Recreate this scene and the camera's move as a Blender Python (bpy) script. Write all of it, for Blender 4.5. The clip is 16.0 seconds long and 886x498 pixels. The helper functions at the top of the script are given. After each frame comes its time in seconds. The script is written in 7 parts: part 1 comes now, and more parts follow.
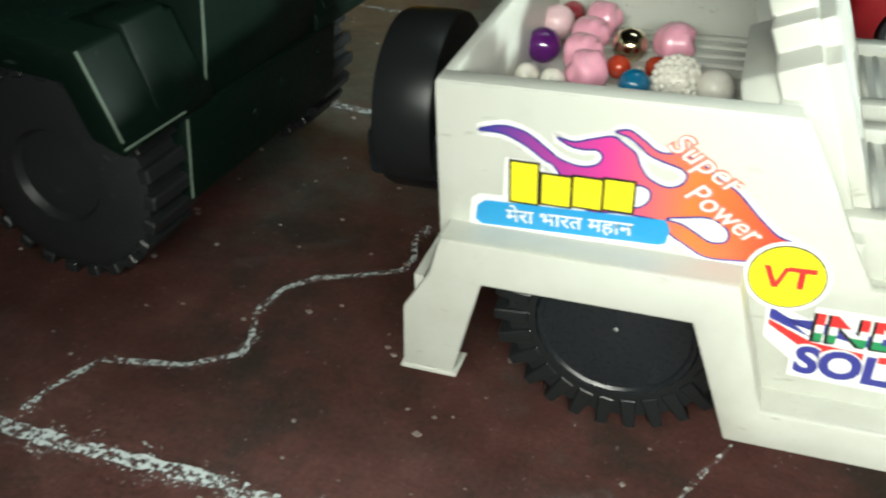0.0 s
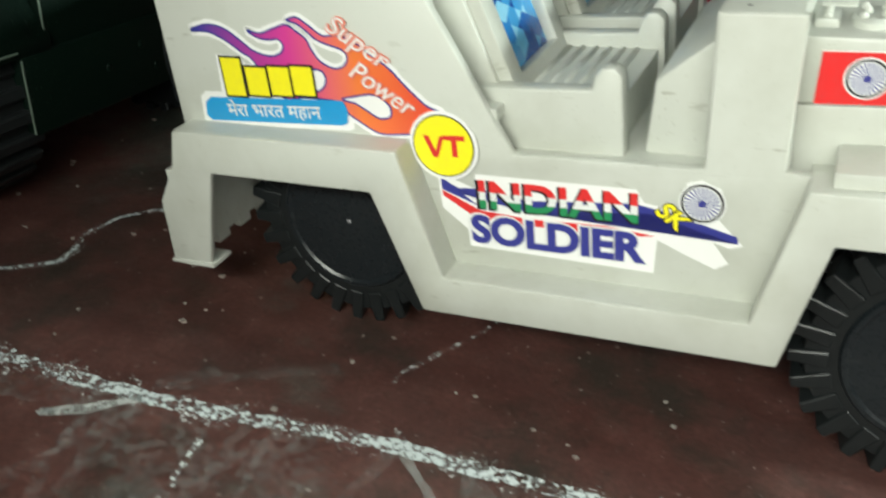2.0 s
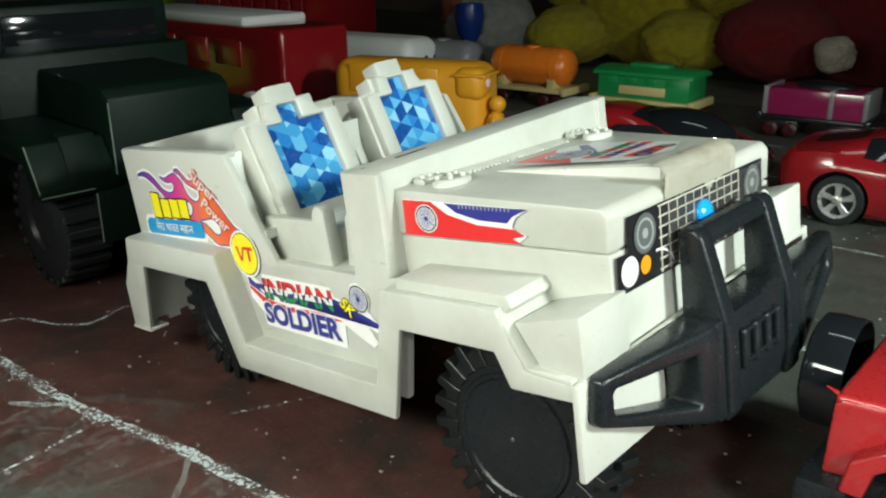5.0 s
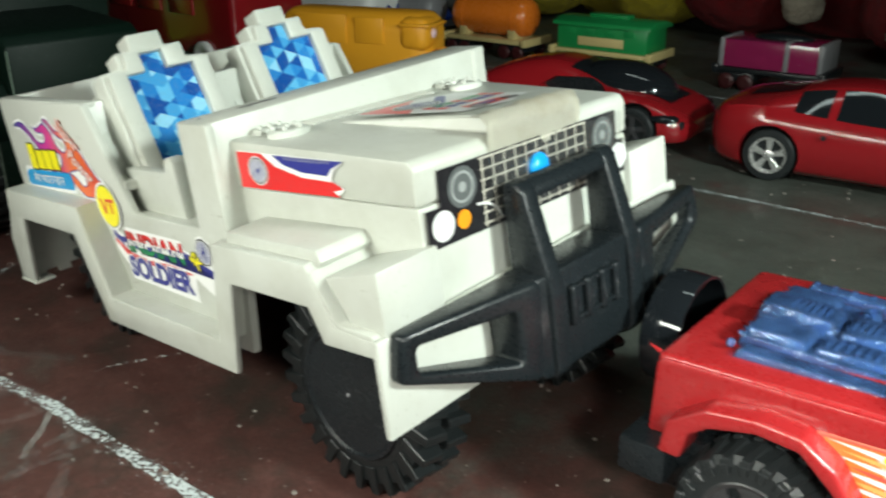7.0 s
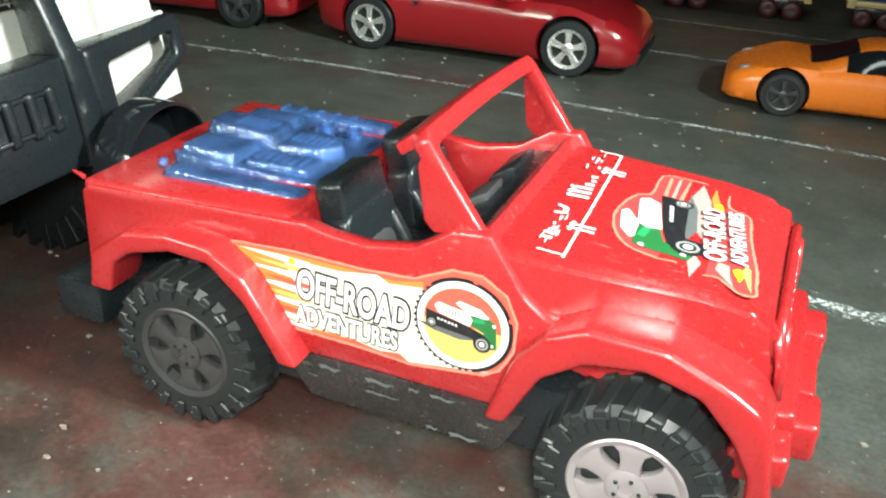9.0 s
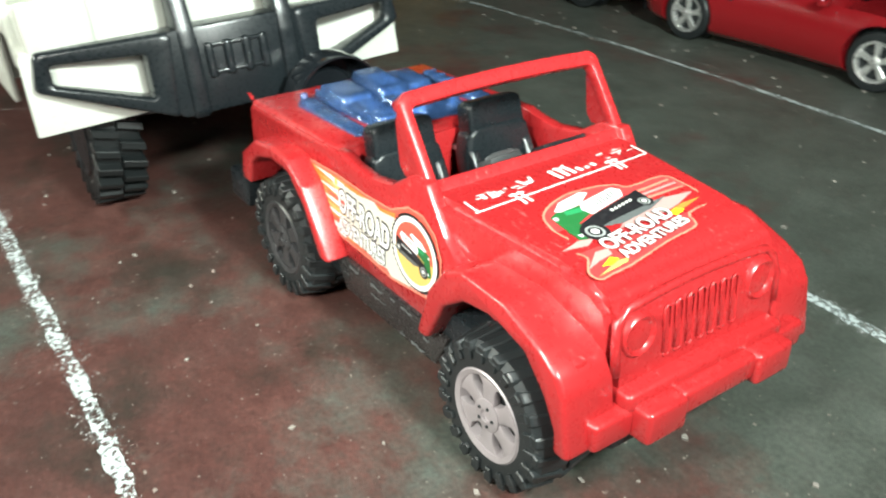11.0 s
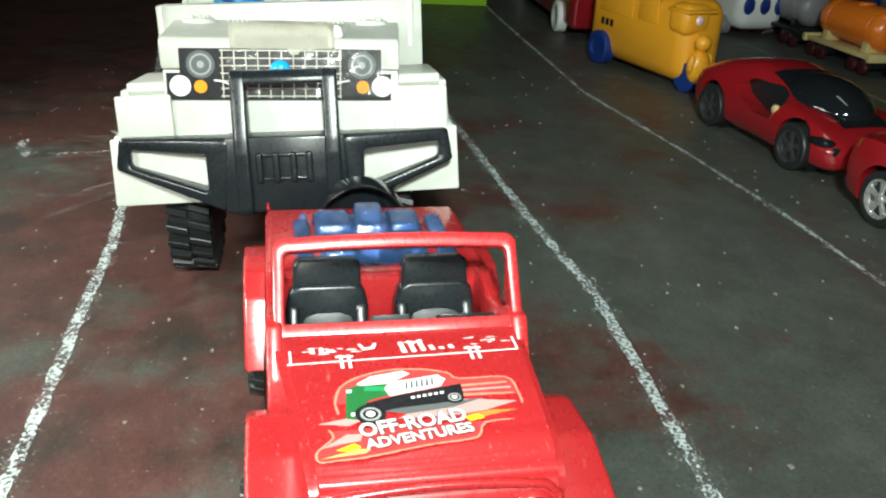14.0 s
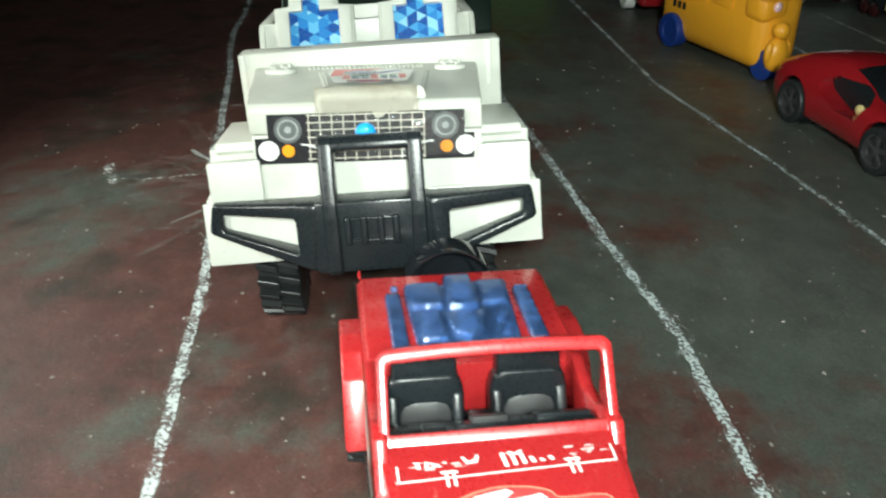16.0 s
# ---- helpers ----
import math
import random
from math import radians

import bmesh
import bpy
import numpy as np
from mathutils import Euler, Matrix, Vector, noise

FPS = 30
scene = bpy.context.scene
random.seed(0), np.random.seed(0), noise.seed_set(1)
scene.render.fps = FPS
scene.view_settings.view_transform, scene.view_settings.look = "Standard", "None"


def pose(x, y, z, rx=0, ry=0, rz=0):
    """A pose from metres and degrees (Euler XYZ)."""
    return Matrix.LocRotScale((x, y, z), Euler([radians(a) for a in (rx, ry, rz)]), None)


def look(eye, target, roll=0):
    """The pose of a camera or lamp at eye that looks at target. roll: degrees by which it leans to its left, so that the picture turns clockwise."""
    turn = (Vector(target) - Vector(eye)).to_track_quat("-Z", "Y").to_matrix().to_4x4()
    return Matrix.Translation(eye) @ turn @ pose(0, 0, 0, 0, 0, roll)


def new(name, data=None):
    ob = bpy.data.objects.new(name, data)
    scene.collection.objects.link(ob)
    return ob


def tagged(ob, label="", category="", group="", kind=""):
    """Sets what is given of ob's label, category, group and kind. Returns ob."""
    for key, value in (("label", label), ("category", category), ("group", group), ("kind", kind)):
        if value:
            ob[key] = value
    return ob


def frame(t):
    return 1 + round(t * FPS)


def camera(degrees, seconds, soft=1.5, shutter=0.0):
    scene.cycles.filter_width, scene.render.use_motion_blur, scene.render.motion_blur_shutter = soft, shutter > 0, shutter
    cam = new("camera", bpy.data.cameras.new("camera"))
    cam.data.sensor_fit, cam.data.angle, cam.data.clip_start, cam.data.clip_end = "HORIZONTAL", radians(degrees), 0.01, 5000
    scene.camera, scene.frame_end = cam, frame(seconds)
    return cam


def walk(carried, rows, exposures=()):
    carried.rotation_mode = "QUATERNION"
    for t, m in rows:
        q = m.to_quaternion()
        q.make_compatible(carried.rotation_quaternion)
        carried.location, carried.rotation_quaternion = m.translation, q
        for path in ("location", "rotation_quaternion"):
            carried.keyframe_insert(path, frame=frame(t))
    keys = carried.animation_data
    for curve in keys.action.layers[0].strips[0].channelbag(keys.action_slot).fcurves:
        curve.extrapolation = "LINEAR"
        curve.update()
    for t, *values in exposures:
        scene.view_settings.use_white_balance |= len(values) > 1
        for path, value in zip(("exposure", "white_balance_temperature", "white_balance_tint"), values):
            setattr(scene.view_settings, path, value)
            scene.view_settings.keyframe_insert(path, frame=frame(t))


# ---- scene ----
cam = camera(53.4, 16.0, 2.1, 0.4)
PATH = [
    (0, (0.032, 0.009, 0.238), (-0.495, 1.592, -0.864), 6.5),
    (0.5, (0.07, 0.018, 0.238), (-0.478, 1.623, -0.823), 3.8),
    (1, (0.117, 0.013, 0.217), (-0.521, 1.616, -0.794), 3.2),
    (1.5, (0.154, 0.014, 0.229), (-0.569, 1.579, -0.785), 2.4),
    (2, (0.183, 0.007, 0.211), (-0.575, 1.57, -0.78), 2.4),
    (2.5, (0.243, 0.014, 0.197), (-0.64, 1.547, -0.735), 1.8),
    (3, (0.281, 0.0, 0.203), (-0.747, 1.513, -0.606), 1.0),
    (3.5, (0.354, -0.005, 0.216), (-0.79, 1.455, -0.533), -0.2),
    (4, (0.397, -0.006, 0.228), (-0.804, 1.438, -0.459), -0.4),
    (4.2, (0.41, -0.003, 0.244), (-0.821, 1.426, -0.423), -0.6),
    (6.3, (0.469, 0.088, 0.246), (-1.01, 1.219, -0.484), -0.4),
    (6.5, (0.475, 0.082, 0.245), (-0.984, 1.237, -0.489), -0.6),
    (7, (0.486, 0.091, 0.242), (-0.862, 1.356, -0.522), -0.7),
    (7.5, (0.506, 0.108, 0.235), (-0.713, 1.484, -0.552), -0.4),
    (8, (0.534, 0.121, 0.228), (-0.497, 1.618, -0.607), 1.4),
    (8.5, (0.569, 0.151, 0.22), (-0.334, 1.697, -0.672), 2.6),
    (9, (0.566, 0.166, 0.2), (-0.274, 1.732, -0.719), 2.8),
    (9.2, (0.57, 0.161, 0.208), (-0.262, 1.724, -0.724), 2.7),
    (11.3, (0.741, 0.259, 0.223), (-0.893, 0.921, -0.721), 0.5),
    (11.5, (0.754, 0.28, 0.214), (-0.945, 0.825, -0.691), 0.7),
    (12, (0.776, 0.352, 0.202), (-1.006, 0.715, -0.63), 0.9),
    (12.5, (0.784, 0.376, 0.2), (-1.013, 0.634, -0.64), 2.5),
    (13, (0.767, 0.391, 0.224), (-1.027, 0.579, -0.639), 3.8),
    (13.5, (0.757, 0.4, 0.257), (-1.045, 0.568, -0.593), 3.4),
    (14, (0.761, 0.398, 0.257), (-1.049, 0.574, -0.575), 3.3),
    (14.5, (0.76, 0.407, 0.257), (-1.05, 0.583, -0.575), 3.3),
    (15, (0.761, 0.407, 0.262), (-1.048, 0.578, -0.574), 3.3),
    (15.5, (0.751, 0.4, 0.28), (-1.045, 0.509, -0.593), 2.2),
    (16, (0.737, 0.382, 0.318), (-1.021, 0.425, -0.635), 0.5),
]
EXPOSE = [(0, -0.15), (0.5, -0.45), (1, -0.60), (1.5, -0.72), (2, -0.76), (2.5, -0.96), (3, -0.85), (3.5, -0.80), (4, -0.80), (7, -0.75), (8, -0.64), (8.5, -0.38), (9, -0.18), (11.5, -0.40), (12.5, -0.48), (13.5, -0.56), (16, -0.62)]
walk(cam, [(t, look(eye, target, roll)) for t, eye, target, roll in PATH], EXPOSE)

# ---- light ----
world = bpy.data.worlds.new("room_dark")
world.use_nodes = True
world.node_tree.nodes["Background"].inputs[0].default_value = (0.48, 0.56, 0.52, 1)
world.node_tree.nodes["Background"].inputs[1].default_value = 0.065
scene.world = world


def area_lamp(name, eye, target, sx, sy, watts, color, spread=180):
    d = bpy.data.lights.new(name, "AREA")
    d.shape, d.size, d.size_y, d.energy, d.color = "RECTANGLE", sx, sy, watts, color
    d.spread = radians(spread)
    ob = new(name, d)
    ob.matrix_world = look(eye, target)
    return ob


# fixed lamps standing in for the hand light that is carried beside the camera
torch_stand_in = area_lamp("torch_stand_in", (0.17, -0.105, 0.285), (0.18, 0.36, 0.03), 0.50, 0.05, 2.02, (0.96, 1.0, 0.90), 108)
torch_end = area_lamp("torch_stand_in", (0.93, 0.42, 0.47), (0.02, 0.52, 0.02), 0.07, 0.07, 3.7, (0.88, 1.0, 0.93), 84)
torch_mid = area_lamp("torch_stand_in", (0.62, 0.10, 0.27), (0.45, 0.40, 0.03), 0.06, 0.05, 1.02, (0.96, 1.0, 0.92), 96)

torch_front = area_lamp("torch_stand_in", (0.80, 0.37, 0.27), (0.44, 0.46, 0.05), 0.03, 0.03, 0.24, (0.96, 1.0, 0.92), 84)

# unseen fill lamp added under the ceiling to lift the dim surroundings
ceiling_fill = area_lamp("added_ceiling_fill", (0.2, 0.6, 2.3), (0.2, 0.6, 0), 1.2, 0.12, 5.5, (0.84, 1.0, 0.95))


# ---- materials ----
def nodes_of(m):
    m.use_nodes = True
    nt = m.node_tree
    return nt, nt.nodes["Principled BSDF"], nt.links


def coords(nt, kind="Object"):
    return nt.nodes.new("ShaderNodeTexCoord").outputs[kind]


def noise_tex(nt, scale, detail=4, rough=0.6, vec=None):
    n = nt.nodes.new("ShaderNodeTexNoise")
    n.inputs["Scale"].default_value, n.inputs["Detail"].default_value, n.inputs["Roughness"].default_value = scale, detail, rough
    nt.links.new(vec or coords(nt), n.inputs["Vector"])
    return n.outputs["Fac"]


def ramp(nt, fac, stops):
    r = nt.nodes.new("ShaderNodeValToRGB")
    e = r.color_ramp.elements
    while len(e) < len(stops):
        e.new(0.5)
    for el, (p, c) in zip(e, stops):
        el.position, el.color = p, (*c, 1) if len(c) == 3 else c
    nt.links.new(fac, r.inputs[0])
    return r.outputs[0]


def mixed(nt, fac, a, b):
    m = nt.nodes.new("ShaderNodeMix")
    m.data_type = "RGBA"
    for v, s in ((fac, m.inputs["Factor"]), (a, m.inputs["A"]), (b, m.inputs["B"])):
        if isinstance(v, (int, float)):
            s.default_value = v
        elif isinstance(v, tuple):
            s.default_value = (*v, 1)
        else:
            nt.links.new(v, s)
    return m.outputs["Result"]


def bumped(nt, bsdf, fac, strength, dist):
    b = nt.nodes.new("ShaderNodeBump")
    b.inputs["Strength"].default_value, b.inputs["Distance"].default_value = strength, dist
    nt.links.new(fac, b.inputs["Height"])
    nt.links.new(b.outputs[0], bsdf.inputs["Normal"])


def plastic(name, color, rough=0.35, dirt=(0.3, 0.26, 0.2), amount=0.25, grain=60.0, bump=0.15, metal=0.0, coat=0.0, shine=0.5, worn=None):
    """Moulded plastic or paint: base colour, blotchy handling dirt, fine scratches in the gloss."""
    m = bpy.data.materials.new(name)
    nt, b, ln = nodes_of(m)
    big = ramp(nt, noise_tex(nt, grain * 0.35, 5, 0.65), [(0.48, (0, 0, 0)), (0.78, (1, 1, 1))])
    fine = noise_tex(nt, grain * 8, 3, 0.7)
    k = nt.nodes.new("ShaderNodeMath")
    k.operation = "MULTIPLY"
    ln.new(big, k.inputs[0])
    k.inputs[1].default_value = amount
    base = mixed(nt, k.outputs[0], color, tuple(c * d for c, d in zip(color, (0.62, 0.58, 0.5))) if dirt is None else dirt)
    if worn:                                           # specks and thin scratches: colour, how many
        tone, much = worn
        stretch = nt.nodes.new("ShaderNodeMapping")
        stretch.inputs["Scale"].default_value = (0.16, 1.0, 0.6)
        stretch.inputs["Rotation"].default_value = (0.3, 0.5, 0.4)
        ln.new(coords(nt), stretch.inputs["Vector"])
        lines = ramp(nt, noise_tex(nt, 620, 2, 0.5, stretch.outputs[0]), [(0.72 - 0.06 * much, (0, 0, 0)), (0.80 - 0.06 * much, (0.7, 0.7, 0.7))])
        specks = ramp(nt, noise_tex(nt, 700, 2, 0.5), [(0.70 - 0.05 * much, (0, 0, 0)), (0.76 - 0.05 * much, (0.75, 0.75, 0.75))])
        where = ramp(nt, noise_tex(nt, 24, 4, 0.6), [(0.42, (0.08, 0.08, 0.08)), (0.66, (1, 1, 1))])
        for mask in (lines, specks):
            both_ = nt.nodes.new("ShaderNodeMath")
            both_.operation = "MULTIPLY"
            ln.new(mask, both_.inputs[0])
            ln.new(where, both_.inputs[1])
            base = mixed(nt, both_.outputs[0], base, tone)
    ln.new(base, b.inputs["Base Color"])
    rr = nt.nodes.new("ShaderNodeMapRange")
    rr.inputs["To Min"].default_value, rr.inputs["To Max"].default_value = rough * 0.75, min(1, rough * 1.45)
    ln.new(fine, rr.inputs["Value"])
    ln.new(rr.outputs[0], b.inputs["Roughness"])
    b.inputs["Metallic"].default_value = metal
    b.inputs["Coat Weight"].default_value, b.inputs["Coat Roughness"].default_value = coat, rough * 0.5
    b.inputs["Specular IOR Level"].default_value = shine
    if bump:
        bumped(nt, b, noise_tex(nt, grain * 1.3, 4, 0.55), bump, 0.0008)
    return m


def glassy(name, color, rough=0.08, weight=0.9, ior=1.45, facets=0.0):
    m = bpy.data.materials.new(name)
    nt, b, ln = nodes_of(m)
    b.inputs["Base Color"].default_value = (*color, 1)
    b.inputs["Transmission Weight"].default_value, b.inputs["IOR"].default_value = weight, ior
    n = noise_tex(nt, 90, 4)
    rr = nt.nodes.new("ShaderNodeMapRange")
    rr.inputs["To Min"].default_value, rr.inputs["To Max"].default_value = rough, rough + 0.10
    b.inputs["Coat Weight"].default_value, b.inputs["Coat Roughness"].default_value = 0.6, 0.06
    ln.new(n, rr.inputs["Value"])
    ln.new(rr.outputs[0], b.inputs["Roughness"])
    if facets:                                         # moulded relief that breaks up the light
        v = nt.nodes.new("ShaderNodeTexVoronoi")
        v.inputs["Scale"].default_value = 160
        ln.new(coords(nt), v.inputs["Vector"])
        bumped(nt, b, v.outputs["Distance"], facets, 0.003)
    return m


def clear_shell(name, through_tint, body_tint, haze=1.0):
    """Thin clear moulded plastic: tints what shines through it, with a little milky body and a hard gloss."""
    m = bpy.data.materials.new(name)
    nt, b, ln = nodes_of(m)
    b.inputs["Base Color"].default_value = (*body_tint, 1)
    b.inputs["Roughness"].default_value, b.inputs["Specular IOR Level"].default_value = 0.5, 0.0
    clear = nt.nodes.new("ShaderNodeBsdfTransparent")
    clear.inputs["Color"].default_value = (*through_tint, 1)
    mix = nt.nodes.new("ShaderNodeMixShader")
    ln.new(ramp(nt, noise_tex(nt, 70, 3, 0.6), [(0.35, (0.08 * haze,) * 3), (0.7, (0.19 * haze,) * 3)]), mix.inputs[0])
    ln.new(clear.outputs[0], mix.inputs[1])
    ln.new(b.outputs[0], mix.inputs[2])
    gloss = nt.nodes.new("ShaderNodeBsdfGlossy")
    gloss.inputs["Roughness"].default_value = 0.10
    edge = nt.nodes.new("ShaderNodeFresnel")
    edge.inputs["IOR"].default_value = 1.65
    relief = nt.nodes.new("ShaderNodeBump")
    relief.inputs["Strength"].default_value, relief.inputs["Distance"].default_value = 0.5, 0.0015
    ln.new(noise_tex(nt, 240, 3, 0.6), relief.inputs["Height"])
    ln.new(relief.outputs[0], gloss.inputs["Normal"])
    ln.new(relief.outputs[0], edge.inputs["Normal"])
    shine = nt.nodes.new("ShaderNodeMixShader")
    ln.new(edge.outputs[0], shine.inputs[0])
    ln.new(mix.outputs[0], shine.inputs[1])
    ln.new(gloss.outputs[0], shine.inputs[2])
    out = next(n for n in nt.nodes if n.type == "OUTPUT_MATERIAL")
    ln.new(shine.outputs[0], out.inputs["Surface"])
    return m


def print_ink(name, color, rough=0.3, var=0.12):
    m = bpy.data.materials.new(name)
    nt, b, ln = nodes_of(m)
    ln.new(mixed(nt, ramp(nt, noise_tex(nt, 400, 3), [(0.45, (0, 0, 0)), (0.7, (var, var, var))]), color, tuple(min(1, c * 0.55 + 0.1) for c in color)), b.inputs["Base Color"])
    b.inputs["Roughness"].default_value = rough
    return m


def floor_material():
    """Old red-oxide cement floor with worn blackish green paint over much of it, scuffs and chalk dust."""
    m = bpy.data.materials.new("painted_cement")
    nt, b, ln = nodes_of(m)
    p = coords(nt)
    sep = nt.nodes.new("ShaderNodeSeparateXYZ")
    ln.new(p, sep.inputs[0])
    side = nt.nodes.new("ShaderNodeMapRange")
    side.inputs["From Min"].default_value, side.inputs["From Max"].default_value = 0.25, 0.62
    side.inputs["To Min"].default_value, side.inputs["To Max"].default_value = -0.085, 0.125
    ln.new(sep.outputs["Y"], side.inputs["Value"])
    east = nt.nodes.new("ShaderNodeMapRange")
    east.inputs["From Min"].default_value, east.inputs["From Max"].default_value = 0.15, 0.50
    east.inputs["To Min"].default_value, east.inputs["To Max"].default_value = 0.0, 0.05
    ln.new(sep.outputs["X"], east.inputs["Value"])
    both_ways = nt.nodes.new("ShaderNodeMath")
    ln.new(side.outputs[0], both_ways.inputs[0])
    ln.new(east.outputs[0], both_ways.inputs[1])
    away = nt.nodes.new("ShaderNodeVectorMath")
    away.operation = "DISTANCE"
    ln.new(p, away.inputs[0])
    away.inputs[1].default_value = (0.07, 0.06, 0.0)
    spot = nt.nodes.new("ShaderNodeMapRange")               # one larger remnant of the green paint
    spot.inputs["From Min"].default_value, spot.inputs["From Max"].default_value = 0.06, 0.14
    spot.inputs["To Min"].default_value, spot.inputs["To Max"].default_value = 0.17, 0.0
    ln.new(away.outputs["Value"], spot.inputs["Value"])
    more = nt.nodes.new("ShaderNodeMath")
    ln.new(both_ways.outputs[0], more.inputs[0])
    ln.new(spot.outputs[0], more.inputs[1])
    patch = nt.nodes.new("ShaderNodeMath")
    ln.new(noise_tex(nt, 6.5, 12, 0.72, p), patch.inputs[0])
    ln.new(more.outputs[0], patch.inputs[1])
    green = ramp(nt, patch.outputs[0], [(0.47, (0, 0, 0)), (0.60, (1, 1, 1))])
    red = ramp(nt, noise_tex(nt, 38, 9, 0.78, p), [(0.3, (0.046, 0.0185, 0.0155)), (0.5, (0.075, 0.030, 0.025)), (0.68, (0.112, 0.050, 0.042)), (0.85, (0.16, 0.10, 0.085))])
    dark = ramp(nt, noise_tex(nt, 30, 9, 0.78, p), [(0.3, (0.046, 0.053, 0.044)), (0.55, (0.072, 0.082, 0.070)), (0.85, (0.110, 0.116, 0.102))])
    base = mixed(nt, green, red, dark)
    stain = ramp(nt, noise_tex(nt, 17, 9, 0.75, p), [(0.50, (0, 0, 0)), (0.75, (0.55, 0.55, 0.55))])
    base = mixed(nt, stain, base, (0.040, 0.034, 0.030))
    grime_shade = ramp(nt, noise_tex(nt, 11, 12, 0.70, p), [(0.50, (0, 0, 0)), (0.62, (0.80, 0.80, 0.80))])
    fade = nt.nodes.new("ShaderNodeMapRange")               # dirt patches thin towards larger x and y, which also paints in shade
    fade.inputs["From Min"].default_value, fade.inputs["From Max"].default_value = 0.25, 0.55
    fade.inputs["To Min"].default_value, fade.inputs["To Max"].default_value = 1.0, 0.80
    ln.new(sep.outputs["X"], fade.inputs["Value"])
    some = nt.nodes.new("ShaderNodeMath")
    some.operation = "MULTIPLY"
    ln.new(grime_shade, some.inputs[0])
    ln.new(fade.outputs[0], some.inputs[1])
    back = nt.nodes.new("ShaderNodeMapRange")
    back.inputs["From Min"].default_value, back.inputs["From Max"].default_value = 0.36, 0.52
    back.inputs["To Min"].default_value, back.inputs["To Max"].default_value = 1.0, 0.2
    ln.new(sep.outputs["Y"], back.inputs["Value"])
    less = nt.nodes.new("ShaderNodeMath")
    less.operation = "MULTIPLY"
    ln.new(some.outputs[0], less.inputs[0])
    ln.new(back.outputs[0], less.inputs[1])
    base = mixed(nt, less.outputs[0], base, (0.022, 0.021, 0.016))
    dust = ramp(nt, noise_tex(nt, 330, 3, 0.55, p), [(0.665, (0, 0, 0)), (0.74, (0.6, 0.6, 0.6))])
    base = mixed(nt, dust, base, (0.28, 0.24, 0.21))
    grain = ramp(nt, noise_tex(nt, 420, 4, 0.7, p), [(0.35, (0.74, 0.74, 0.74)), (0.5, (1, 1, 1)), (0.68, (1.3, 1.28, 1.25))])
    tint = nt.nodes.new("ShaderNodeMix")
    tint.data_type, tint.blend_type = "RGBA", "MULTIPLY"
    tint.inputs["Factor"].default_value = 1.0
    ln.new(base, tint.inputs["A"])
    ln.new(grain, tint.inputs["B"])
    ln.new(tint.outputs["Result"], b.inputs["Base Color"])
    rr = nt.nodes.new("ShaderNodeMapRange")
    rr.inputs["To Min"].default_value, rr.inputs["To Max"].default_value = 0.30, 0.70
    ln.new(noise_tex(nt, 55, 5, 0.7, p), rr.inputs["Value"])
    ln.new(rr.outputs[0], b.inputs["Roughness"])
    bumped(nt, b, noise_tex(nt, 160, 8, 0.75, p), 0.4, 0.0014)
    return m


def chalk_material(name, color, lo, hi, scale=420, most=1.0):
    """Dry chalk that covers the floor only in grains: the rest of the stroke lets the floor through."""
    m = bpy.data.materials.new(name)
    nt, b, ln = nodes_of(m)
    b.inputs["Base Color"].default_value = (*color, 1)
    b.inputs["Roughness"].default_value = 0.95
    p = coords(nt)
    a = nt.nodes.new("ShaderNodeMath")
    a.operation = "MULTIPLY_ADD"
    ln.new(noise_tex(nt, scale, 3, 0.6, p), a.inputs[0])
    a.inputs[1].default_value = 0.6
    s = nt.nodes.new("ShaderNodeMath")
    s.operation = "MULTIPLY"
    ln.new(noise_tex(nt, scale * 0.12, 3, 0.6, p), s.inputs[0])
    s.inputs[1].default_value = 0.4
    ln.new(s.outputs[0], a.inputs[2])
    ln.new(ramp(nt, a.outputs[0], [(lo, (0, 0, 0)), (hi, (most, most, most))]), b.inputs["Alpha"])
    return m


WHITE = plastic("ivory_plastic", (0.535, 0.55, 0.50), 0.34, (0.33, 0.33, 0.265), 0.55, 40, 0.10, worn=((0.28, 0.27, 0.22), 0.4))
BLACK = plastic("black_plastic", (0.009, 0.012, 0.014), 0.26, (0.02, 0.022, 0.023), 0.4, 60, 0.12, shine=0.38, worn=((0.035, 0.038, 0.038), 0.3))
RUBBER = plastic("black_tyre_plastic", (0.016, 0.019, 0.020), 0.36, (0.030, 0.032, 0.033), 0.45, 70, 0.16, shine=0.4, worn=((0.09, 0.09, 0.085), 0.7))
RED = plastic("red_plastic", (0.36, 0.017, 0.019), 0.26, (0.27, 0.015, 0.018), 0.45, 30, 0.06, coat=0.55, shine=0.60, worn=((0.50, 0.14, 0.13), 0.7))
RED_CAR = plastic("red_car_paint", (0.26, 0.009, 0.013), 0.18, (0.24, 0.010, 0.012), 0.25, 25, 0.03, coat=0.9)
ORANGE = plastic("orange_plastic", (0.78, 0.19, 0.018), 0.25, (0.6, 0.13, 0.02), 0.3, 30, 0.05, coat=0.3)
GREEN = plastic("dark_green_plastic", (0.0013, 0.0085, 0.0050), 0.46, (0.003, 0.007, 0.005), 0.4, 40, 0.15, shine=0.22, worn=((0.05, 0.08, 0.06), 0.6))
WAGON_GREEN = plastic("green_wagon_plastic", (0.012, 0.26, 0.07), 0.3, (0.02, 0.15, 0.05), 0.3, 40, 0.08)
YELLOW = plastic("yellow_plastic", (0.75, 0.33, 0.018), 0.32, (0.55, 0.24, 0.03), 0.3, 30, 0.06)
CREAM = plastic("cream_plastic", (0.62, 0.50, 0.22), 0.35, (0.4, 0.32, 0.16), 0.3, 40, 0.05)
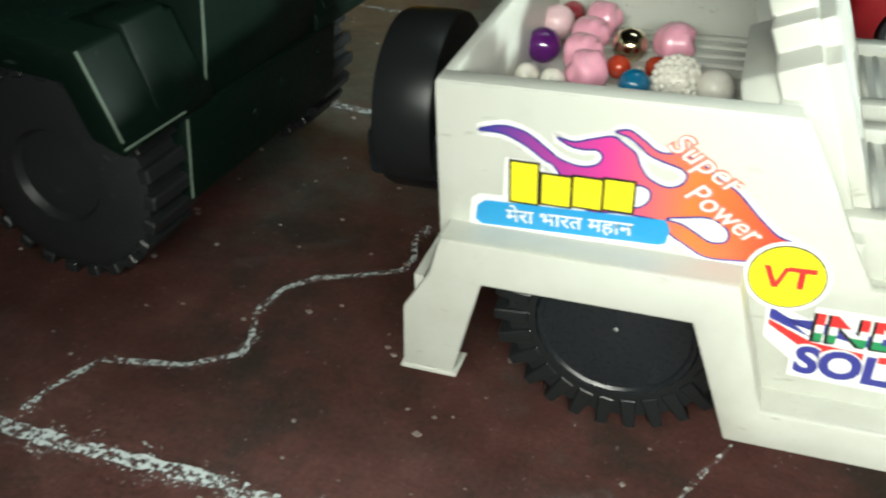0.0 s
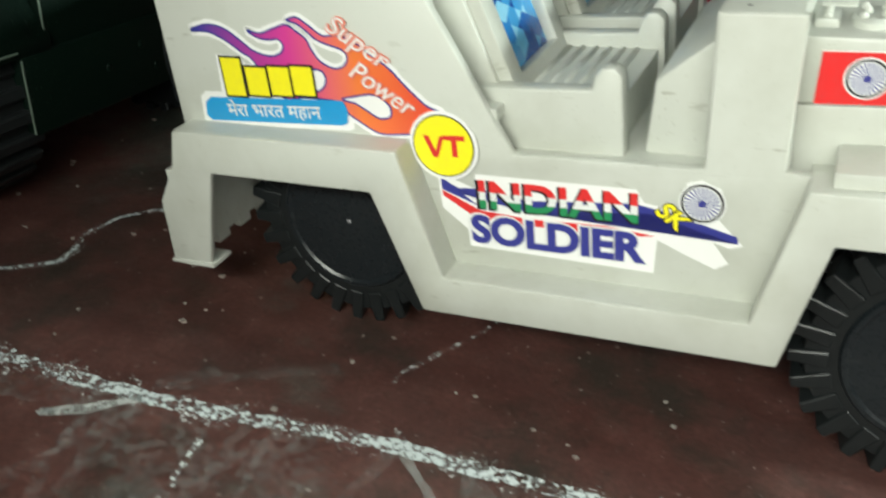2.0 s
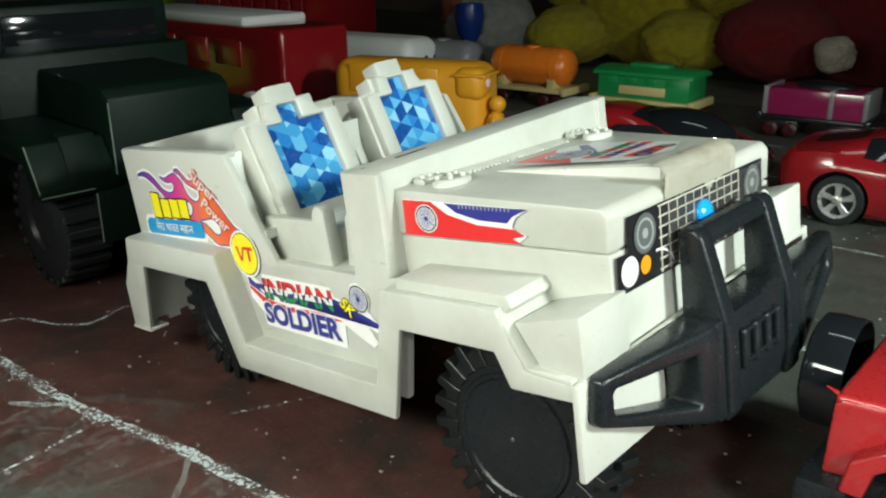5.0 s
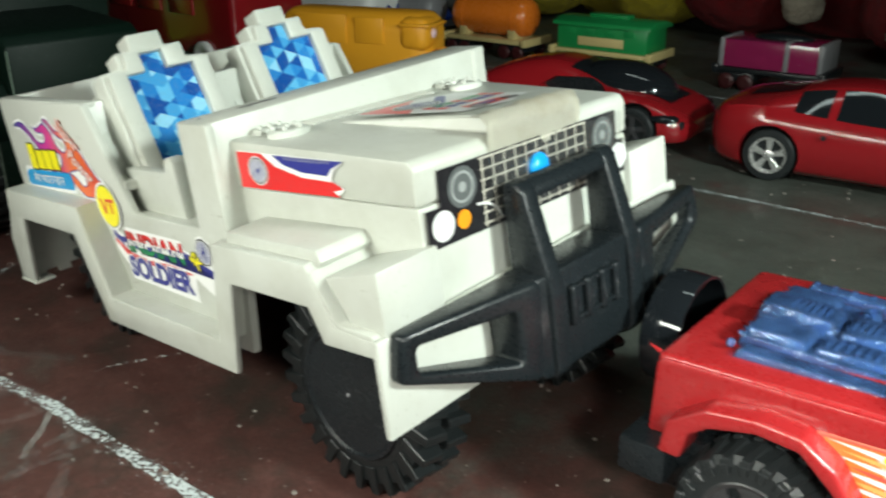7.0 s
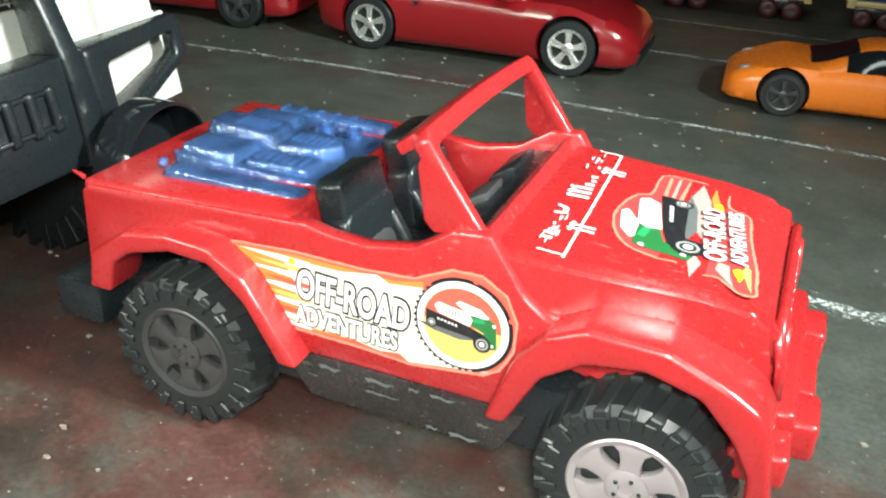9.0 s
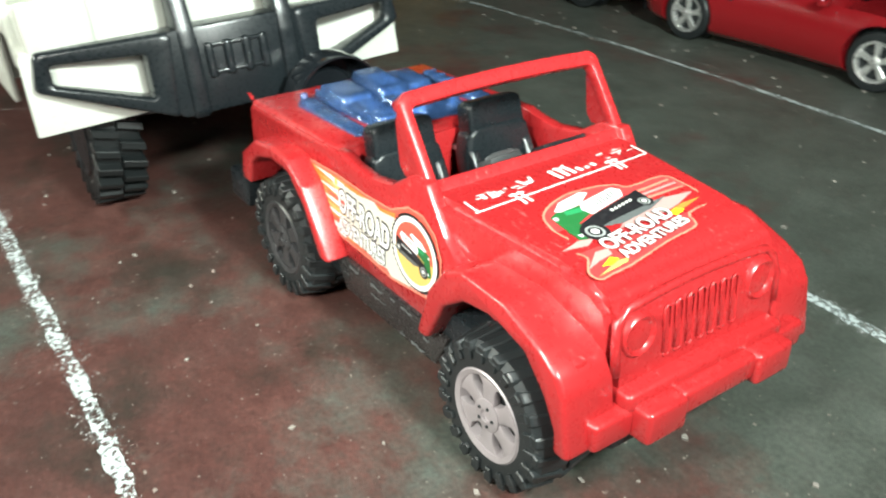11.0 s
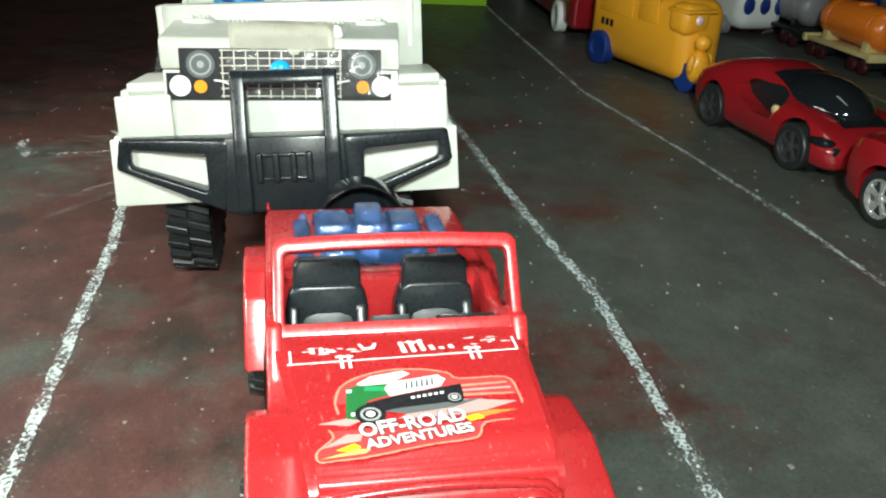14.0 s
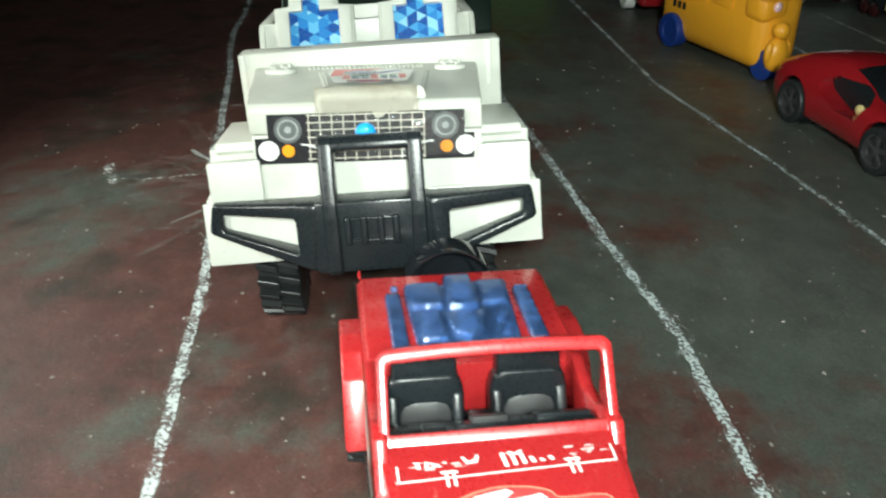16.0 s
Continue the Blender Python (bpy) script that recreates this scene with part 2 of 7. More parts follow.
BLUE = plastic("blue_plastic", (0.009, 0.035, 0.20), 0.3, (0.02, 0.05, 0.2), 0.3, 40, 0.05)
GREY = plastic("grey_plastic", (0.20, 0.20, 0.21), 0.35, (0.1, 0.1, 0.1), 0.35, 50, 0.1)
CHROME = plastic("chrome_plating", (0.92, 0.92, 0.90), 0.26, (0.5, 0.5, 0.48), 0.3, 50, 0.02, metal=0.8)
RIM_GREY = plastic("grey_rim_plastic", (0.036, 0.036, 0.038), 0.28, (0.09, 0.085, 0.085), 0.3, 60, 0.05)
SEAT_GREY = plastic("grey_seat_plastic", (0.032, 0.033, 0.034), 0.42, (0.045, 0.044, 0.042), 0.3, 60, 0.08)
TYRE_BLACK = plastic("black_wheel_plastic", (0.0095, 0.0115, 0.0120), 0.34, (0.016, 0.018, 0.019), 0.45, 70, 0.16, shine=0.35, worn=((0.06, 0.06, 0.058), 0.5))
SILL_BLACK = plastic("scuffed_black_plastic", (0.017, 0.016, 0.016), 0.24, (0.045, 0.042, 0.040), 0.5, 60, 0.2, shine=0.6, worn=((0.12, 0.11, 0.11), 0.7))
RIM_PALE = plastic("silver_rim_paint", (0.38, 0.34, 0.35), 0.34, (0.22, 0.20, 0.20), 0.4, 60, 0.05, metal=0.35)
DARK_GLASS = plastic("tinted_window", (0.008, 0.010, 0.012), 0.06, (0.015, 0.016, 0.018), 0.3, 30, 0.0)
WALL_PAINT = plastic("brown_wall_paint", (0.16, 0.11, 0.085), 0.8, (0.09, 0.06, 0.05), 0.5, 3, 0.2)
CEIL_PAINT = plastic("ceiling_paint", (0.45, 0.44, 0.42), 0.9, (0.3, 0.3, 0.28), 0.4, 3, 0.1)
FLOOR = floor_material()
CHALK = chalk_material("chalk", (0.47, 0.52, 0.52), 0.455, 0.550, 430)
CHALK_FAINT = chalk_material("faint_chalk", (0.50, 0.53, 0.52), 0.505, 0.585, 330)
CHALK_DUST = chalk_material("chalk_dust", (0.50, 0.51, 0.50), 0.56, 0.64, 700)
CHALK_RUB = chalk_material("chalk_rub", (0.42, 0.43, 0.41), 0.34, 0.62, 260, 0.40)
CHALK_SOFT = chalk_material("chalk_smear", (0.40, 0.42, 0.40), 0.42, 0.72, 260, 0.17)
CHALK_THICK = chalk_material("chalk_stroke", (0.50, 0.52, 0.50), 0.30, 0.50, 300, 0.75)
BLUE_CLEAR = clear_shell("clear_blue_plastic", (0.74, 0.86, 1.0), (0.17, 0.38, 0.95))
PAPER = plastic("sticker_paper", (0.82, 0.82, 0.80), 0.35, (0.66, 0.66, 0.6), 0.2, 80, 0.03)
TAPE = plastic("yellowed_paper_tape", (0.60, 0.58, 0.49), 0.45, (0.36, 0.28, 0.14), 0.85, 70, 0.7)
INK = {k: print_ink("ink_" + k, c) for k, c in dict(
    yellow=(0.90, 0.80, 0.02), blue=(0.02, 0.30, 0.62), navy=(0.035, 0.04, 0.25), red=(0.68, 0.03, 0.03), orange=(0.85, 0.20, 0.04),
    green=(0.02, 0.25, 0.09), black=(0.012, 0.012, 0.014), white=(0.74, 0.75, 0.73), 
    grey=(0.35, 0.36, 0.37), sand=(0.62, 0.42, 0.12), amber=(0.85, 0.30, 0.01), pink=(0.75, 0.22, 0.15), fade=(0.60, 0.09, 0.06), clear=(0.44, 0.045, 0.045), lamp=(0.10, 0.11, 0.11), cream=(0.58, 0.55, 0.47), ghost=(0.44, 0.27, 0.25), leaf=(0.016, 0.13, 0.035), ring=(0.30, 0.32, 0.31)).items()}

FACETS = [print_ink("blue_facet", c, 0.22, 0.3) for c in ((0.006, 0.07, 0.30), (0.010, 0.12, 0.42), (0.02, 0.20, 0.54), (0.05, 0.30, 0.62), (0.11, 0.42, 0.70), (0.26, 0.58, 0.78))]

# ---- building helpers ----
PLACE = {}


def thing(name, m, label, category, group="", kind=""):
    ob = new(name)
    ob.empty_display_size = 0.02
    ob.matrix_world = m
    PLACE[ob] = m
    return tagged(ob, label, category, group, kind)


def part(name, bm, material, parent=None, label="", m=None, smooth=False):
    """One mesh object out of bm (in the coordinates of m, or of its parent) under a thing or a part."""
    me = bpy.data.meshes.new(name)
    if smooth is not False:
        for f in bm.faces:
            f.smooth = True
    bm.normal_update()
    bm.to_mesh(me)
    bm.free()
    if smooth is not False and smooth is not True:
        me.set_sharp_from_angle(angle=radians(smooth))
    if material:
        me.materials.append(material)
    return put(name, me, parent, label, m)


def put(name, me, parent=None, label="", m=None):
    ob = new(name, me)
    w = m if m is not None else (PLACE[parent] if parent else Matrix())
    PLACE[ob] = w
    if parent:
        ob.parent = parent
        ob.matrix_parent_inverse = Matrix()
        ob.matrix_basis = PLACE[parent].inverted() @ w
    else:
        ob.matrix_basis = w
    if label:
        ob["label"] = label
    return ob


def box(bm, lo, hi, r=0.0, seg=2):
    c = [(a + b) / 2 for a, b in zip(lo, hi)]
    s = [abs(b - a) for a, b in zip(lo, hi)]
    g = bmesh.ops.create_cube(bm, size=1, matrix=Matrix.Translation(c) @ Matrix.Diagonal((*s, 1)))
    if r:
        bmesh.ops.bevel(bm, geom=list({e for v in g["verts"] for e in v.link_edges}), offset=min(r, min(s) * 0.45), segments=seg, affect="EDGES", profile=0.5)
    return bm


def prism(bm, poly, a, b, axis="y", r=0.0, seg=2):
    """A polygon, given in the two other axes, drawn out from a to b along axis."""
    def at(p, q, d):
        return {"x": (d, p, q), "y": (p, d, q), "z": (p, q, d)}[axis]
    v0 = [bm.verts.new(at(p, q, a)) for p, q in poly]
    v1 = [bm.verts.new(at(p, q, b)) for p, q in poly]
    n = len(poly)
    fs = [bm.faces.new(v0), bm.faces.new(v1[::-1])]
    for i in range(n):
        fs.append(bm.faces.new((v0[i], v1[i], v1[(i + 1) % n], v0[(i + 1) % n])))
    bmesh.ops.recalc_face_normals(bm, faces=fs)
    if r:
        bmesh.ops.bevel(bm, geom=list({e for f in fs for e in f.edges}), offset=r, segments=seg, affect="EDGES", profile=0.5, clamp_overlap=True)
    return bm


def ring_frame(bm, outer, inner, a, b, axis="x", r=0.0):
    """A flat frame between two outlines of equally many corners, drawn out from a to b."""
    def at(p, q, d):
        return {"x": (d, p, q), "y": (p, d, q), "z": (p, q, d)}[axis]
    n = len(outer)
    rows = [[bm.verts.new(at(p, q, d)) for p, q in poly] for d in (a, b) for poly in (outer, inner)]
    fs = []
    for i in range(n):
        j = (i + 1) % n
        for s, t in ((0, 1), (1, 3), (3, 2), (2, 0)):
            fs.append(bm.faces.new((rows[s][i], rows[t][i], rows[t][j], rows[s][j])))
    bmesh.ops.recalc_face_normals(bm, faces=fs)
    if r:
        bmesh.ops.bevel(bm, geom=list({e for f in fs for e in f.edges}), offset=r, segments=2, affect="EDGES", profile=0.5, clamp_overlap=True)
    return bm


def lathe(bm, prof, n=32, axis="y", c=(0, 0, 0)):
    """Turns a profile of (radius, place along the axis) about an axis through c."""
    rings = []
    for rad, d in prof:
        row = []
        for i in range(n):
            a = 2 * math.pi * i / n
            p, q = rad * math.cos(a), rad * math.sin(a)
            xyz = {"x": (d, p, q), "y": (p, d, q), "z": (p, q, d)}[axis]
            row.append(bm.verts.new([k + l for k, l in zip(xyz, c)]))
        rings.append(row)
    fs = []
    for r0, r1 in zip(rings, rings[1:]):
        for i in range(n):
            fs.append(bm.faces.new((r0[i], r0[(i + 1) % n], r1[(i + 1) % n], r1[i])))
    for row, (rad, d) in ((rings[0], prof[0]), (rings[-1], prof[-1])):
        if rad < 0.003:
            fs.append(bm.faces.new(row))
    bmesh.ops.recalc_face_normals(bm, faces=fs)
    return bm


def tube(bm, pts, r, n=10):
    """A round bar along points."""
    pts = [Vector(p) for p in pts]
    rows = []
    for i, p in enumerate(pts):
        d = (pts[min(i + 1, len(pts) - 1)] - pts[max(i - 1, 0)]).normalized()
        u = d.orthogonal().normalized() if i == 0 else (u - d * u.dot(d)).normalized()
        w = d.cross(u)
        rows.append([bm.verts.new(p + r * (u * math.cos(2 * math.pi * k / n) + w * math.sin(2 * math.pi * k / n))) for k in range(n)])
    fs = []
    for a, b in zip(rows, rows[1:]):
        for k in range(n):
            fs.append(bm.faces.new((a[k], a[(k + 1) % n], b[(k + 1) % n], b[k])))
    fs += [bm.faces.new(rows[0]), bm.faces.new(rows[-1])]
    bmesh.ops.recalc_face_normals(bm, faces=fs)
    return bm


def flat(bm, poly, z=0.0):
    bm.faces.new([bm.verts.new((p, q, z)) for p, q in poly])
    return bm


def disc(bm, x, y, r, z=0.0, n=28, inner=0.0):
    if not inner:
        return flat(bm, [(x + r * math.cos(2 * math.pi * i / n), y + r * math.sin(2 * math.pi * i / n)) for i in range(n)], z)
    a = [[bm.verts.new((x + k * math.cos(2 * math.pi * i / n), y + k * math.sin(2 * math.pi * i / n), z)) for i in range(n)] for k in (r, inner)]
    for i in range(n):
        bm.faces.new((a[0][i], a[0][(i + 1) % n], a[1][(i + 1) % n], a[1][i]))
    return bm


def sphere(bm, c, r, n=16, squash=(1, 1, 1)):
    bmesh.ops.create_uvsphere(bm, u_segments=n, v_segments=max(6, n // 2), radius=1, matrix=Matrix.Translation(c) @ Matrix.Diagonal((r * squash[0], r * squash[1], r * squash[2], 1)))
    return bm


def ribbon(bm, pts, w, z=0.0, rough=0.25, seed=0, step=0.004):
    """A stroke of uneven width along points on the floor."""
    rnd = random.Random(seed)
    line = []
    for (x0, y0), (x1, y1) in zip(pts, pts[1:]):
        n = max(1, int(math.hypot(x1 - x0, y1 - y0) / step))
        line += [(x0 + (x1 - x0) * i / n, y0 + (y1 - y0) * i / n) for i in range(n)]
    line.append(pts[-1])
    prev = None
    for i, (x, y) in enumerate(line):
        a, b = line[max(0, i - 2)], line[min(len(line) - 1, i + 2)]
        d = math.hypot(b[0] - a[0], b[1] - a[1]) or 1
        nx, ny = -(b[1] - a[1]) / d, (b[0] - a[0]) / d
        k, l = w / 2 * (1 + rough * rnd.uniform(-1, 1)), w / 2 * (1 + rough * rnd.uniform(-1, 1))
        cur = (bm.verts.new((x + nx * k, y + ny * k, z)), bm.verts.new((x - nx * l, y - ny * l, z)))
        if prev:
            bm.faces.new((prev[0], cur[0], cur[1], prev[1]))
        prev = cur
    return bm


def text_mesh(body, size, bold=0.0, shear=0.0, spacing=1.0, width=None):
    c = bpy.data.curves.new("lettering", "FONT")
    c.body, c.size, c.offset, c.shear, c.space_character = body, size, bold * size, shear, spacing
    c.align_x, c.align_y, c.resolution_u = "CENTER", "CENTER", 4
    ob = bpy.data.objects.new("lettering", c)
    scene.collection.objects.link(ob)
    me = bpy.data.meshes.new_from_object(ob.evaluated_get(bpy.context.evaluated_depsgraph_get()))
    bpy.data.objects.remove(ob)
    bpy.data.curves.remove(c)
    if width and len(me.vertices):
        xs = [v.co.x for v in me.vertices]
        k, mid = width / (max(xs) - min(xs)), (max(xs) + min(xs)) / 2
        for v in me.vertices:
            v.co.x = (v.co.x - mid) * k
    return me


def lettering(body, size, ink, parent, m, **kw):
    me = text_mesh(body, size, **kw)
    me.materials.clear()
    me.materials.append(ink)
    return put("lettering", me, parent, "", m)

# ---- the room ----
bm = bmesh.new()
box(bm, (-2.6, -1.6, -0.05), (2.4, 2.2, 0.0))
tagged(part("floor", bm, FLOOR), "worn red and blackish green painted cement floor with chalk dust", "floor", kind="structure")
for nm, lo, hi in (("wall_north", (-2.6, 2.2, 0), (2.4, 2.3, 2.4)), ("wall_south", (-2.6, -1.7, 0), (2.4, -1.6, 2.4)),
                   ("wall_west", (-2.7, -1.6, 0), (-2.6, 2.2, 2.4)), ("wall_east", (2.4, -1.6, 0), (2.5, 2.2, 2.4))):
    bm = bmesh.new()
    box(bm, lo, hi)
    tagged(part(nm, bm, WALL_PAINT), "plain brown painted room wall in the dark", "wall", kind="structure")
bm = bmesh.new()
box(bm, (-2.6, -1.6, 2.4), (2.4, 2.2, 2.5))
tagged(part("ceiling", bm, CEIL_PAINT), "plain pale room ceiling", "ceiling", kind="structure")


def chalk(name, pts, w, seed, label, mat=CHALK, rough=0.3, z=0.0004):
    bm = bmesh.new()
    ribbon(bm, pts, w, z, rough, seed)
    if mat is CHALK:
        ribbon(halo := bmesh.new(), pts, w * 2.1, 0.00015, 0.5, seed + 50)
        tagged(part("chalk_dust", halo, CHALK_DUST), "fine chalk dust beside the stroke", "chalk dust", kind="stuff")
    return tagged(part(name, bm, mat), label, "chalk line", kind="stuff")


LANE_A = [(-0.90, 0.085), (-0.674, 0.109), (-0.572, 0.118), (-0.478, 0.1205), (-0.387, 0.133), (-0.302, 0.150), (-0.248, 0.157), (-0.152, 0.170), (-0.099, 0.1785), (-0.050, 0.182), (-0.002, 0.1905), (0.065, 0.2075), (0.131, 0.2165), (0.204, 0.2275), (0.29, 0.234), (0.408, 0.2445), (0.55, 0.252), (0.8, 0.26)]
LANE_B = [(-0.9, 0.40), (-0.5, 0.437), (-0.281, 0.4625), (-0.19, 0.470), (-0.086, 0.489), (0.048, 0.509), (0.172, 0.528), (0.266, 0.546), (0.346, 0.549), (0.408, 0.552), (0.55, 0.558), (0.8, 0.562)]
LANE_C = [(-1.0, 0.595), (-0.68, 0.617), (-0.249, 0.653), (-0.014, 0.708), (0.067, 0.7235), (0.135, 0.737), (0.29, 0.757), (0.463, 0.773), (0.8, 0.80)]
chalk("chalk_line", LANE_A, 0.0066, 1, "thick white chalk lane line drawn on the floor")
chalk("chalk_line", LANE_B, 0.0070, 2, "thick white chalk lane line drawn on the floor")
chalk("chalk_line", LANE_C, 0.0048, 3, "thin white chalk lane line drawn on the floor", rough=0.2)
chalk("chalk_line", [(-0.5, 0.865), (0.0, 0.917), (0.4275, 0.963), (0.9, 1.02)], 0.0042, 4, "thin white chalk lane line drawn on the floor", rough=0.2)
chalk("chalk_line", [(-0.6, 0.98), (-0.1, 1.051), (0.402, 1.101), (0.9, 1.16)], 0.0040, 5, "thin white chalk lane line drawn on the floor", rough=0.2)
chalk("chalk_scribble", [(-0.0953, 0.366), (-0.0972, 0.352), (-0.0905, 0.335), (-0.0925, 0.3235), (-0.1064, 0.311), (-0.1234, 0.299), (-0.1322, 0.284), (-0.1344, 0.266), (-0.1264, 0.2495), (-0.1240, 0.239), (-0.1376, 0.2245), (-0.155, 0.2165), (-0.1694, 0.2105), (-0.1751, 0.1895), (-0.1755, 0.1759)], 0.0028, 6, "thin wavy white chalk scribble on the floor")
chalk("chalk_scribble", [(0.0705, 0.297), (0.066, 0.279), (0.0605, 0.267), (0.0555, 0.256), (0.0515, 0.2445), (0.0525, 0.236)], 0.0022, 7, "thin faint chalk scribble on the floor", CHALK_FAINT, 0.5)
chalk("chalk_scribble", [(0.0104, 0.1793), (0.0130, 0.166), (0.0165, 0.1547), (0.0195, 0.140), (0.0208, 0.1279)], 0.0028, 8, "short faint chalk scribble on the floor", CHALK_FAINT, 0.5)
chalk("chalk_scribble", [(-0.050, 0.1616), (-0.0356, 0.1701), (-0.0287, 0.1790)], 0.0040, 9, "short white chalk tick beside the lane line", CHALK_FAINT, 0.5)
chalk("chalk_scribble", [(-0.0155, 0.0948), (0.000, 0.0985), (0.016, 0.1035), (0.028, 0.113)], 0.0085, 10, "short white chalk scrape on the floor", CHALK_FAINT, 0.7)
chalk("chalk_scribble", [(0.012, 0.104), (0.020, 0.120), (0.021, 0.136)], 0.0022, 11, "short white chalk scrape on the floor", CHALK_FAINT, 0.6)
for i, (run, wide) in enumerate((([(-0.030, 0.178), (0.004, 0.158), (0.018, 0.120)], 0.018), ([(0.000, 0.186), (0.022, 0.160), (0.030, 0.125)], 0.014), ([(0.030, 0.190), (0.050, 0.165), (0.058, 0.135)], 0.016))):
    chalk("chalk_smear", run, wide, 180 + i, "rubbed pale chalk smear on the floor", CHALK_SOFT, 0.5, 0.00046 + 0.00001 * i)
rnd = random.Random(77)
for i in range(11):                                    # fan of rubbed strokes under the lane line
    x, y = rnd.uniform(-0.045, 0.10), 0.0
    y = 0.192 + 0.19 * x
    dx, dy = rnd.uniform(-0.030, 0.034), rnd.uniform(-0.075, -0.025)
    chalk("chalk_smear", [(x, y), (x + dx * 0.4, y + dy * 0.55), (x + dx, y + dy)], rnd.uniform(0.0015, 0.005), 100 + i, "rubbed pale chalk smear on the floor", CHALK_SOFT, 0.5, 0.0002 + 0.00001 * i)
for i, (x0, y0, x1, y1) in enumerate(((-0.035, 0.182, -0.12, 0.150), (-0.03, 0.178, -0.13, 0.135), (-0.02, 0.195, 0.03, 0.235), (-0.12, 0.34, -0.16, 0.29), (0.10, 0.205, 0.16, 0.17), (0.113, 0.21, 0.118, 0.15))):
    chalk("chalk_smear", [(x0, y0), ((x0 + x1) / 2, (y0 + y1) / 2 + 0.003), (x1, y1)], 0.006, 140 + i, "rubbed pale chalk smear on the floor", CHALK_SOFT, 0.5, 0.00038)
for i, (run, wide, mat) in enumerate((([(-0.049, 0.162), (-0.036, 0.171), (-0.023, 0.185)], 0.0048, CHALK_THICK), ([(-0.017, 0.147), (-0.011, 0.160), (0.001, 0.172)], 0.0050, CHALK_SOFT), ([(-0.018, 0.189), (-0.004, 0.180), (0.012, 0.171)], 0.0120, CHALK_SOFT),
                                      ([(0.031, 0.200), (0.045, 0.191), (0.060, 0.179)], 0.0130, CHALK_SOFT), ([(0.074, 0.206), (0.089, 0.195), (0.106, 0.180)], 0.0034, CHALK_RUB), ([(-0.024, 0.193), (-0.017, 0.203), (-0.009, 0.212)], 0.0060, CHALK_SOFT))):
    chalk("chalk_smear", run, wide, 160 + i, "rubbed pale chalk smear on the floor", mat, 0.4, 0.00040 + 0.00001 * i)

# ---- white toy jeep ----
JB = pose(-0.06, 0.244, 0.0, 3.3, -6.8, 2.6)          # its body: nose up, leaning a little
jeep = thing("toy_jeep", pose(0.09, 0.34, 0, 0, 0, 2.6), "ivory white plastic toy jeep with printed stickers and black bull bar", "toy jeep")
VC = 0.0965                                           # its middle line


def mirror(bm):
    for v in bm.verts:
        v.co.y = 2 * VC - v.co.y
    bmesh.ops.reverse_faces(bm, faces=bm.faces[:])
    return bm


def both(name, make, material, parent, label="", smooth=30):
    """The same piece on the right and, mirrored, on the left."""
    out = []
    for flip in (False, True):
        bm = bmesh.new()
        make(bm)
        if flip:
            mirror(bm)
        out.append(part(name, bm, material, parent, label, JB, smooth))
    return out


def hood_shape(bm):
    """Draws the hood's pieces in towards the nose and lets them sag to the left."""
    for p in bm.verts:
        p.co.x = 0.24 + (p.co.x - 0.24) * 0.941
        p.co.y = VC + (p.co.y - VC) * (0.987 - 0.102 * (p.co.x - 0.24) / 0.105)
        p.co.z -= 0.04 * (p.co.y - 0.0225)
    return bm


def bar_shape(bm):
    """The bull bar stands a little askew, its left end further ahead."""
    for p in bm.verts:
        p.co.x += 0.045 * p.co.y
    return bm


SIDE = [(0.018, 0.060), (0.0185, 0.1287), (0.128, 0.1287), (0.1555, 0.0757), (0.2175, 0.0765), (0.2195, 0.1243), (0.2425, 0.1243), (0.2405, 0.078),
        (0.252, 0.077), (0.240, 0.0200), (0.127, 0.0200), (0.112, 0.0655), (0.034, 0.0655), (0.030, 0.060)]
FLANGE = [(0.0060, 0.0195), (0.0252, 0.0200), (0.0366, 0.0620), (0.1060, 0.0620), (0.1215, 0.0155), (0.2445, 0.0168), (0.2565, 0.0620), (0.3085, 0.0625), (0.3147, 0.0487),
          (0.3455, 0.0500), (0.3460, 0.0565), (0.3225, 0.0575), (0.3115, 0.0800), (0.2480, 0.0785), (0.2352, 0.0314), (0.1310, 0.0308), (0.1180, 0.0785), (0.0225, 0.0785), (0.0180, 0.0635), (0.0075, 0.0470)]
RETURN = [(0.0200, 0.0640), (0.0240, 0.0764), (0.1163, 0.0764), (0.1294, 0.0285), (0.2366, 0.0291), (0.2496, 0.0763), (0.3103, 0.0778), (0.3210, 0.0577),
          (0.3225, 0.0575), (0.3115, 0.0800), (0.2480, 0.0785), (0.2352, 0.0314), (0.1310, 0.0308), (0.1180, 0.0785), (0.0225, 0.0785), (0.0180, 0.0640)]
both("side_panel", lambda bm: prism(bm, SIDE, 0.0128, 0.0168, r=0.0007), WHITE, jeep)
arches = both("wheel_arch", lambda bm: (prism(bm, FLANGE, 0.0, 0.0030, r=0.0009), prism(bm, RETURN, 0.0022, 0.0145)), WHITE, jeep)
feet = both("rear_foot", lambda bm: box(bm, (0.0050, -0.0006, 0.0184), (0.0268, 0.012, 0.0202), 0.0006), WHITE, jeep)
for far in (arches[1], feet[1]):                       # the foot on the far side is shorter and stands further in
    for v in far.data.vertices:
        if v.co.x < 0.040:
            v.co.x = 0.040 - (0.040 - v.co.x) * 0.45
both("fender_top", lambda bm: prism(bm, [(0.2480, 0.0740), (0.3115, 0.0755), (0.3235, 0.0560), (0.3435, 0.0555), (0.3435, 0.0585), (0.3245, 0.0590), (0.3135, 0.0776), (0.2470, 0.0765)], 0.0005, 0.0300, r=0.0006), WHITE, jeep)
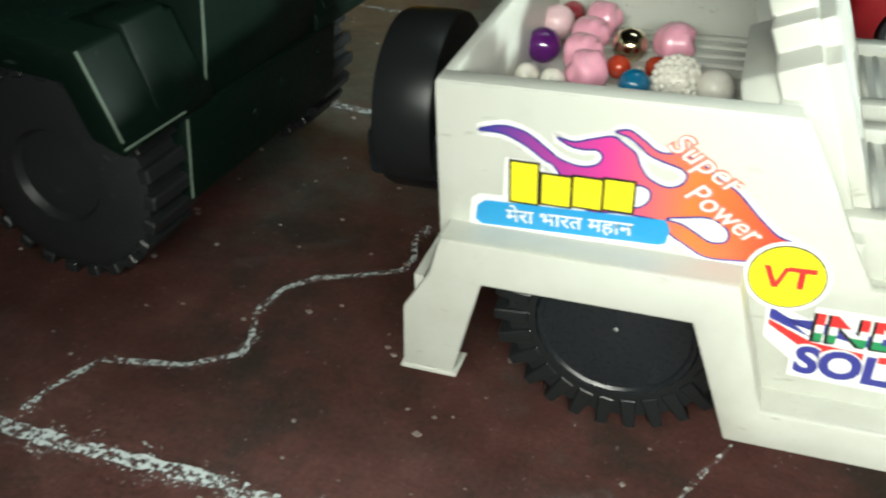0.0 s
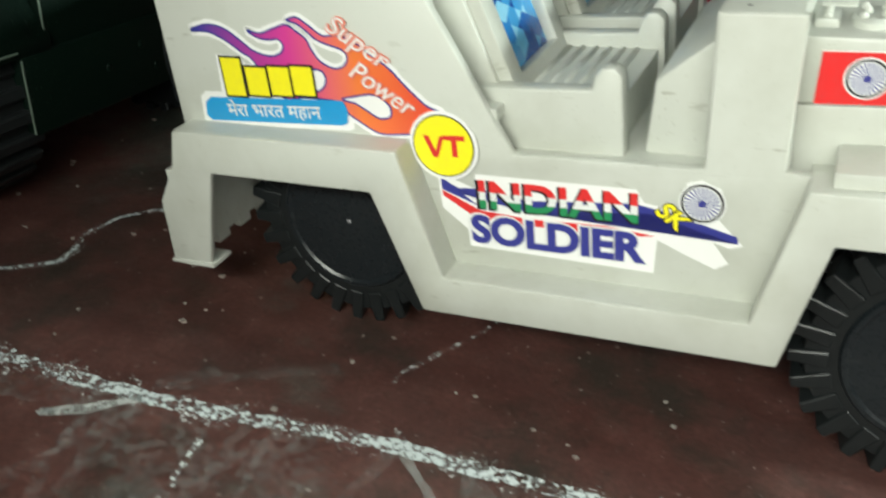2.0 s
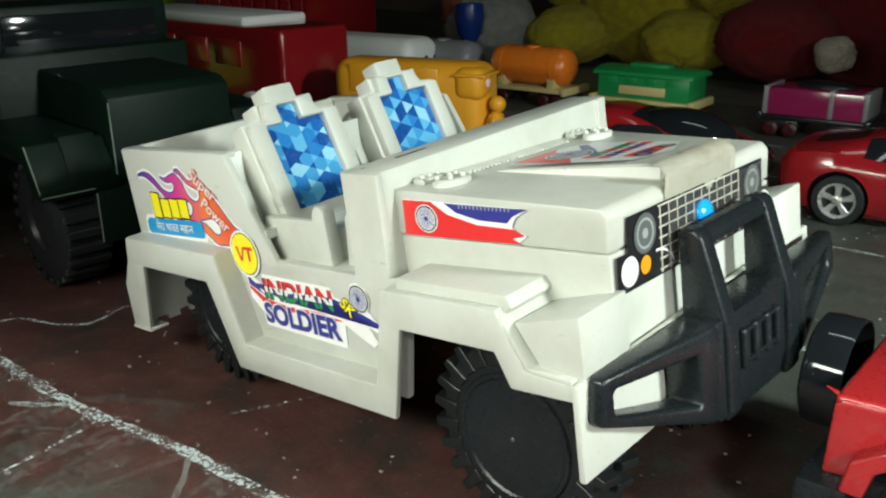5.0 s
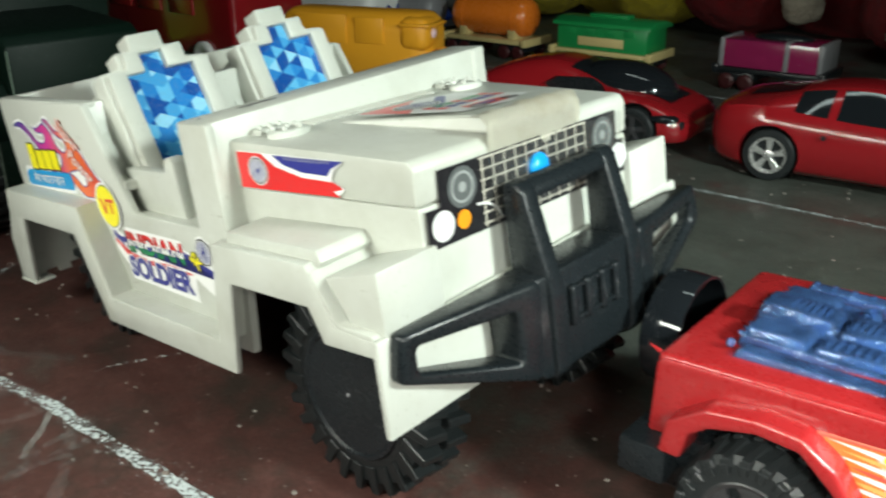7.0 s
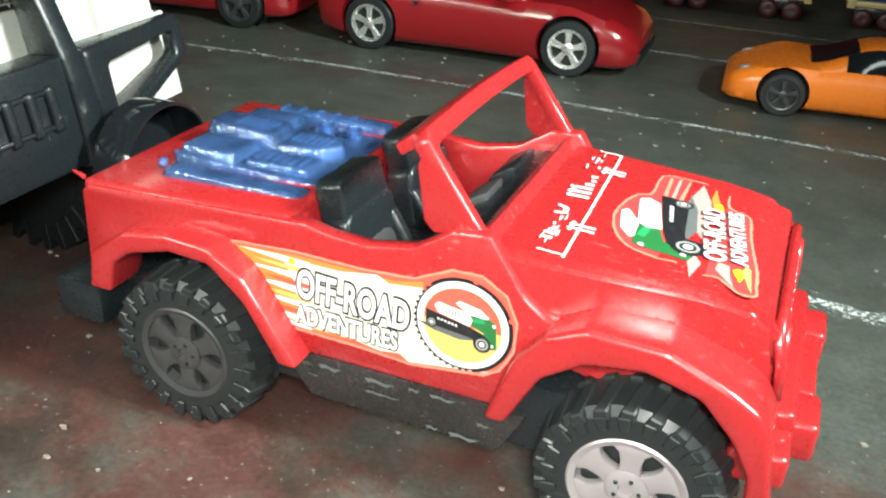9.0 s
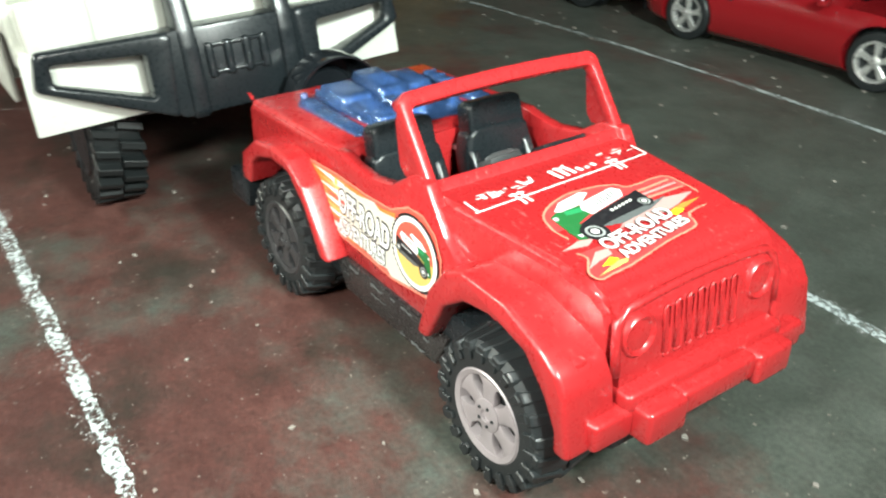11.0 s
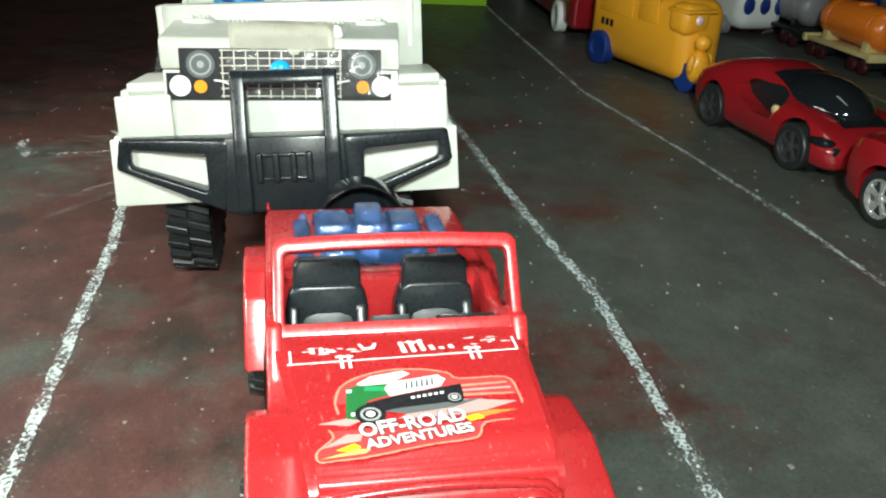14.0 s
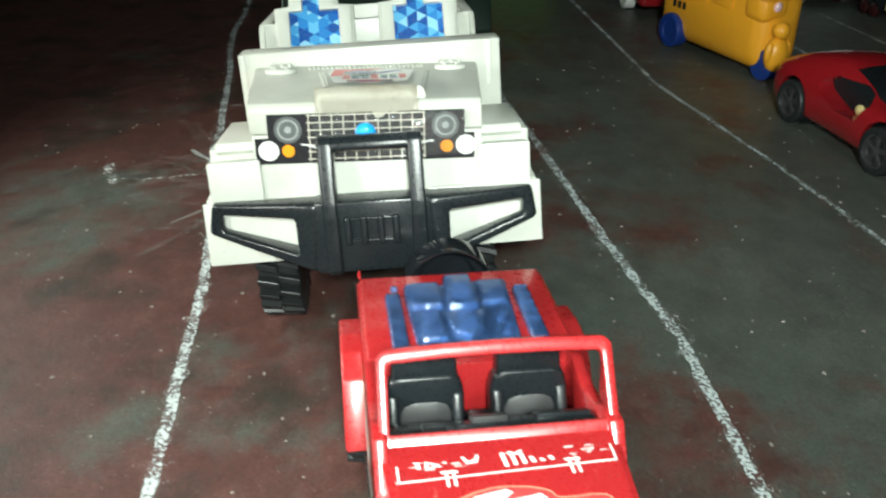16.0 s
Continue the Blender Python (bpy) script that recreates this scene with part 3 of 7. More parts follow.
both("fender_ledge", lambda bm: prism(bm, [(0.2535, 0.0755), (0.3130, 0.0765), (0.3165, 0.0800), (0.3140, 0.0845), (0.2535, 0.0832)], 0.0045, 0.034, r=0.0010), WHITE, jeep)
both("fender_nose", lambda bm: prism(bm, [(0.3165, 0.0745), (0.3465, 0.0815), (0.3465, 0.0560), (0.3300, 0.0535)], 0.0040, 0.0345, r=0.0012), WHITE, jeep)

bm = bmesh.new()
prism(bm, [(-0.0022, 0.0190), (-0.0012, 0.0575), (2 * VC + 0.0014, 0.0580), (2 * VC + 0.0024, 0.0200)], 0.3440, 0.3472, "x", r=0.0010)
part("front_apron", bm, WHITE, jeep, "", JB, 30)
bm = bmesh.new()
box(bm, (0.0115, 0.003, 0.0215), (0.0150, 2 * VC - 0.003, 0.0600))
apron = part("rear_apron", bm, WHITE, jeep, "", JB)
for i in range(12):                                    # its toothed edge
    y0 = 0.004 + i * 0.0154
    bm = bmesh.new()
    box(bm, (0.0117, y0, 0.0180), (0.0148, y0 + 0.0077, 0.0214))
    part("tooth", bm, WHITE, apron, "", JB)

# cargo bed
bm = bmesh.new()
box(bm, (0.0182, 0.0150, 0.0600), (0.0225, 2 * VC - 0.0150, 0.1287), 0.0007)
part("tailgate", bm, WHITE, jeep, "", JB, 30)
both("bed_rail", lambda bm: (box(bm, (0.0187, 0.0133, 0.1266), (0.1265, 0.0215, 0.1292), 0.0007), box(bm, (0.022, 0.0150, 0.0890), (0.124, 0.0195, 0.127))), WHITE, jeep)
bm = bmesh.new()
box(bm, (0.0180, 0.0150, 0.0860), (0.1500, 2 * VC - 0.0150, 0.0905))
bed = part("bed_floor", bm, WHITE, jeep, "", JB, 30)
for i in range(15):
    y0 = 0.024 + i * 0.0102
    bm = bmesh.new()
    box(bm, (0.034, y0, 0.0900), (0.118, y0 + 0.0042, 0.0918), 0.0006, 1)
    part("bed_rib", bm, WHITE, bed, "", JB, 30)
bm = bmesh.new()
box(bm, (0.1200, 0.0150, 0.0700), (0.1260, 2 * VC - 0.0150, 0.1287), 0.0007)
bulk = part("bulkhead", bm, WHITE, jeep, "", JB, 30)
for i in range(22):
    y0 = 0.022 + i * 0.0068
    bm = bmesh.new()
    box(bm, (0.1180, y0, 0.0960), (0.1205, y0 + 0.0034, 0.1260), 0.0006, 1)
    part("bulkhead_rib", bm, WHITE, bulk, "", JB, 30)

# cabin
bm = bmesh.new()
box(bm, (0.1250, 0.0150, 0.0640), (0.2200, 2 * VC - 0.0150, 0.0745))
part("cabin_floor", bm, WHITE, jeep, "", JB)
bm = bmesh.new()
prism(bm, [(0.1960, 0.0740), (0.1990, 0.0990), (0.2170, 0.1130), (0.2200, 0.0740)], 0.0265, 0.1130, r=0.0015)
part("dash_tunnel", bm, WHITE, jeep, "", JB, 30)


def seat_back(vc):
    """Stepped, backward-leaning seat back with a printed panel."""
    tilt = JB @ pose(0.1470, vc, 0.0940, 0, -20.5, 0)
    steps = [(-0.0305, -0.012), (-0.0305, 0.0500), (-0.0190, 0.0510), (-0.0190, 0.0590), (-0.0095, 0.0590), (-0.0095, 0.0672), (0.0095, 0.0672),
             (0.0095, 0.0590), (0.0190, 0.0590), (0.0190, 0.0510), (0.0305, 0.0500), (0.0305, -0.012)]
    bm = bmesh.new()
    prism(bm, steps, -0.0130, 0.0, "x", r=0.0010)
    back = part("seat_back", bm, WHITE, jeep, "", tilt, 30)
    bm = bmesh.new()
    prism(bm, [(-0.036, -0.02), (-0.036, 0.040), (-0.024, 0.0475), (0.024, 0.0475), (0.036, 0.040), (0.036, -0.02)], -0.0240, -0.0132, "x", r=0.0012)
    part("seat_shell", bm, WHITE, jeep, "", tilt, 30)
    inner = [(-0.0190, 0.0), (-0.0190, 0.0460), (-0.0085, 0.0460), (-0.0085, 0.0555), (0.0045, 0.0555), (0.0045, 0.0460), (0.0190, 0.0460), (0.0190, 0.0)]
    outer = [(-0.0285, -0.010), (-0.0285, 0.0480), (-0.0175, 0.0490), (-0.0165, 0.0575), (0.0125, 0.0575), (0.0165, 0.0490), (0.0285, 0.0480), (0.0285, -0.010)]
    bm = bmesh.new()
    ring_frame(bm, outer, inner, -0.0005, 0.0048, "x", 0.0009)
    part("seat_frame", bm, WHITE, back, "", tilt, 30)
    bm = bmesh.new()
    flat(bm, [(p, q) for p, q in inner[::-1]])
    for ang, gap in ((0, 0.0078), (61, 0.0072), (119, 0.0075)):   # cut into printed triangles
        n = Vector((math.cos(radians(ang)), math.sin(radians(ang)), 0))
        for i in range(-12, 13):
            bmesh.ops.bisect_plane(bm, geom=bm.verts[:] + bm.edges[:] + bm.faces[:], plane_co=n * (i * gap + vc * 0.05), plane_no=n)
    rnd = random.Random(int(vc * 1e4))
    for f in bm.faces:
        f.material_index = min(5, int(rnd.random() ** 1.2 * 6))
    print_ = part("panel_print", bm, FACETS[0], back, "glossy blue print of triangular facets", tilt @ Matrix(((0, 0, 1, 0.0006), (1, 0, 0, 0), (0, 1, 0, 0), (0, 0, 0, 1))))
    for ink in FACETS[1:]:
        print_.data.materials.append(ink)


def seat_base(v0, v1):
    wall = [(0.1400, 0.0740), (0.1400, 0.0953), (0.1800, 0.0962), (0.1812, 0.1010), (0.1835, 0.1037), (0.1875, 0.1040), (0.1900, 0.1015), (0.1908, 0.0740)]
    for a in (v0, v1 - 0.0075):
        bm = bmesh.new()
        prism(bm, wall, a, a + 0.0075, r=0.0011)
        part("seat_side", bm, WHITE, jeep, "", JB, 35)
    bm = bmesh.new()
    box(bm, (0.1400, v0 + 0.004, 0.0740), (0.1880, v1 - 0.004, 0.0905))
    cushion = part("seat_cushion", bm, WHITE, jeep, "", JB, 35)
    for i in range(8):                                 # low rounded ribs across the seat
        bm = bmesh.new()
        tube(bm, [(0.1440 + i * 0.0052, v0 + 0.0080, 0.0893), (0.1440 + i * 0.0052, v1 - 0.0080, 0.0899)], 0.0014, 12)
        part("cushion_rib", bm, WHITE, cushion, "", JB, True)


seat_back(0.0565)
seat_back(2 * VC - 0.0565)
seat_base(0.0215, 0.0900)
seat_base(2 * VC - 0.0900, 2 * VC - 0.0215)

# windscreen slab, hood and grille
bm = bmesh.new()
prism(bm, [(0.2175, 0.0760), (0.2185, 0.1247), (0.2412, 0.1247), (0.2412, 0.0760)], 0.0134, 0.1860, r=0.0009)
slab = part("windscreen_slab", bm, WHITE, jeep, "", JB, 30)
for v0, v1, half in ((0.0395, 0.0610, 0.0017), (0.0190, 0.0218, 0.0014)):    # slit and peg hole in its top, their shade drawn as black plates
    bm = bmesh.new()
    box(bm, (0.2262 - half, v0, 0.1225), (0.2262 + half, v1, 0.12485), 0.0012, 2)
    part("slot_shade", bm, BLACK, slab, "black plate painting the shade in an opening", JB, 30)
bm = bmesh.new()
prism(bm, [(0.2400, 0.0955), (0.2400, 0.1158), (0.3470, 0.1128), (0.3500, 0.1098), (0.3490, 0.0955)], 0.0220, 2 * VC - 0.0220, r=0.0016)
hood_shape(bm)
hood = part("hood", bm, WHITE, jeep, "", JB, 30)
bm = bmesh.new()
prism(bm, [(0.2400, 0.0560), (0.2400, 0.0951), (0.3490, 0.0951), (0.3490, 0.0500), (0.3300, 0.0500), (0.3150, 0.0740), (0.2560, 0.0740)], 0.0229, 2 * VC - 0.0229, r=0.0012)
hood_shape(bm)
part("engine_side", bm, WHITE, jeep, "", JB, 30)
bm = bmesh.new()
c = [(0.262, 0.064, 0.1150), (0.262, 0.140, 0.1150), (0.3465, 0.136, 0.1130), (0.3465, 0.072, 0.1130), (0.264, 0.067, 0.1156), (0.264, 0.137, 0.1156), (0.3460, 0.134, 0.1200), (0.3460, 0.074, 0.1200)]
v = [bm.verts.new(p) for p in c]
for f in ((0, 1, 2, 3), (4, 5, 6, 7), (0, 1, 5, 4), (1, 2, 6, 5), (2, 3, 7, 6), (3, 0, 4, 7)):
    bm.faces.new([v[i] for i in f])
bmesh.ops.recalc_face_normals(bm, faces=bm.faces[:])
bmesh.ops.bevel(bm, geom=bm.edges[:], offset=0.0012, segments=2, affect="EDGES", clamp_overlap=True)
hood_shape(bm)
scoop = part("hood_scoop", bm, WHITE, jeep, "", JB, 30)
for i in range(26):
    bm = bmesh.new()
    y0 = 0.058 + i * 0.003
    box(bm, (0.2430, y0, 0.1150), (0.2540, y0 + 0.0017, 0.1165), 0.0004, 1)
    hood_shape(bm)
    part("louvre", bm, WHITE, hood, "", JB, 30)
for v0 in (0.0400, 2 * VC - 0.0400):
    bm = bmesh.new()
    lathe(bm, [(0.0001, 0.1140), (0.0105, 0.1140), (0.0105, 0.1172), (0.0090, 0.1180), (0.0001, 0.1180)], 24, "z", (0.2595, v0, 0))
    for p in bm.verts:
        p.co.x = 0.2595 + (p.co.x - 0.2595) * 0.62
    hood_shape(bm)
    pad = part("hinge_pad", bm, WHITE, hood, "", JB, 30)
    bm = bmesh.new()
    box(bm, (0.2430, v0 - 0.008, 0.1140), (0.2500, v0 + 0.008, 0.1180), 0.001)
    hood_shape(bm)
    part("hinge_pad", bm, WHITE, hood, "", JB, 30)
    for dx, dy in ((-0.003, -0.006), (0.003, -0.004), (-0.002, 0.001), (0.003, 0.004), (-0.003, 0.006)):
        bm = bmesh.new()
        sphere(bm, (0.2595 + dx, v0 + dy, 0.1186), 0.0013, 10)
        hood_shape(bm)
        part("rivet", bm, WHITE, pad, "", JB, True)
    for dy in (-0.005, 0.0, 0.005):
        bm = bmesh.new()
        sphere(bm, (0.2465, v0 + dy, 0.1184), 0.0012, 10)
        hood_shape(bm)
        part("rivet", bm, WHITE, pad, "", JB, True)

# grille sticker on the nose
nose = JB @ pose(0.3442, VC, 0.0902, -2.3) @ pose(0, 0, 0, 90, 0, 90)        # x across to the jeep's left, y up, z ahead
bm = bmesh.new()
flat(bm, [(-0.0635, -0.0145), (0.0610, -0.0145), (0.0610, 0.0005), (0.0555, 0.0005), (0.0555, 0.0140), (-0.0560, 0.0140), (-0.0560, 0.0005), (-0.0635, 0.0005)])
grille = part("grille_sticker", bm, INK["black"], jeep, "black printed grille sticker with lamps", nose)
for lo, hi in ([((-0.034, -0.0125 + i * 0.0042), (0.033, -0.0119 + i * 0.0042)) for i in range(7)] + [((-0.033 + i * 0.0065, -0.0135), (-0.0324 + i * 0.0065, 0.0135)) for i in range(11)]):
    bm = bmesh.new()
    box(bm, (lo[0], lo[1], 0.0001), (hi[0], hi[1], 0.0004))
    part("grille_bar", bm, INK["cream"], grille, "", nose)
for s in (-1, 1):
    for nm, x, y, r, k in (("headlamp", 0.0445, 0.0052, 0.0078, "lamp"), ("lamp", 0.0560, -0.0066, 0.0058, "white"), ("lamp", 0.0450, -0.0070, 0.0036, "amber")):
        bm = bmesh.new()
        disc(bm, s * x, y, r, 0.0006)
        lamp = part(nm, bm, INK[k], grille, {"lamp": "dark grey printed headlamp", "white": "white printed lamp", "amber": "amber printed lamp"}[k], nose)
    bm = bmesh.new()
    disc(bm, s * 0.0445, 0.0052, 0.0060, 0.0007, inner=0.0050)
    disc(bm, s * 0.0445, 0.0052, 0.0020, 0.0007)
    part("headlamp_ring", bm, INK["ring"], grille, "", nose)
    bm = bmesh.new()
    arc = [(s * (0.0375 - 0.0135 * math.sin(a)), -0.0035 - 0.0100 * (1 - math.cos(a))) for a in [i * math.pi / 16 for i in range(8)]]
    ribbon(bm, arc, 0.0010, 0.0006, 0.0, 0, 0.002)
    part("chrome_strip", bm, INK["white"], grille, "", nose)
bm = bmesh.new()                                       # crumpled clear film stuck over the print
rnd = random.Random(77)
rows = [[bm.verts.new((-0.030 + 0.088 * i / 18 + rnd.uniform(-0.0008, 0.0008), -0.0120 + 0.0250 * j / 6 + rnd.uniform(-0.0006, 0.0006), 0.0012 + rnd.uniform(0.0, 0.0012))) for i in range(19)] for j in range(7)]
for a, b in zip(rows, rows[1:]):
    for i in range(18):
        bm.faces.new((a[i], a[i + 1], b[i + 1], b[i]))
part("clear_film", bm, clear_shell("clear_film", (0.98, 0.98, 0.98), (0.75, 0.78, 0.75), 0.25), grille, "crumpled clear film", nose)
bm = bmesh.new()
sphere(bm, (0.3455, 0.0957, 0.0925), 0.0060, 20, (0.55, 1, 1))
part("badge", bm, plastic("blue_bead", (0.01, 0.30, 0.75), 0.12, None, 0.2, 40, 0.0, coat=0.5), jeep, "shiny blue bead badge", JB, True)
bm = bmesh.new()
rnd = random.Random(4)
rows = []
for j in range(7):
    rows.append([bm.verts.new((0.3425 + 0.0098 * min(1, j / 1.5) - 0.0004 * j + rnd.uniform(-0.0004, 0.0004), 0.0655 + 0.0650 * i / 14, 0.1208 - max(0, j - 1) * 0.0038 - (0.0014 * max(0, j - 3) * (1 - ((i - 7) / 7) ** 2)) - (rnd.uniform(0.0, 0.0022) if j == 6 else 0.0) + rnd.uniform(-0.0006, 0.0006))) for i in range(15)])
for a, b in zip(rows, rows[1:]):
    for i in range(14):
        bm.faces.new((a[i], a[i + 1], b[i + 1], b[i]))
bmesh.ops.solidify(bm, geom=bm.faces[:], thickness=0.0005)
hood_shape(bm)
part("tape_flap", bm, TAPE, scoop, "stained cream paper tape over the scoop", JB, True)

# bull bar
BX = 0.3640
bm = bmesh.new()
prism(bm, [(0.0600, 0.0205), (0.0640, 0.0165), (0.1265, 0.0170), (0.1300, 0.0215), (0.1295, 0.0592), (0.0635, 0.0592)], 0.3450, BX - 0.0012, "x", r=0.0016)
bar_shape(bm)
plate = part("bumper_plate", bm, BLACK, jeep, "glossy black plastic bull bar plate", JB, 35)
for y in (0.0817, 0.0909, 0.1004, 0.1090):              # four upright louvres between two rails
    bm = bmesh.new()
    box(bm, (BX - 0.0020, y - 0.0020, 0.0338), (BX + 0.0016, y + 0.0020, 0.0510), 0.0014, 3)
    bar_shape(bm)
    part("bumper_rib", bm, BLACK, plate, "", JB, 35)
for z in (0.0360, 0.0492):
    bm = bmesh.new()
    box(bm, (BX - 0.0020, 0.0815, z - 0.0009), (BX + 0.0006, 0.1092, z + 0.0009), 0.0006)
    bar_shape(bm)
    part("bumper_rail", bm, BLACK, plate, "", JB, 35)
for y0, y1 in ((0.0684, 0.0768), (0.1180, 0.1266)):     # deep blades, leaning back above the plate, with a rounded front edge
    bm = bmesh.new()
    prism(bm, [(0.3455, 0.0150), (0.3455, 0.0925), (0.3475, 0.0945), (0.3530, 0.0943), (0.3556, 0.0912), (0.3640, 0.0580), (0.3652, 0.0500), (0.3652, 0.0190), (0.3625, 0.0150)], y0, y1, r=0.0021, seg=3)
    bar_shape(bm)
    part("upright", bm, BLACK, plate, "", JB, 40)
bm = bmesh.new()
prism(bm, [(0.3462, 0.0868), (0.3462, 0.0922), (0.3482, 0.0942), (0.3528, 0.0940), (0.3556, 0.0908), (0.3562, 0.0868)], 0.0740, 0.1210, r=0.0016, seg=3)
bar_shape(bm)
part("crossbar", bm, BLACK, plate, "", JB, 40)
for outer, inner in (([(0.0660, 0.0560), (0.0052, 0.0560), (0.0018, 0.0385), (0.0620, 0.0145)], [(0.0525, 0.0475), (0.0108, 0.0495), (0.0105, 0.0400), (0.0525, 0.0262)]),
                     ([(0.1275, 0.0560), (0.1872, 0.0560), (0.1900, 0.0378), (0.1310, 0.0150)], [(0.1395, 0.0478), (0.1822, 0.0490), (0.1815, 0.0400), (0.1390, 0.0250)])):
    bm = bmesh.new()
    ring_frame(bm, [(y, z + 0.003) for y, z in outer], [(y, z + 0.003) for y, z in inner], 0.0, 1.0, "x")
    for p in bm.verts:                                 # deep beside the plate, the wings sweep back and thin out towards the ends
        p.co.x = 0.3462 + p.co.x * (0.0076 + 0.0096 * max(0.0, min(1.0, (0.0855 - abs(p.co.y - VC)) / 0.0465)))
    bmesh.ops.bevel(bm, geom=bm.edges[:], offset=0.0020, segments=3, affect="EDGES", profile=0.5, clamp_overlap=True)
    bar_shape(bm)
    part("bumper_wing", bm, BLACK, plate, "", JB, 40)

# stickers on the side
side = JB @ pose(0.0006, 0.01265, -0.0006, 90, 0, 0)          # x along the jeep, y up, z out


def layer(k):
    return side @ Matrix.Translation((0, 0, 0.00012 * k))


def mm(*pts):
    return [(a / 1000, b / 1000) for a, b in pts]


def patch(name, poly, ink, parent, k, label="", base=None):
    bm = bmesh.new()
    flat(bm, poly)
    bmesh.ops.triangulate(bm, faces=bm.faces[:])
    return part(name, bm, ink, parent, label, (base or side) @ Matrix.Translation((0, 0, 0.00012 * k)))


def rounded(poly, k=4):
    """A closed smooth curve through the corners."""
    out = []
    n = len(poly)
    for i in range(n):
        p = [poly[(i + j - 1) % n] for j in range(4)]
        for s in range(k):
            t = s / k
            out.append(tuple(0.5 * (2 * b + (c - a) * t + (2 * a - 5 * b + 4 * c - d) * t * t + (3 * b - a - 3 * c + d) * t ** 3) for a, b, c, d in zip(*p)))
    return out


flame_shape = rounded(mm((32.2, 114.6), (40.0, 117.0), (47.7, 115.6), (54.1, 111.2), (58.6, 107.9), (65.0, 106.3), (69.9, 107.5), (71.7, 110.4), (69.8, 112.6), (65.9, 112.2), (61.6, 112.8), (57.4, 115.3), (62.7, 114.4), (68.1, 116.1), (74.3, 117.8), (78.0, 115.7), (81.6, 113.0), (83.0, 109.6), (86.1, 105.2), (91.4, 103.0), (95.4, 104.2), (97.1, 107.2), (95.4, 109.7), (89.9, 111.4), (85.7, 113.0), (82.5, 115.7), (78.8, 118.3), (75.1, 119.4), (79.2, 120.5), (83.5, 117.9), (88.5, 114.5), (94.2, 114.7), (100.1, 112.9), (106.4, 108.4), (112.7, 104.0), (118.7, 97.6), (125.3, 91.6), (130.6, 89.0), (122.2, 82.1), (112.5, 80.2), (105.3, 80.2), (98.8, 83.7), (93.9, 86.9), (91.8, 90.7), (77.8, 91.5), (67.0, 91.1), (57.5, 104.3), (53.6, 106.9), (47.1, 111.3), (40.0, 114.3)))
pill = mm((34.4, 89.2), (92.6, 91.5), (94.2, 88), (93.4, 83), (91.2, 82), (33, 79.8), (30.8, 81.6), (31.6, 87))
flame = patch("side_sticker", [(x + (-0.0022 if x < 0.06 else 0.0022), y + (-0.002 if y < 0.0855 else 0.002)) for x, y in pill], PAPER, jeep, 1, "white paper sticker with orange flame and lettering")
bm = bmesh.new()
ribbon(bm, flame_shape + flame_shape[:1], 0.0036, 0.0, 0.1, 5, 0.0015)
part("paper_margin", bm, PAPER, flame, "", layer(1.5))
patch("paper_margin", mm((40, 90), (41, 106), (52, 105.6), (54, 102.6), (86, 105), (86, 90)), PAPER, flame, 1.8)


def ramp_ink(name, a, b, x0, x1):
    m = bpy.data.materials.new(name)
    nt, bs, ln = nodes_of(m)
    sep = nt.nodes.new("ShaderNodeSeparateXYZ")
    ln.new(coords(nt), sep.inputs[0])
    r = nt.nodes.new("ShaderNodeMapRange")
    r.inputs["From Min"].default_value, r.inputs["From Max"].default_value = x0, x1
    ln.new(sep.outputs[0], r.inputs["Value"])
    ln.new(ramp(nt, r.outputs[0], [(0, a), (0.4, (0.62, 0.05, 0.28)), (0.68, (0.82, 0.20, 0.05)), (1, b)]), bs.inputs["Base Color"])
    bs.inputs["Roughness"].default_value = 0.3
    return m


FLAME = ramp_ink("ink_flame", (0.05, 0.05, 0.30), (0.72, 0.06, 0.04), 0.035, 0.130)
patch("flame", flame_shape, FLAME, flame, 2.4)
bm = bmesh.new()
ribbon(bm, flame_shape + flame_shape[:1], 0.0007, 0.0, 0.1, 3, 0.001)
part("flame_edge", bm, INK["navy"], flame, "", layer(3))
for gap in (mm((92.5, 91.9), (98.9, 93.5), (105.9, 94.3), (111.1, 90.8), (111.0, 86.8), (106.4, 85.9), (101.9, 88.4), (97.5, 90.8)), mm((81.9, 101.7), (86.1, 101.7), (87.1, 98.2), (84.3, 94.8), (79.4, 94.4))):
    gap = rounded(gap)
    patch("flame_gap", gap, PAPER, flame, 3.6)
    bm = bmesh.new()
    ribbon(bm, gap + gap[:1], 0.0007, 0.0, 0.1, 3, 0.001)
    part("flame_edge", bm, INK["navy"], flame, "", layer(4.2))
patch("banner", pill, INK["blue"], flame, 5)
lettering("मेरा भारत महान", 0.0070, INK["white"], flame, side @ pose(0.0622, 0.0853, 0.00012 * 6, 0, 0, 2.2), bold=0.012, width=0.0415)
for x, w, h, y in ((47.4, 8.6, 14.4, 97.8), (57.8, 9.0, 10.6, 96.6), (67.8, 8.8, 10.6, 97.2), (77.6, 8.8, 10.6, 97.8)):
    for g, ink, k in ((0.8, "black", 6), (0, "yellow", 7)):
        a, b, c2, d = x - w / 2 - g, x + w / 2 + g, y - h / 2 - g, y + h / 2 + g
        patch("name_block", mm((a, c2), (b, c2), (b, d), (a, d)), INK[ink], flame, k)
for body, x, y, wd in (("Super", 102.5, 112.6, 25), ("Power", 109.6, 96.6, 26)):
    for b, ink, k in ((0.055, "pink", 8), (0.0, "white", 9)):
        lettering(body, 0.0100, INK[ink], flame, side @ pose(x / 1000, y / 1000, 0.00012 * k, 0, 0, -33), bold=b, shear=0.25, width=wd / 1000 + b * 0.01)
bm = bmesh.new()
disc(bm, 0.1304, 0.0778, 0.0128, 0, 40)
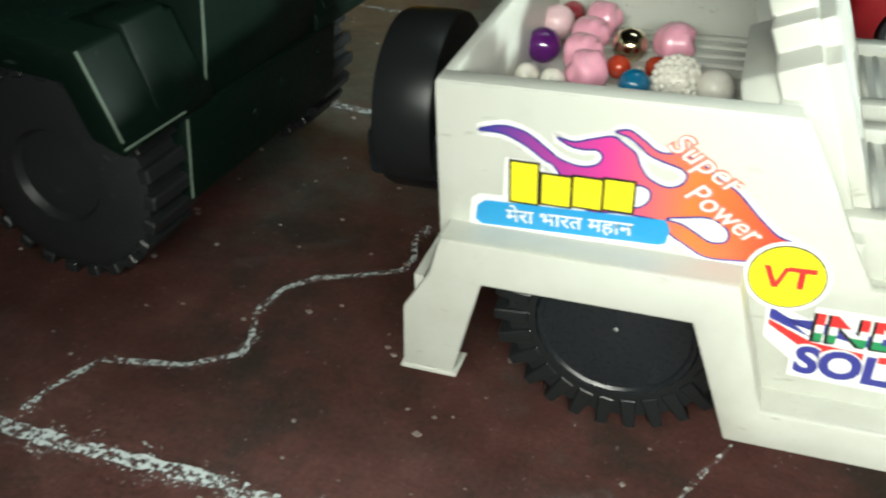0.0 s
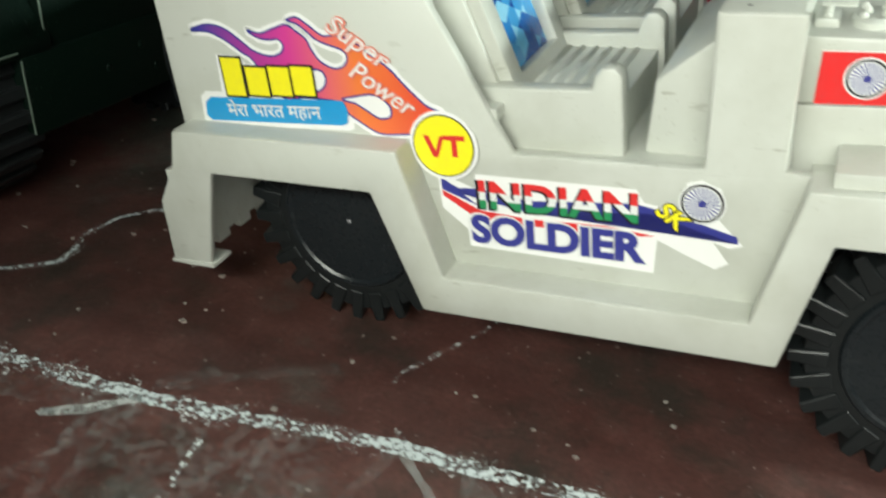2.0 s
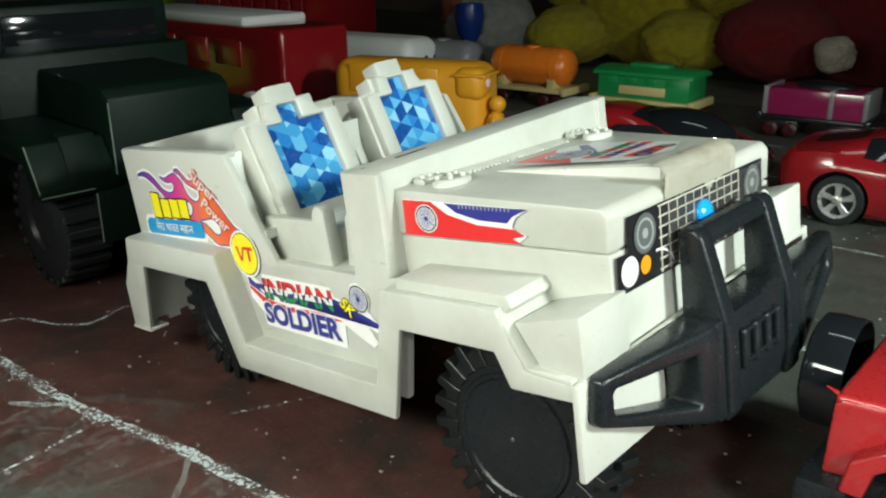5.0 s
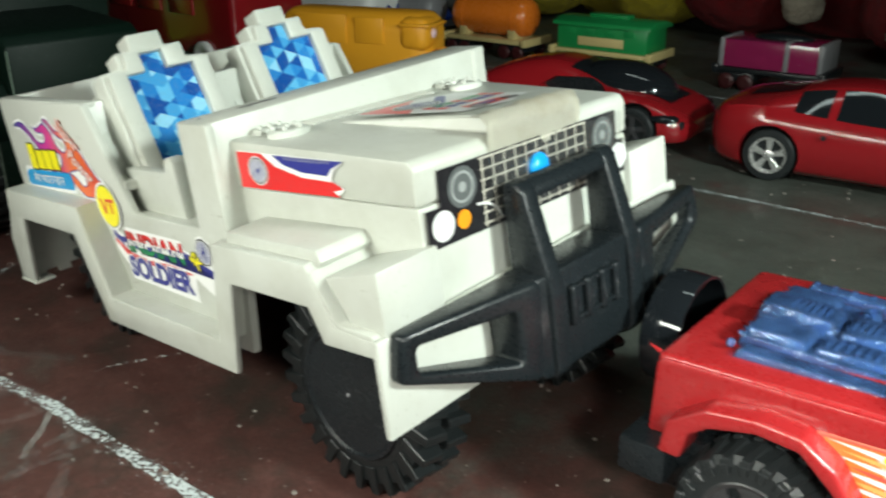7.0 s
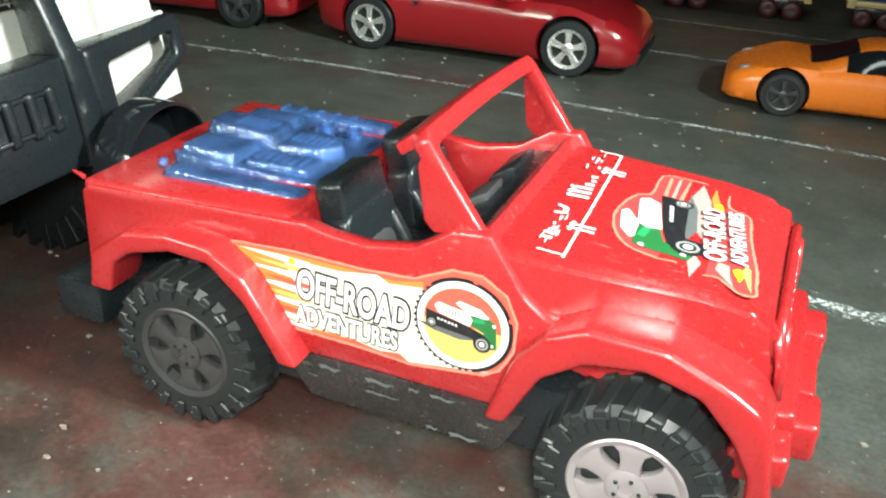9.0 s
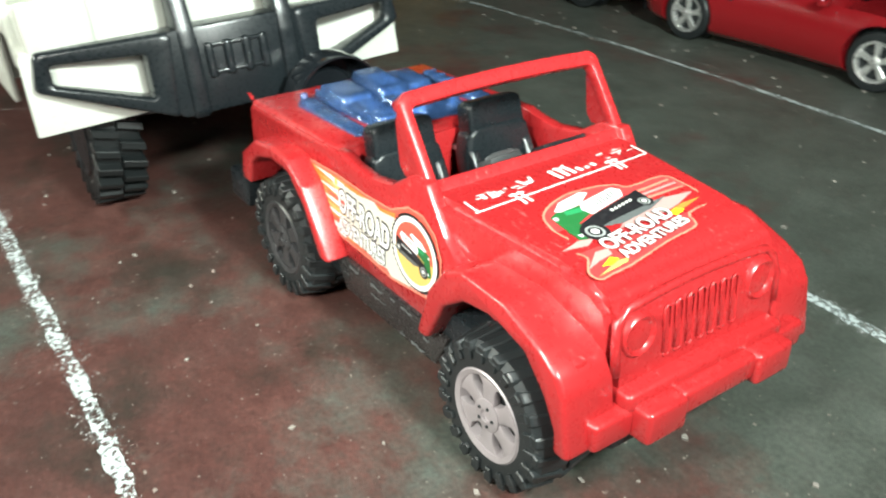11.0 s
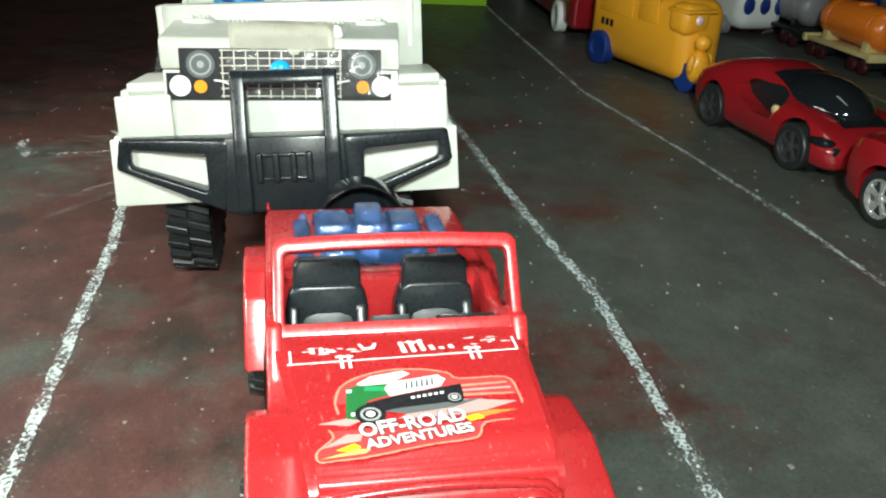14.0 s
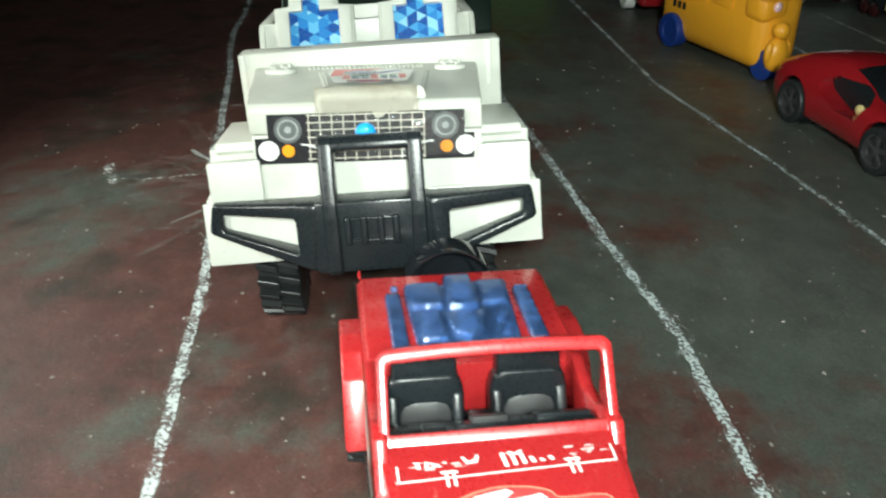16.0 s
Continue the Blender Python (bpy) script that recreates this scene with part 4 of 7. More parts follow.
vt = part("round_sticker", bm, PAPER, jeep, "round yellow sticker with a red mark", layer(8))
for r, ink, k in ((0.0115, "black", 9), (0.0110, "yellow", 10)):
    bm = bmesh.new()
    disc(bm, 0.1304, 0.0778, r, 0, 40)
    part("disc", bm, INK[ink], vt, "", layer(k))
patch("mark", mm((123.2, 81.4), (125.2, 81.4), (127.4, 75.8), (129.4, 81.4), (131.0, 81.4), (128.2, 73.6), (126.4, 73.6)), INK["red"], vt, 11)
patch("mark", mm((130.4, 81.8), (138.6, 82.2), (138.6, 80.4), (135.6, 80.2), (135.6, 74.2), (133.6, 74.2), (133.6, 80.2), (130.4, 80.2)), INK["red"], vt, 11)

sol = patch("side_sticker", mm((126.6, 67.5), (140, 62.5), (141, 68), (196.5, 68.5), (199, 64), (212, 62), (212, 72.4), (216.5, 73.8), (222.5, 71.5), (224, 66), (222, 61), (230, 52.5), (226, 51), (221, 52.5), (226, 45.5), (222, 42.8), (212, 47), (203.5, 51), (202.5, 38.3), (137, 39.2), (136.5, 46), (127.4, 53.5)), PAPER, jeep, 2, "torn white paper sticker with tricolour lettering")
patch("stripe", mm((127.7, 65.1), (141.5, 58.6), (160, 55.4), (200, 60.5), (228.5, 53), (228, 55.6), (208, 61.2), (196, 63.4), (160, 60), (141.5, 62.6), (128, 61.4)), INK["navy"], sol, 3)
patch("stripe", mm((127.8, 66), (127.9, 61), (141, 56), (150, 53), (140, 56.8)), INK["navy"], sol, 3.2)
patch("stripe", mm((128, 58.6), (141.5, 50), (168, 50.5), (186, 50), (203, 52.4), (186, 54), (160, 53), (142, 54.2), (128, 60.6)), INK["red"], sol, 3.4)
IND = side @ pose(0.1695, 0.0606, 0.00012 * 4.4, 0, 0, 1.2)
lettering("INDIAN", 0.0146, INK["black"], sol, side @ pose(0.1690, 0.0602, 0.00012 * 4, 0, 0, 1.2), bold=0.050, spacing=1.02, width=0.0565)


def split_letters(me, y0, y1):
    bm = bmesh.new()
    bm.from_mesh(me)
    for y, n in ((y0, (0, 1, 0)), (y1, (0, -1, 0))):
        bmesh.ops.bisect_plane(bm, geom=bm.verts[:] + bm.edges[:] + bm.faces[:], plane_co=(0, y, 0), plane_no=n, clear_inner=True)
    return bm


for y0, y1, ink in ((0.0015, 0.02, "red"), (-0.0017, 0.0015, "white"), (-0.02, -0.0017, "green")):
    bm = split_letters(text_mesh("INDIAN", 0.0146, bold=0.028, spacing=1.02, width=0.0552), y0, y1)
    part("lettering", bm, INK[ink], sol, "", IND)
lettering("SOLDIER", 0.0148, INK["white"], sol, side @ pose(0.1690, 0.0464, 0.00012 * 4.8, 0, 0, 0.4), bold=0.09, width=0.0645)
lettering("SOLDIER", 0.0148, INK["navy"], sol, side @ pose(0.1690, 0.0464, 0.00012 * 5.4, 0, 0, 0.4), bold=0.045, width=0.0620)
lettering("SK", 0.0085, INK["black"], sol, side @ pose(0.2075, 0.0605, 0.00012 * 5.0, 0, 0, -38), bold=0.07, shear=0.2)
lettering("SK", 0.0085, INK["yellow"], sol, side @ pose(0.2075, 0.0605, 0.00012 * 5.6, 0, 0, -38), bold=0.025, shear=0.2)


def spoked(x, y, r):
    bm = bmesh.new()
    c0 = bm.verts.new((x, y, 0))
    for i in range(24):
        a = math.pi * 2 * i / 24
        bm.faces.new((c0, bm.verts.new((x + r * math.cos(a - 0.055), y + r * math.sin(a - 0.055), 0)), bm.verts.new((x + r * math.cos(a + 0.055), y + r * math.sin(a + 0.055), 0))))
    return bm


def wheel_emblem(parent, x, y, r, k, base):
    """Printed spoked wheel."""
    for rr, ink, kk in ((r * 1.1, "white", 0), (r, "black", 1), (r * 0.88, "white", 2)):
        bm = bmesh.new()
        disc(bm, x, y, rr, 0, 36)
        part("emblem", bm, INK[ink], parent, "", base @ Matrix.Translation((0, 0, 0.00012 * (k + kk * 0.6))))
    bm = bmesh.new()
    disc(bm, x, y, r * 0.18)
    part("emblem", bm, INK["navy"], parent, "", base @ Matrix.Translation((0, 0, 0.00012 * (k + 2.5))))
    bm = spoked(x, y, r * 0.82)
    part("emblem", bm, INK["navy"], parent, "", base @ Matrix.Translation((0, 0, 0.00012 * (k + 2))))


wheel_emblem(sol, 0.2170, 0.0660, 0.0066, 4, side)

hside = JB @ pose(0.24, 0.0226, 0, 0, 0, 4.1) @ pose(-0.24, -0.0004, 0, 90, 0, 0)
hs = patch("hood_sticker", mm((245.3, 95.9), (246.3, 111.8), (306, 111), (309, 110), (304, 107), (302, 103), (309, 100), (304, 96.6)), PAPER, jeep, 1, "torn red, white and blue sticker on the hood side", hside)
patch("stripe", mm((245.3, 96.1), (246.3, 111.6), (262, 111.4), (270, 106.4), (285, 103), (303, 102.4), (308, 100), (302, 98.6), (306, 96.6)), INK["red"], hs, 2, "", hside)
patch("stripe", mm((269, 111.2), (310, 110.8), (303, 107.6), (300, 104.6), (286, 105), (275, 107.4)), INK["navy"], hs, 2, "", hside)
for i in range(14):                                    # fine ticks along the blue field
    patch("tick", mm((276.5 + i * 1.9, 109.4), (277.1 + i * 1.9, 109.4), (277.1 + i * 1.9, 111.0), (276.5 + i * 1.9, 111.0)), INK["grey"], hs, 2.6, "", hside)
wheel_emblem(hs, 0.2585, 0.1040, 0.0056, 3, hside)

top = JB @ pose(0.2626, VC + 0.005, 0.1129, -2.3, -3.25, 0)       # the rising top of the scoop
ts = patch("scoop_sticker", mm((0, -26), (12, -29), (62, -22), (68, 0), (60, 20), (10, 26), (2, 10)), INK["white"], jeep, 1, "worn printed sticker on top of the hood", top @ Matrix.Translation((0, 0, 0.0005)))
tb = top @ Matrix.Translation((0, 0, 0.0005))
patch("stripe", mm((1, -25), (34, -26), (20, -8), (6, 0), (2, 8)), INK["red"], ts, 2, "", tb)
patch("stripe", mm((34, -26), (44, -25), (26, -2), (8, 12), (6, 4), (22, -8)), INK["white"], ts, 2.2, "", tb)
patch("stripe", mm((20, 2), (36, -14), (40, -12), (24, 6), (12, 18), (8, 16)), INK["navy"], ts, 2.4, "", tb)
turned = tb @ pose(0, 0, 0, 0, 0, 90)                 # lettering reads from the jeep's right side
for j, (y0, ink) in enumerate(((-0.047, "navy"), (-0.039, "green"))):
    for i in range(7):
        x0 = -0.018 + i * 0.0056
        bm = bmesh.new()
        flat(bm, [(x0, y0), (x0 + 0.0042, y0), (x0 + 0.0042, y0 + 0.0058), (x0, y0 + 0.0058)])
        part("printed_bar", bm, INK[ink if i % 3 else "red"], ts, "", turned @ Matrix.Translation((0, 0, 0.00012 * (3 + j))))
patch("stripe", mm((52, -14), (58, -15), (63, -6), (62, 8), (56, 12), (53, 2)), INK["fade"], ts, 3, "", tb)
patch("stripe", mm((55, -10), (59, -9), (60, 0), (56, 2)), INK["navy"], ts, 3.3, "", tb)
for y in (-11, 8):
    for r, ink, k in ((4.0, "black", 3.5), (2.4, "grey", 4)):
        bm = bmesh.new()
        disc(bm, 0.060, y / 1000, r / 1000)
        part("printed_wheel", bm, INK[ink], ts, "", tb @ Matrix.Translation((0, 0, 0.00012 * k)))
wheel_emblem(ts, 0.020, -0.008, 0.010, 3, tb)

# wheels
def jeep_wheel(name, m, parent, label, n=26):
    bm = bmesh.new()
    lathe(bm, [(0.001, -0.016), (0.030, -0.016), (0.0405, -0.0150), (0.0415, -0.012), (0.0415, 0.012), (0.0405, 0.015), (0.030, 0.016), (0.001, 0.016)], 48, "y")
    w = part(name, bm, TYRE_BLACK, parent, label, m, 30)
    proto = None
    for side_ in (-1, 1):
        for i in range(n):
            if proto is None:
                bm = bmesh.new()
                prism(bm, [(-0.0032, 0.0400), (0.0032, 0.0400), (0.0020, 0.0458), (-0.0020, 0.0458)], 0.0004, 0.0168, r=0.0005, seg=1)
                for p in bm.verts:                     # lugs slant, and run down over the shoulder
                    p.co.x += p.co.y * 0.18
                    if p.co.y > 0.012 and p.co.z < 0.0425:
                        p.co.z -= 0.0075
                lug = part("tread_lug", bm, TYRE_BLACK, w, "", m, 30)
                proto = lug.data
            else:
                lug = put("tread_lug", proto, w, "", m)
            q = m @ pose(0, 0, 0, 0, 360 * (i + (0.5 if side_ > 0 else 0)) / n, 0) @ (Matrix() if side_ > 0 else pose(0, 0, 0, 0, 0, 180))
            lug.matrix_basis = m.inverted() @ q
            PLACE[lug] = q
    bm = bmesh.new()
    lathe(bm, [(0.001, -0.0168), (0.0265, -0.0168), (0.0275, -0.0178), (0.0290, -0.0178), (0.0300, -0.0160), (0.0300, -0.0150), (0.001, -0.0150)], 40, "y")
    part("hubcap", bm, BLACK, w, "plain black hub disc", m, 30)
    bm = bmesh.new()
    sphere(bm, (0, -0.0170, 0), 0.0010, 8)
    part("axle_pin", bm, GREY, w, "", m, True)
    return w


for u, vv, turn in ((0.0795, 0.0360, 0), (0.2947, 0.0360, 0), (0.0795, 2 * VC - 0.0360, 180), (0.2947, 2 * VC - 0.0360, 180)):
    p = JB @ Vector((u, vv, 0.03))
    jeep_wheel("wheel", pose(p.x, p.y, 0.0455, 0, 0, 2.6 + turn) @ Matrix.Diagonal((1, 0.76, 1, 1)), jeep, "ribbed black plastic wheel")
for u in (0.0795, 0.2947):
    a, b = JB @ Vector((u, 0.05, 0.03)), JB @ Vector((u, 2 * VC - 0.05, 0.03))
    bm = bmesh.new()
    tube(bm, [(a.x, a.y, 0.0455), (b.x, b.y, 0.0455)], 0.003, 10)
    part("axle", bm, GREY, jeep, "", Matrix(), True)
bm = bmesh.new()
box(bm, (0.03, 0.06, 0.045), (0.33, 2 * VC - 0.06, 0.062), 0.002)
part("chassis", bm, BLACK, jeep, "", JB, 30)
sp = JB @ pose(-0.0130, VC - 0.004, 0.0830, 0, 0, -90) @ Matrix.Diagonal((0.90, 0.80, 0.90, 1))
jeep_wheel("spare_wheel", sp, jeep, "smooth black spare wheel hung on the tailgate", 0)
bm = bmesh.new()
box(bm, (-0.030, 0.060, 0.062), (0.010, 0.125, 0.083), 0.003)
part("spare_bracket", bm, BLACK, jeep, "", JB, 30)

# ---- red toy off-roader ----
RB = pose(0.329, 0.338, 0, 0, 0, 6.4)
buggy = thing("toy_offroader", RB, "shiny red plastic toy off-roader with an open cabin and worn stickers", "toy car")
RC = 0.0575


def rboth(name, make, material, label="", smooth=30, parent=None):
    for flip in (False, True):
        bm = bmesh.new()
        make(bm)
        if flip:
            for v in bm.verts:
                v.co.y = 2 * RC - v.co.y
            bmesh.ops.reverse_faces(bm, faces=bm.faces[:])
            if name == "front_fender":
                nose_shift(bm, 1.9)
        part(name, bm, material, parent or buggy, label, RB, smooth)


def nose_shift(bm, more=1.0):
    """The off-roader's front is a little wider than its tail, and set over to its left."""
    for p in bm.verts:
        p.co.y += more * 0.0030 * max(0.0, min(1.2, (p.co.x - 0.155) / 0.075))
    return bm


R_SIDE = [(0.001, 0.046), (0.0022, 0.0800), (0.0052, 0.0824), (0.0890, 0.0868), (0.0975, 0.0851), (0.1100, 0.0845), (0.1250, 0.0875), (0.1370, 0.0955), (0.1480, 0.0965),
          (0.1590, 0.0800), (0.1660, 0.0745), (0.2120, 0.0715), (0.2262, 0.0640), (0.2290, 0.0440), (0.2262, 0.0430), (0.2205, 0.0530), (0.2110, 0.0630), (0.1960, 0.0670), (0.1800, 0.0645), (0.1680, 0.0560), (0.1586, 0.0373),
          (0.0839, 0.0368), (0.0720, 0.0560), (0.0600, 0.0666), (0.0450, 0.0675), (0.0290, 0.0630), (0.0216, 0.0575), (0.0190, 0.0480)]
rboth("side_panel", lambda bm: prism(bm, [(u, w - 0.0035 if w > 0.068 else w) for u, w in R_SIDE], 0.0075, 0.0135, r=0.0014), RED)
rboth("rear_flare", lambda bm: prism(bm, [(0.0100, 0.0460), (0.0125, 0.0600), (0.0270, 0.0705), (0.0450, 0.0735), (0.0600, 0.0728), (0.0720, 0.0650), (0.0905, 0.0368), (0.0839, 0.0368), (0.0720, 0.0560), (0.0600, 0.0666), (0.0450, 0.0675), (0.0290, 0.0630), (0.0216, 0.0575), (0.0190, 0.0460)], -0.0030, 0.0120, r=0.0016, seg=3), RED, smooth=40)
rboth("front_fender", lambda bm: prism(bm, [(0.1520, 0.0373), (0.1592, 0.0590), (0.1680, 0.0705), (0.1790, 0.0758), (0.2010, 0.0752), (0.2185, 0.0680), (0.2262, 0.0632), (0.2300, 0.0570), (0.2338, 0.0345), (0.2268, 0.0345), (0.2262, 0.0430), (0.2205, 0.0530), (0.2110, 0.0630), (0.1960, 0.0670), (0.1800, 0.0645), (0.1680, 0.0560), (0.1586, 0.0373)], 0.0, 0.0215, r=0.0020, seg=3), RED, smooth=40)
bm = bmesh.new()
prism(bm, [(0.1420, 0.0600), (0.1420, 0.0880), (0.1480, 0.0886), (0.2060, 0.0856), (0.2200, 0.0828), (0.2262, 0.0780), (0.2290, 0.0670), (0.2306, 0.0460), (0.2000, 0.0440)], 0.0, 1.0, r=0.0)
for p in bm.verts:                                     # the hood narrows towards the nose
    half = 0.0475 - 0.0075 * (p.co.x - 0.150) / 0.08
    p.co.y = RC + (p.co.y - 0.5) * 2 * half
bmesh.ops.bevel(bm, geom=bm.edges[:], offset=0.0045, segments=4, affect="EDGES", clamp_overlap=True)
nose_shift(bm)
rhood = part("hood", bm, RED, buggy, "", RB, 40)
bm = bmesh.new()
box(bm, (0.0020, 0.0085, 0.0750), (0.0830, 2 * RC - 0.0085, 0.0803), 0.0022, 3)
for p in bm.verts:
    p.co.z += 0.0040 * (p.co.x - 0.007) / 0.085
part("rear_deck", bm, RED, buggy, "", RB, 40)
bm = bmesh.new()
box(bm, (0.0022, 0.0090, 0.0450), (0.0070, 2 * RC - 0.0090, 0.0785), 0.0015)
part("tailgate", bm, RED, buggy, "", RB, 40)
bm = bmesh.new()
box(bm, (0.0800, 0.0095, 0.0480), (0.0835, 2 * RC - 0.0095, 0.0815), 0.001)
part("cabin_back", bm, RED, buggy, "", RB, 40)
bm = bmesh.new()
box(bm, (0.0060, 0.0080, 0.0240), (0.2200, 2 * RC - 0.0080, 0.0480), 0.002)
part("chassis", bm, BLACK, buggy, "", RB, 30)
rboth("sill", lambda bm: prism(bm, [(0.0800, 0.0370), (0.0900, 0.0215), (0.1560, 0.0215), (0.1640, 0.0375)], 0.0060, 0.0150, r=0.0012), SILL_BLACK)
bm = bmesh.new()
box(bm, (-0.0060, -0.0030, 0.0310), (0.0140, 2 * RC + 0.0030, 0.0465), 0.002)
part("rear_bumper", bm, BLACK, buggy, "", RB, 30)
# stepped bumper: two stout horns, a set-back middle, low outer ends
for nm, lo, hi in (("bumper_horn", (0.2150, 0.0218, 0.0346), (0.2430, 0.0400, 0.0472)), ("bumper_horn", (0.2150, 0.0750, 0.0346), (0.2430, 0.0932, 0.0472)), ("front_bumper", (0.2150, 0.0390, 0.0372), (0.2412, 0.0760, 0.0470)),
                   ("bumper_end", (0.2200, 0.0058, 0.0350), (0.2362, 0.0230, 0.0458)), ("bumper_end", (0.2200, 0.0920, 0.0350), (0.2362, 0.1092, 0.0458))):
    bm = bmesh.new()
    box(bm, lo, hi, 0.0019, 3)
    nose_shift(bm)
    part(nm, bm, RED, buggy, "", RB, 40)
bm = bmesh.new()
box(bm, (0.2150, 0.0195, 0.0440), (0.2362, 2 * RC - 0.0195, 0.0512), 0.0022, 3)
nose_shift(bm)
part("bumper_shelf", bm, RED, buggy, "", RB, 40)
bm = bmesh.new()
box(bm, (0.2000, 0.0200, 0.0275), (0.2330, 2 * RC - 0.0200, 0.0380), 0.003)
part("skid_plate", bm, BLACK, buggy, "", RB, 30)
bm = bmesh.new()                                       # raised lip round the top of the grille
arch = [(-0.0385, -0.0120), (-0.0388, -0.0020), (-0.0372, 0.0050), (-0.0330, 0.0088)] + [(-0.0330 + 0.0066 * i, 0.0088 + 0.0022 * math.sin(math.pi * i / 10)) for i in range(1, 10)] + [(0.0330, 0.0088), (0.0372, 0.0050), (0.0388, -0.0020), (0.0385, -0.0120)]
tube(bm, [(0.2288 - 0.085 * z - (0.0016 if z > 0.004 else 0.0004), RC + y, 0.0680 + z) for y, z in arch], 0.0016, 10)
nose_shift(bm)
part("grille_lip", bm, RED, rhood, "", RB, True)
face = RB @ pose(0.2288, RC + 0.0029, 0.0665, 90, 0, 90) @ pose(0, 0, 0.0, -5, 0, 0)
for i in range(7):
    bm = bmesh.new()
    x = (i - 3) * 0.0054
    top_, low_, w_ = 0.0078 - 0.0010 * abs(i - 3) / 3, -0.0116, 0.0016
    loop = [(x - w_, low_ + w_), (x - w_ * 0.7, low_ + 0.3 * w_), (x, low_), (x + w_ * 0.7, low_ + 0.3 * w_), (x + w_, low_ + w_), (x + w_, top_ - w_), (x + w_ * 0.7, top_ - 0.3 * w_), (x, top_), (x - w_ * 0.7, top_ - 0.3 * w_), (x - w_, top_ - w_), (x - w_, low_ + w_)]
    tube(bm, [(a, b, 0.0001) for a, b in loop], 0.00055, 8)
    part("grille_slot", bm, RED, rhood, "", face, True)
for s in (-1, 1):
    bm = bmesh.new()
    lathe(bm, [(0.0080, -0.0015), (0.0074, 0.0006), (0.0066, 0.0013), (0.0058, 0.0009), (0.0052, 0.0003), (0.0030, 0.0006), (0.0004, 0.0008)], 32, "z", (s * 0.0292, 0.0008, 0))
    part("headlamp", bm, RED, rhood, "moulded red headlamp ring", face, 40)

# windscreen
wf = RB @ pose(0.1480, RC + 0.001, 0.0840, 0, -36.5, 0) @ Matrix.Diagonal((1, 0.965, 0.90, 1))        # y across, z up the leaning frame
bm = bmesh.new()
ring_frame(bm, [(-0.0500, -0.002), (-0.0495, 0.0425), (-0.0465, 0.0455), (-0.022, 0.0455), (0.0, 0.0455), (0.022, 0.0455), (0.0465, 0.0455), (0.0495, 0.0425), (0.0500, -0.002)],
           [(-0.0455, 0.0090), (-0.0450, 0.0378), (-0.0435, 0.0390), (-0.022, 0.0390), (0.0, 0.0390), (0.022, 0.0390), (0.0435, 0.0390), (0.0450, 0.0378), (0.0455, 0.0090)], -0.0030, 0.0022, "x", 0.0011)
for p in bm.verts:
    p.co.z += 0.0016 * (1 - (p.co.y / 0.05) ** 2) if p.co.z > 0.03 else 0.0
wscr = part("windscreen_frame", bm, RED, buggy, "", wf, 40)
bm = bmesh.new()
prism(bm, [(-0.0455 + 0.0091 * i, 0.0412) for i in range(11)] + [(0.0455 - 0.0091 * i, 0.0458) for i in range(11)], -0.0105, 0.0014, "x", r=0.0012, seg=2)
for p in bm.verts:
    p.co.z += 0.0016 * (1 - (p.co.y / 0.05) ** 2)
part("visor", bm, RED, wscr, "", wf, 40)
for s in (-1, 1):                                      # the pillars are bent back at their outer edges
    bm = bmesh.new()
    prism(bm, [(0.001, -0.001), (0.001, 0.042), (-0.005, 0.037), (-0.0125, 0.021), (-0.0120, 0.016), (-0.0045, 0.011), (-0.0035, -0.001)], min(s * 0.0462, s * 0.0498), max(s * 0.0462, s * 0.0498), r=0.0010)
    part("pillar_flange", bm, RED, wscr, "", wf, 40)

# cabin
for vc in (0.0335, 0.0805):
    sm = RB @ pose(0.1010, vc, 0.0470, 0, -15, 0)
    bm = bmesh.new()
    prism(bm, [(-0.0172, 0), (-0.0178, 0.0260), (-0.0160, 0.0340), (-0.0120, 0.0362), (0.0120, 0.0362), (0.0160, 0.0340), (0.0178, 0.0260), (0.0172, 0)], -0.0065, 0.0045, "x", r=0.0030, seg=4)
    for p in bm.verts:                                 # the back curls forward at its top
        p.co.x += 0.0022 * (p.co.z / 0.036) ** 2
    seat = part("seat", bm, BLACK, buggy, "matt black plastic bucket seat", sm, 50)
    bm = bmesh.new()
    prism(bm, [(-0.0148, 0.0335), (-0.0142, 0.0452), (-0.0120, 0.0470), (0.0120, 0.0470), (0.0142, 0.0452), (0.0148, 0.0335)], -0.0042, 0.0056, "x", r=0.0024, seg=4)
    part("headrest", bm, BLACK, seat, "", sm, 50)
    bm = bmesh.new()
    prism(bm, [(-0.0118, 0.0010), (-0.0116, 0.0190), (-0.0096, 0.0222), (-0.0050, 0.0238), (0.0050, 0.0238), (0.0096, 0.0222), (0.0116, 0.0190), (0.0118, 0.0010)], 0.0035, 0.0062, "x", r=0.0010, seg=2)
    part("seat_pad", bm, SEAT_GREY, seat, "dark grey seat pad", sm, 40)
    for s in (-1, 1):
        bm = bmesh.new()
        prism(bm, [(0.0015, 0.000), (0.0120, 0.000), (0.0100, 0.0140), (0.0062, 0.0270), (0.0015, 0.0310)], min(s * 0.0118, s * 0.0172), max(s * 0.0118, s * 0.0172), r=0.0018, seg=3)
        part("bolster", bm, BLACK, seat, "", sm, 50)
    bm = bmesh.new()
    box(bm, (0.1000, vc - 0.0165, 0.0480), (0.1300, vc + 0.0165, 0.0590), 0.0035, 3)
    part("seat_cushion", bm, BLACK, buggy, "", RB, 40)
bm = bmesh.new()
prism(bm, [(0.1185, 0.0500), (0.1195, 0.0735), (0.1235, 0.0790), (0.1330, 0.0845), (0.1440, 0.0858), (0.1440, 0.0500)], 0.0140, 2 * RC - 0.0140, r=0.0018, seg=3)
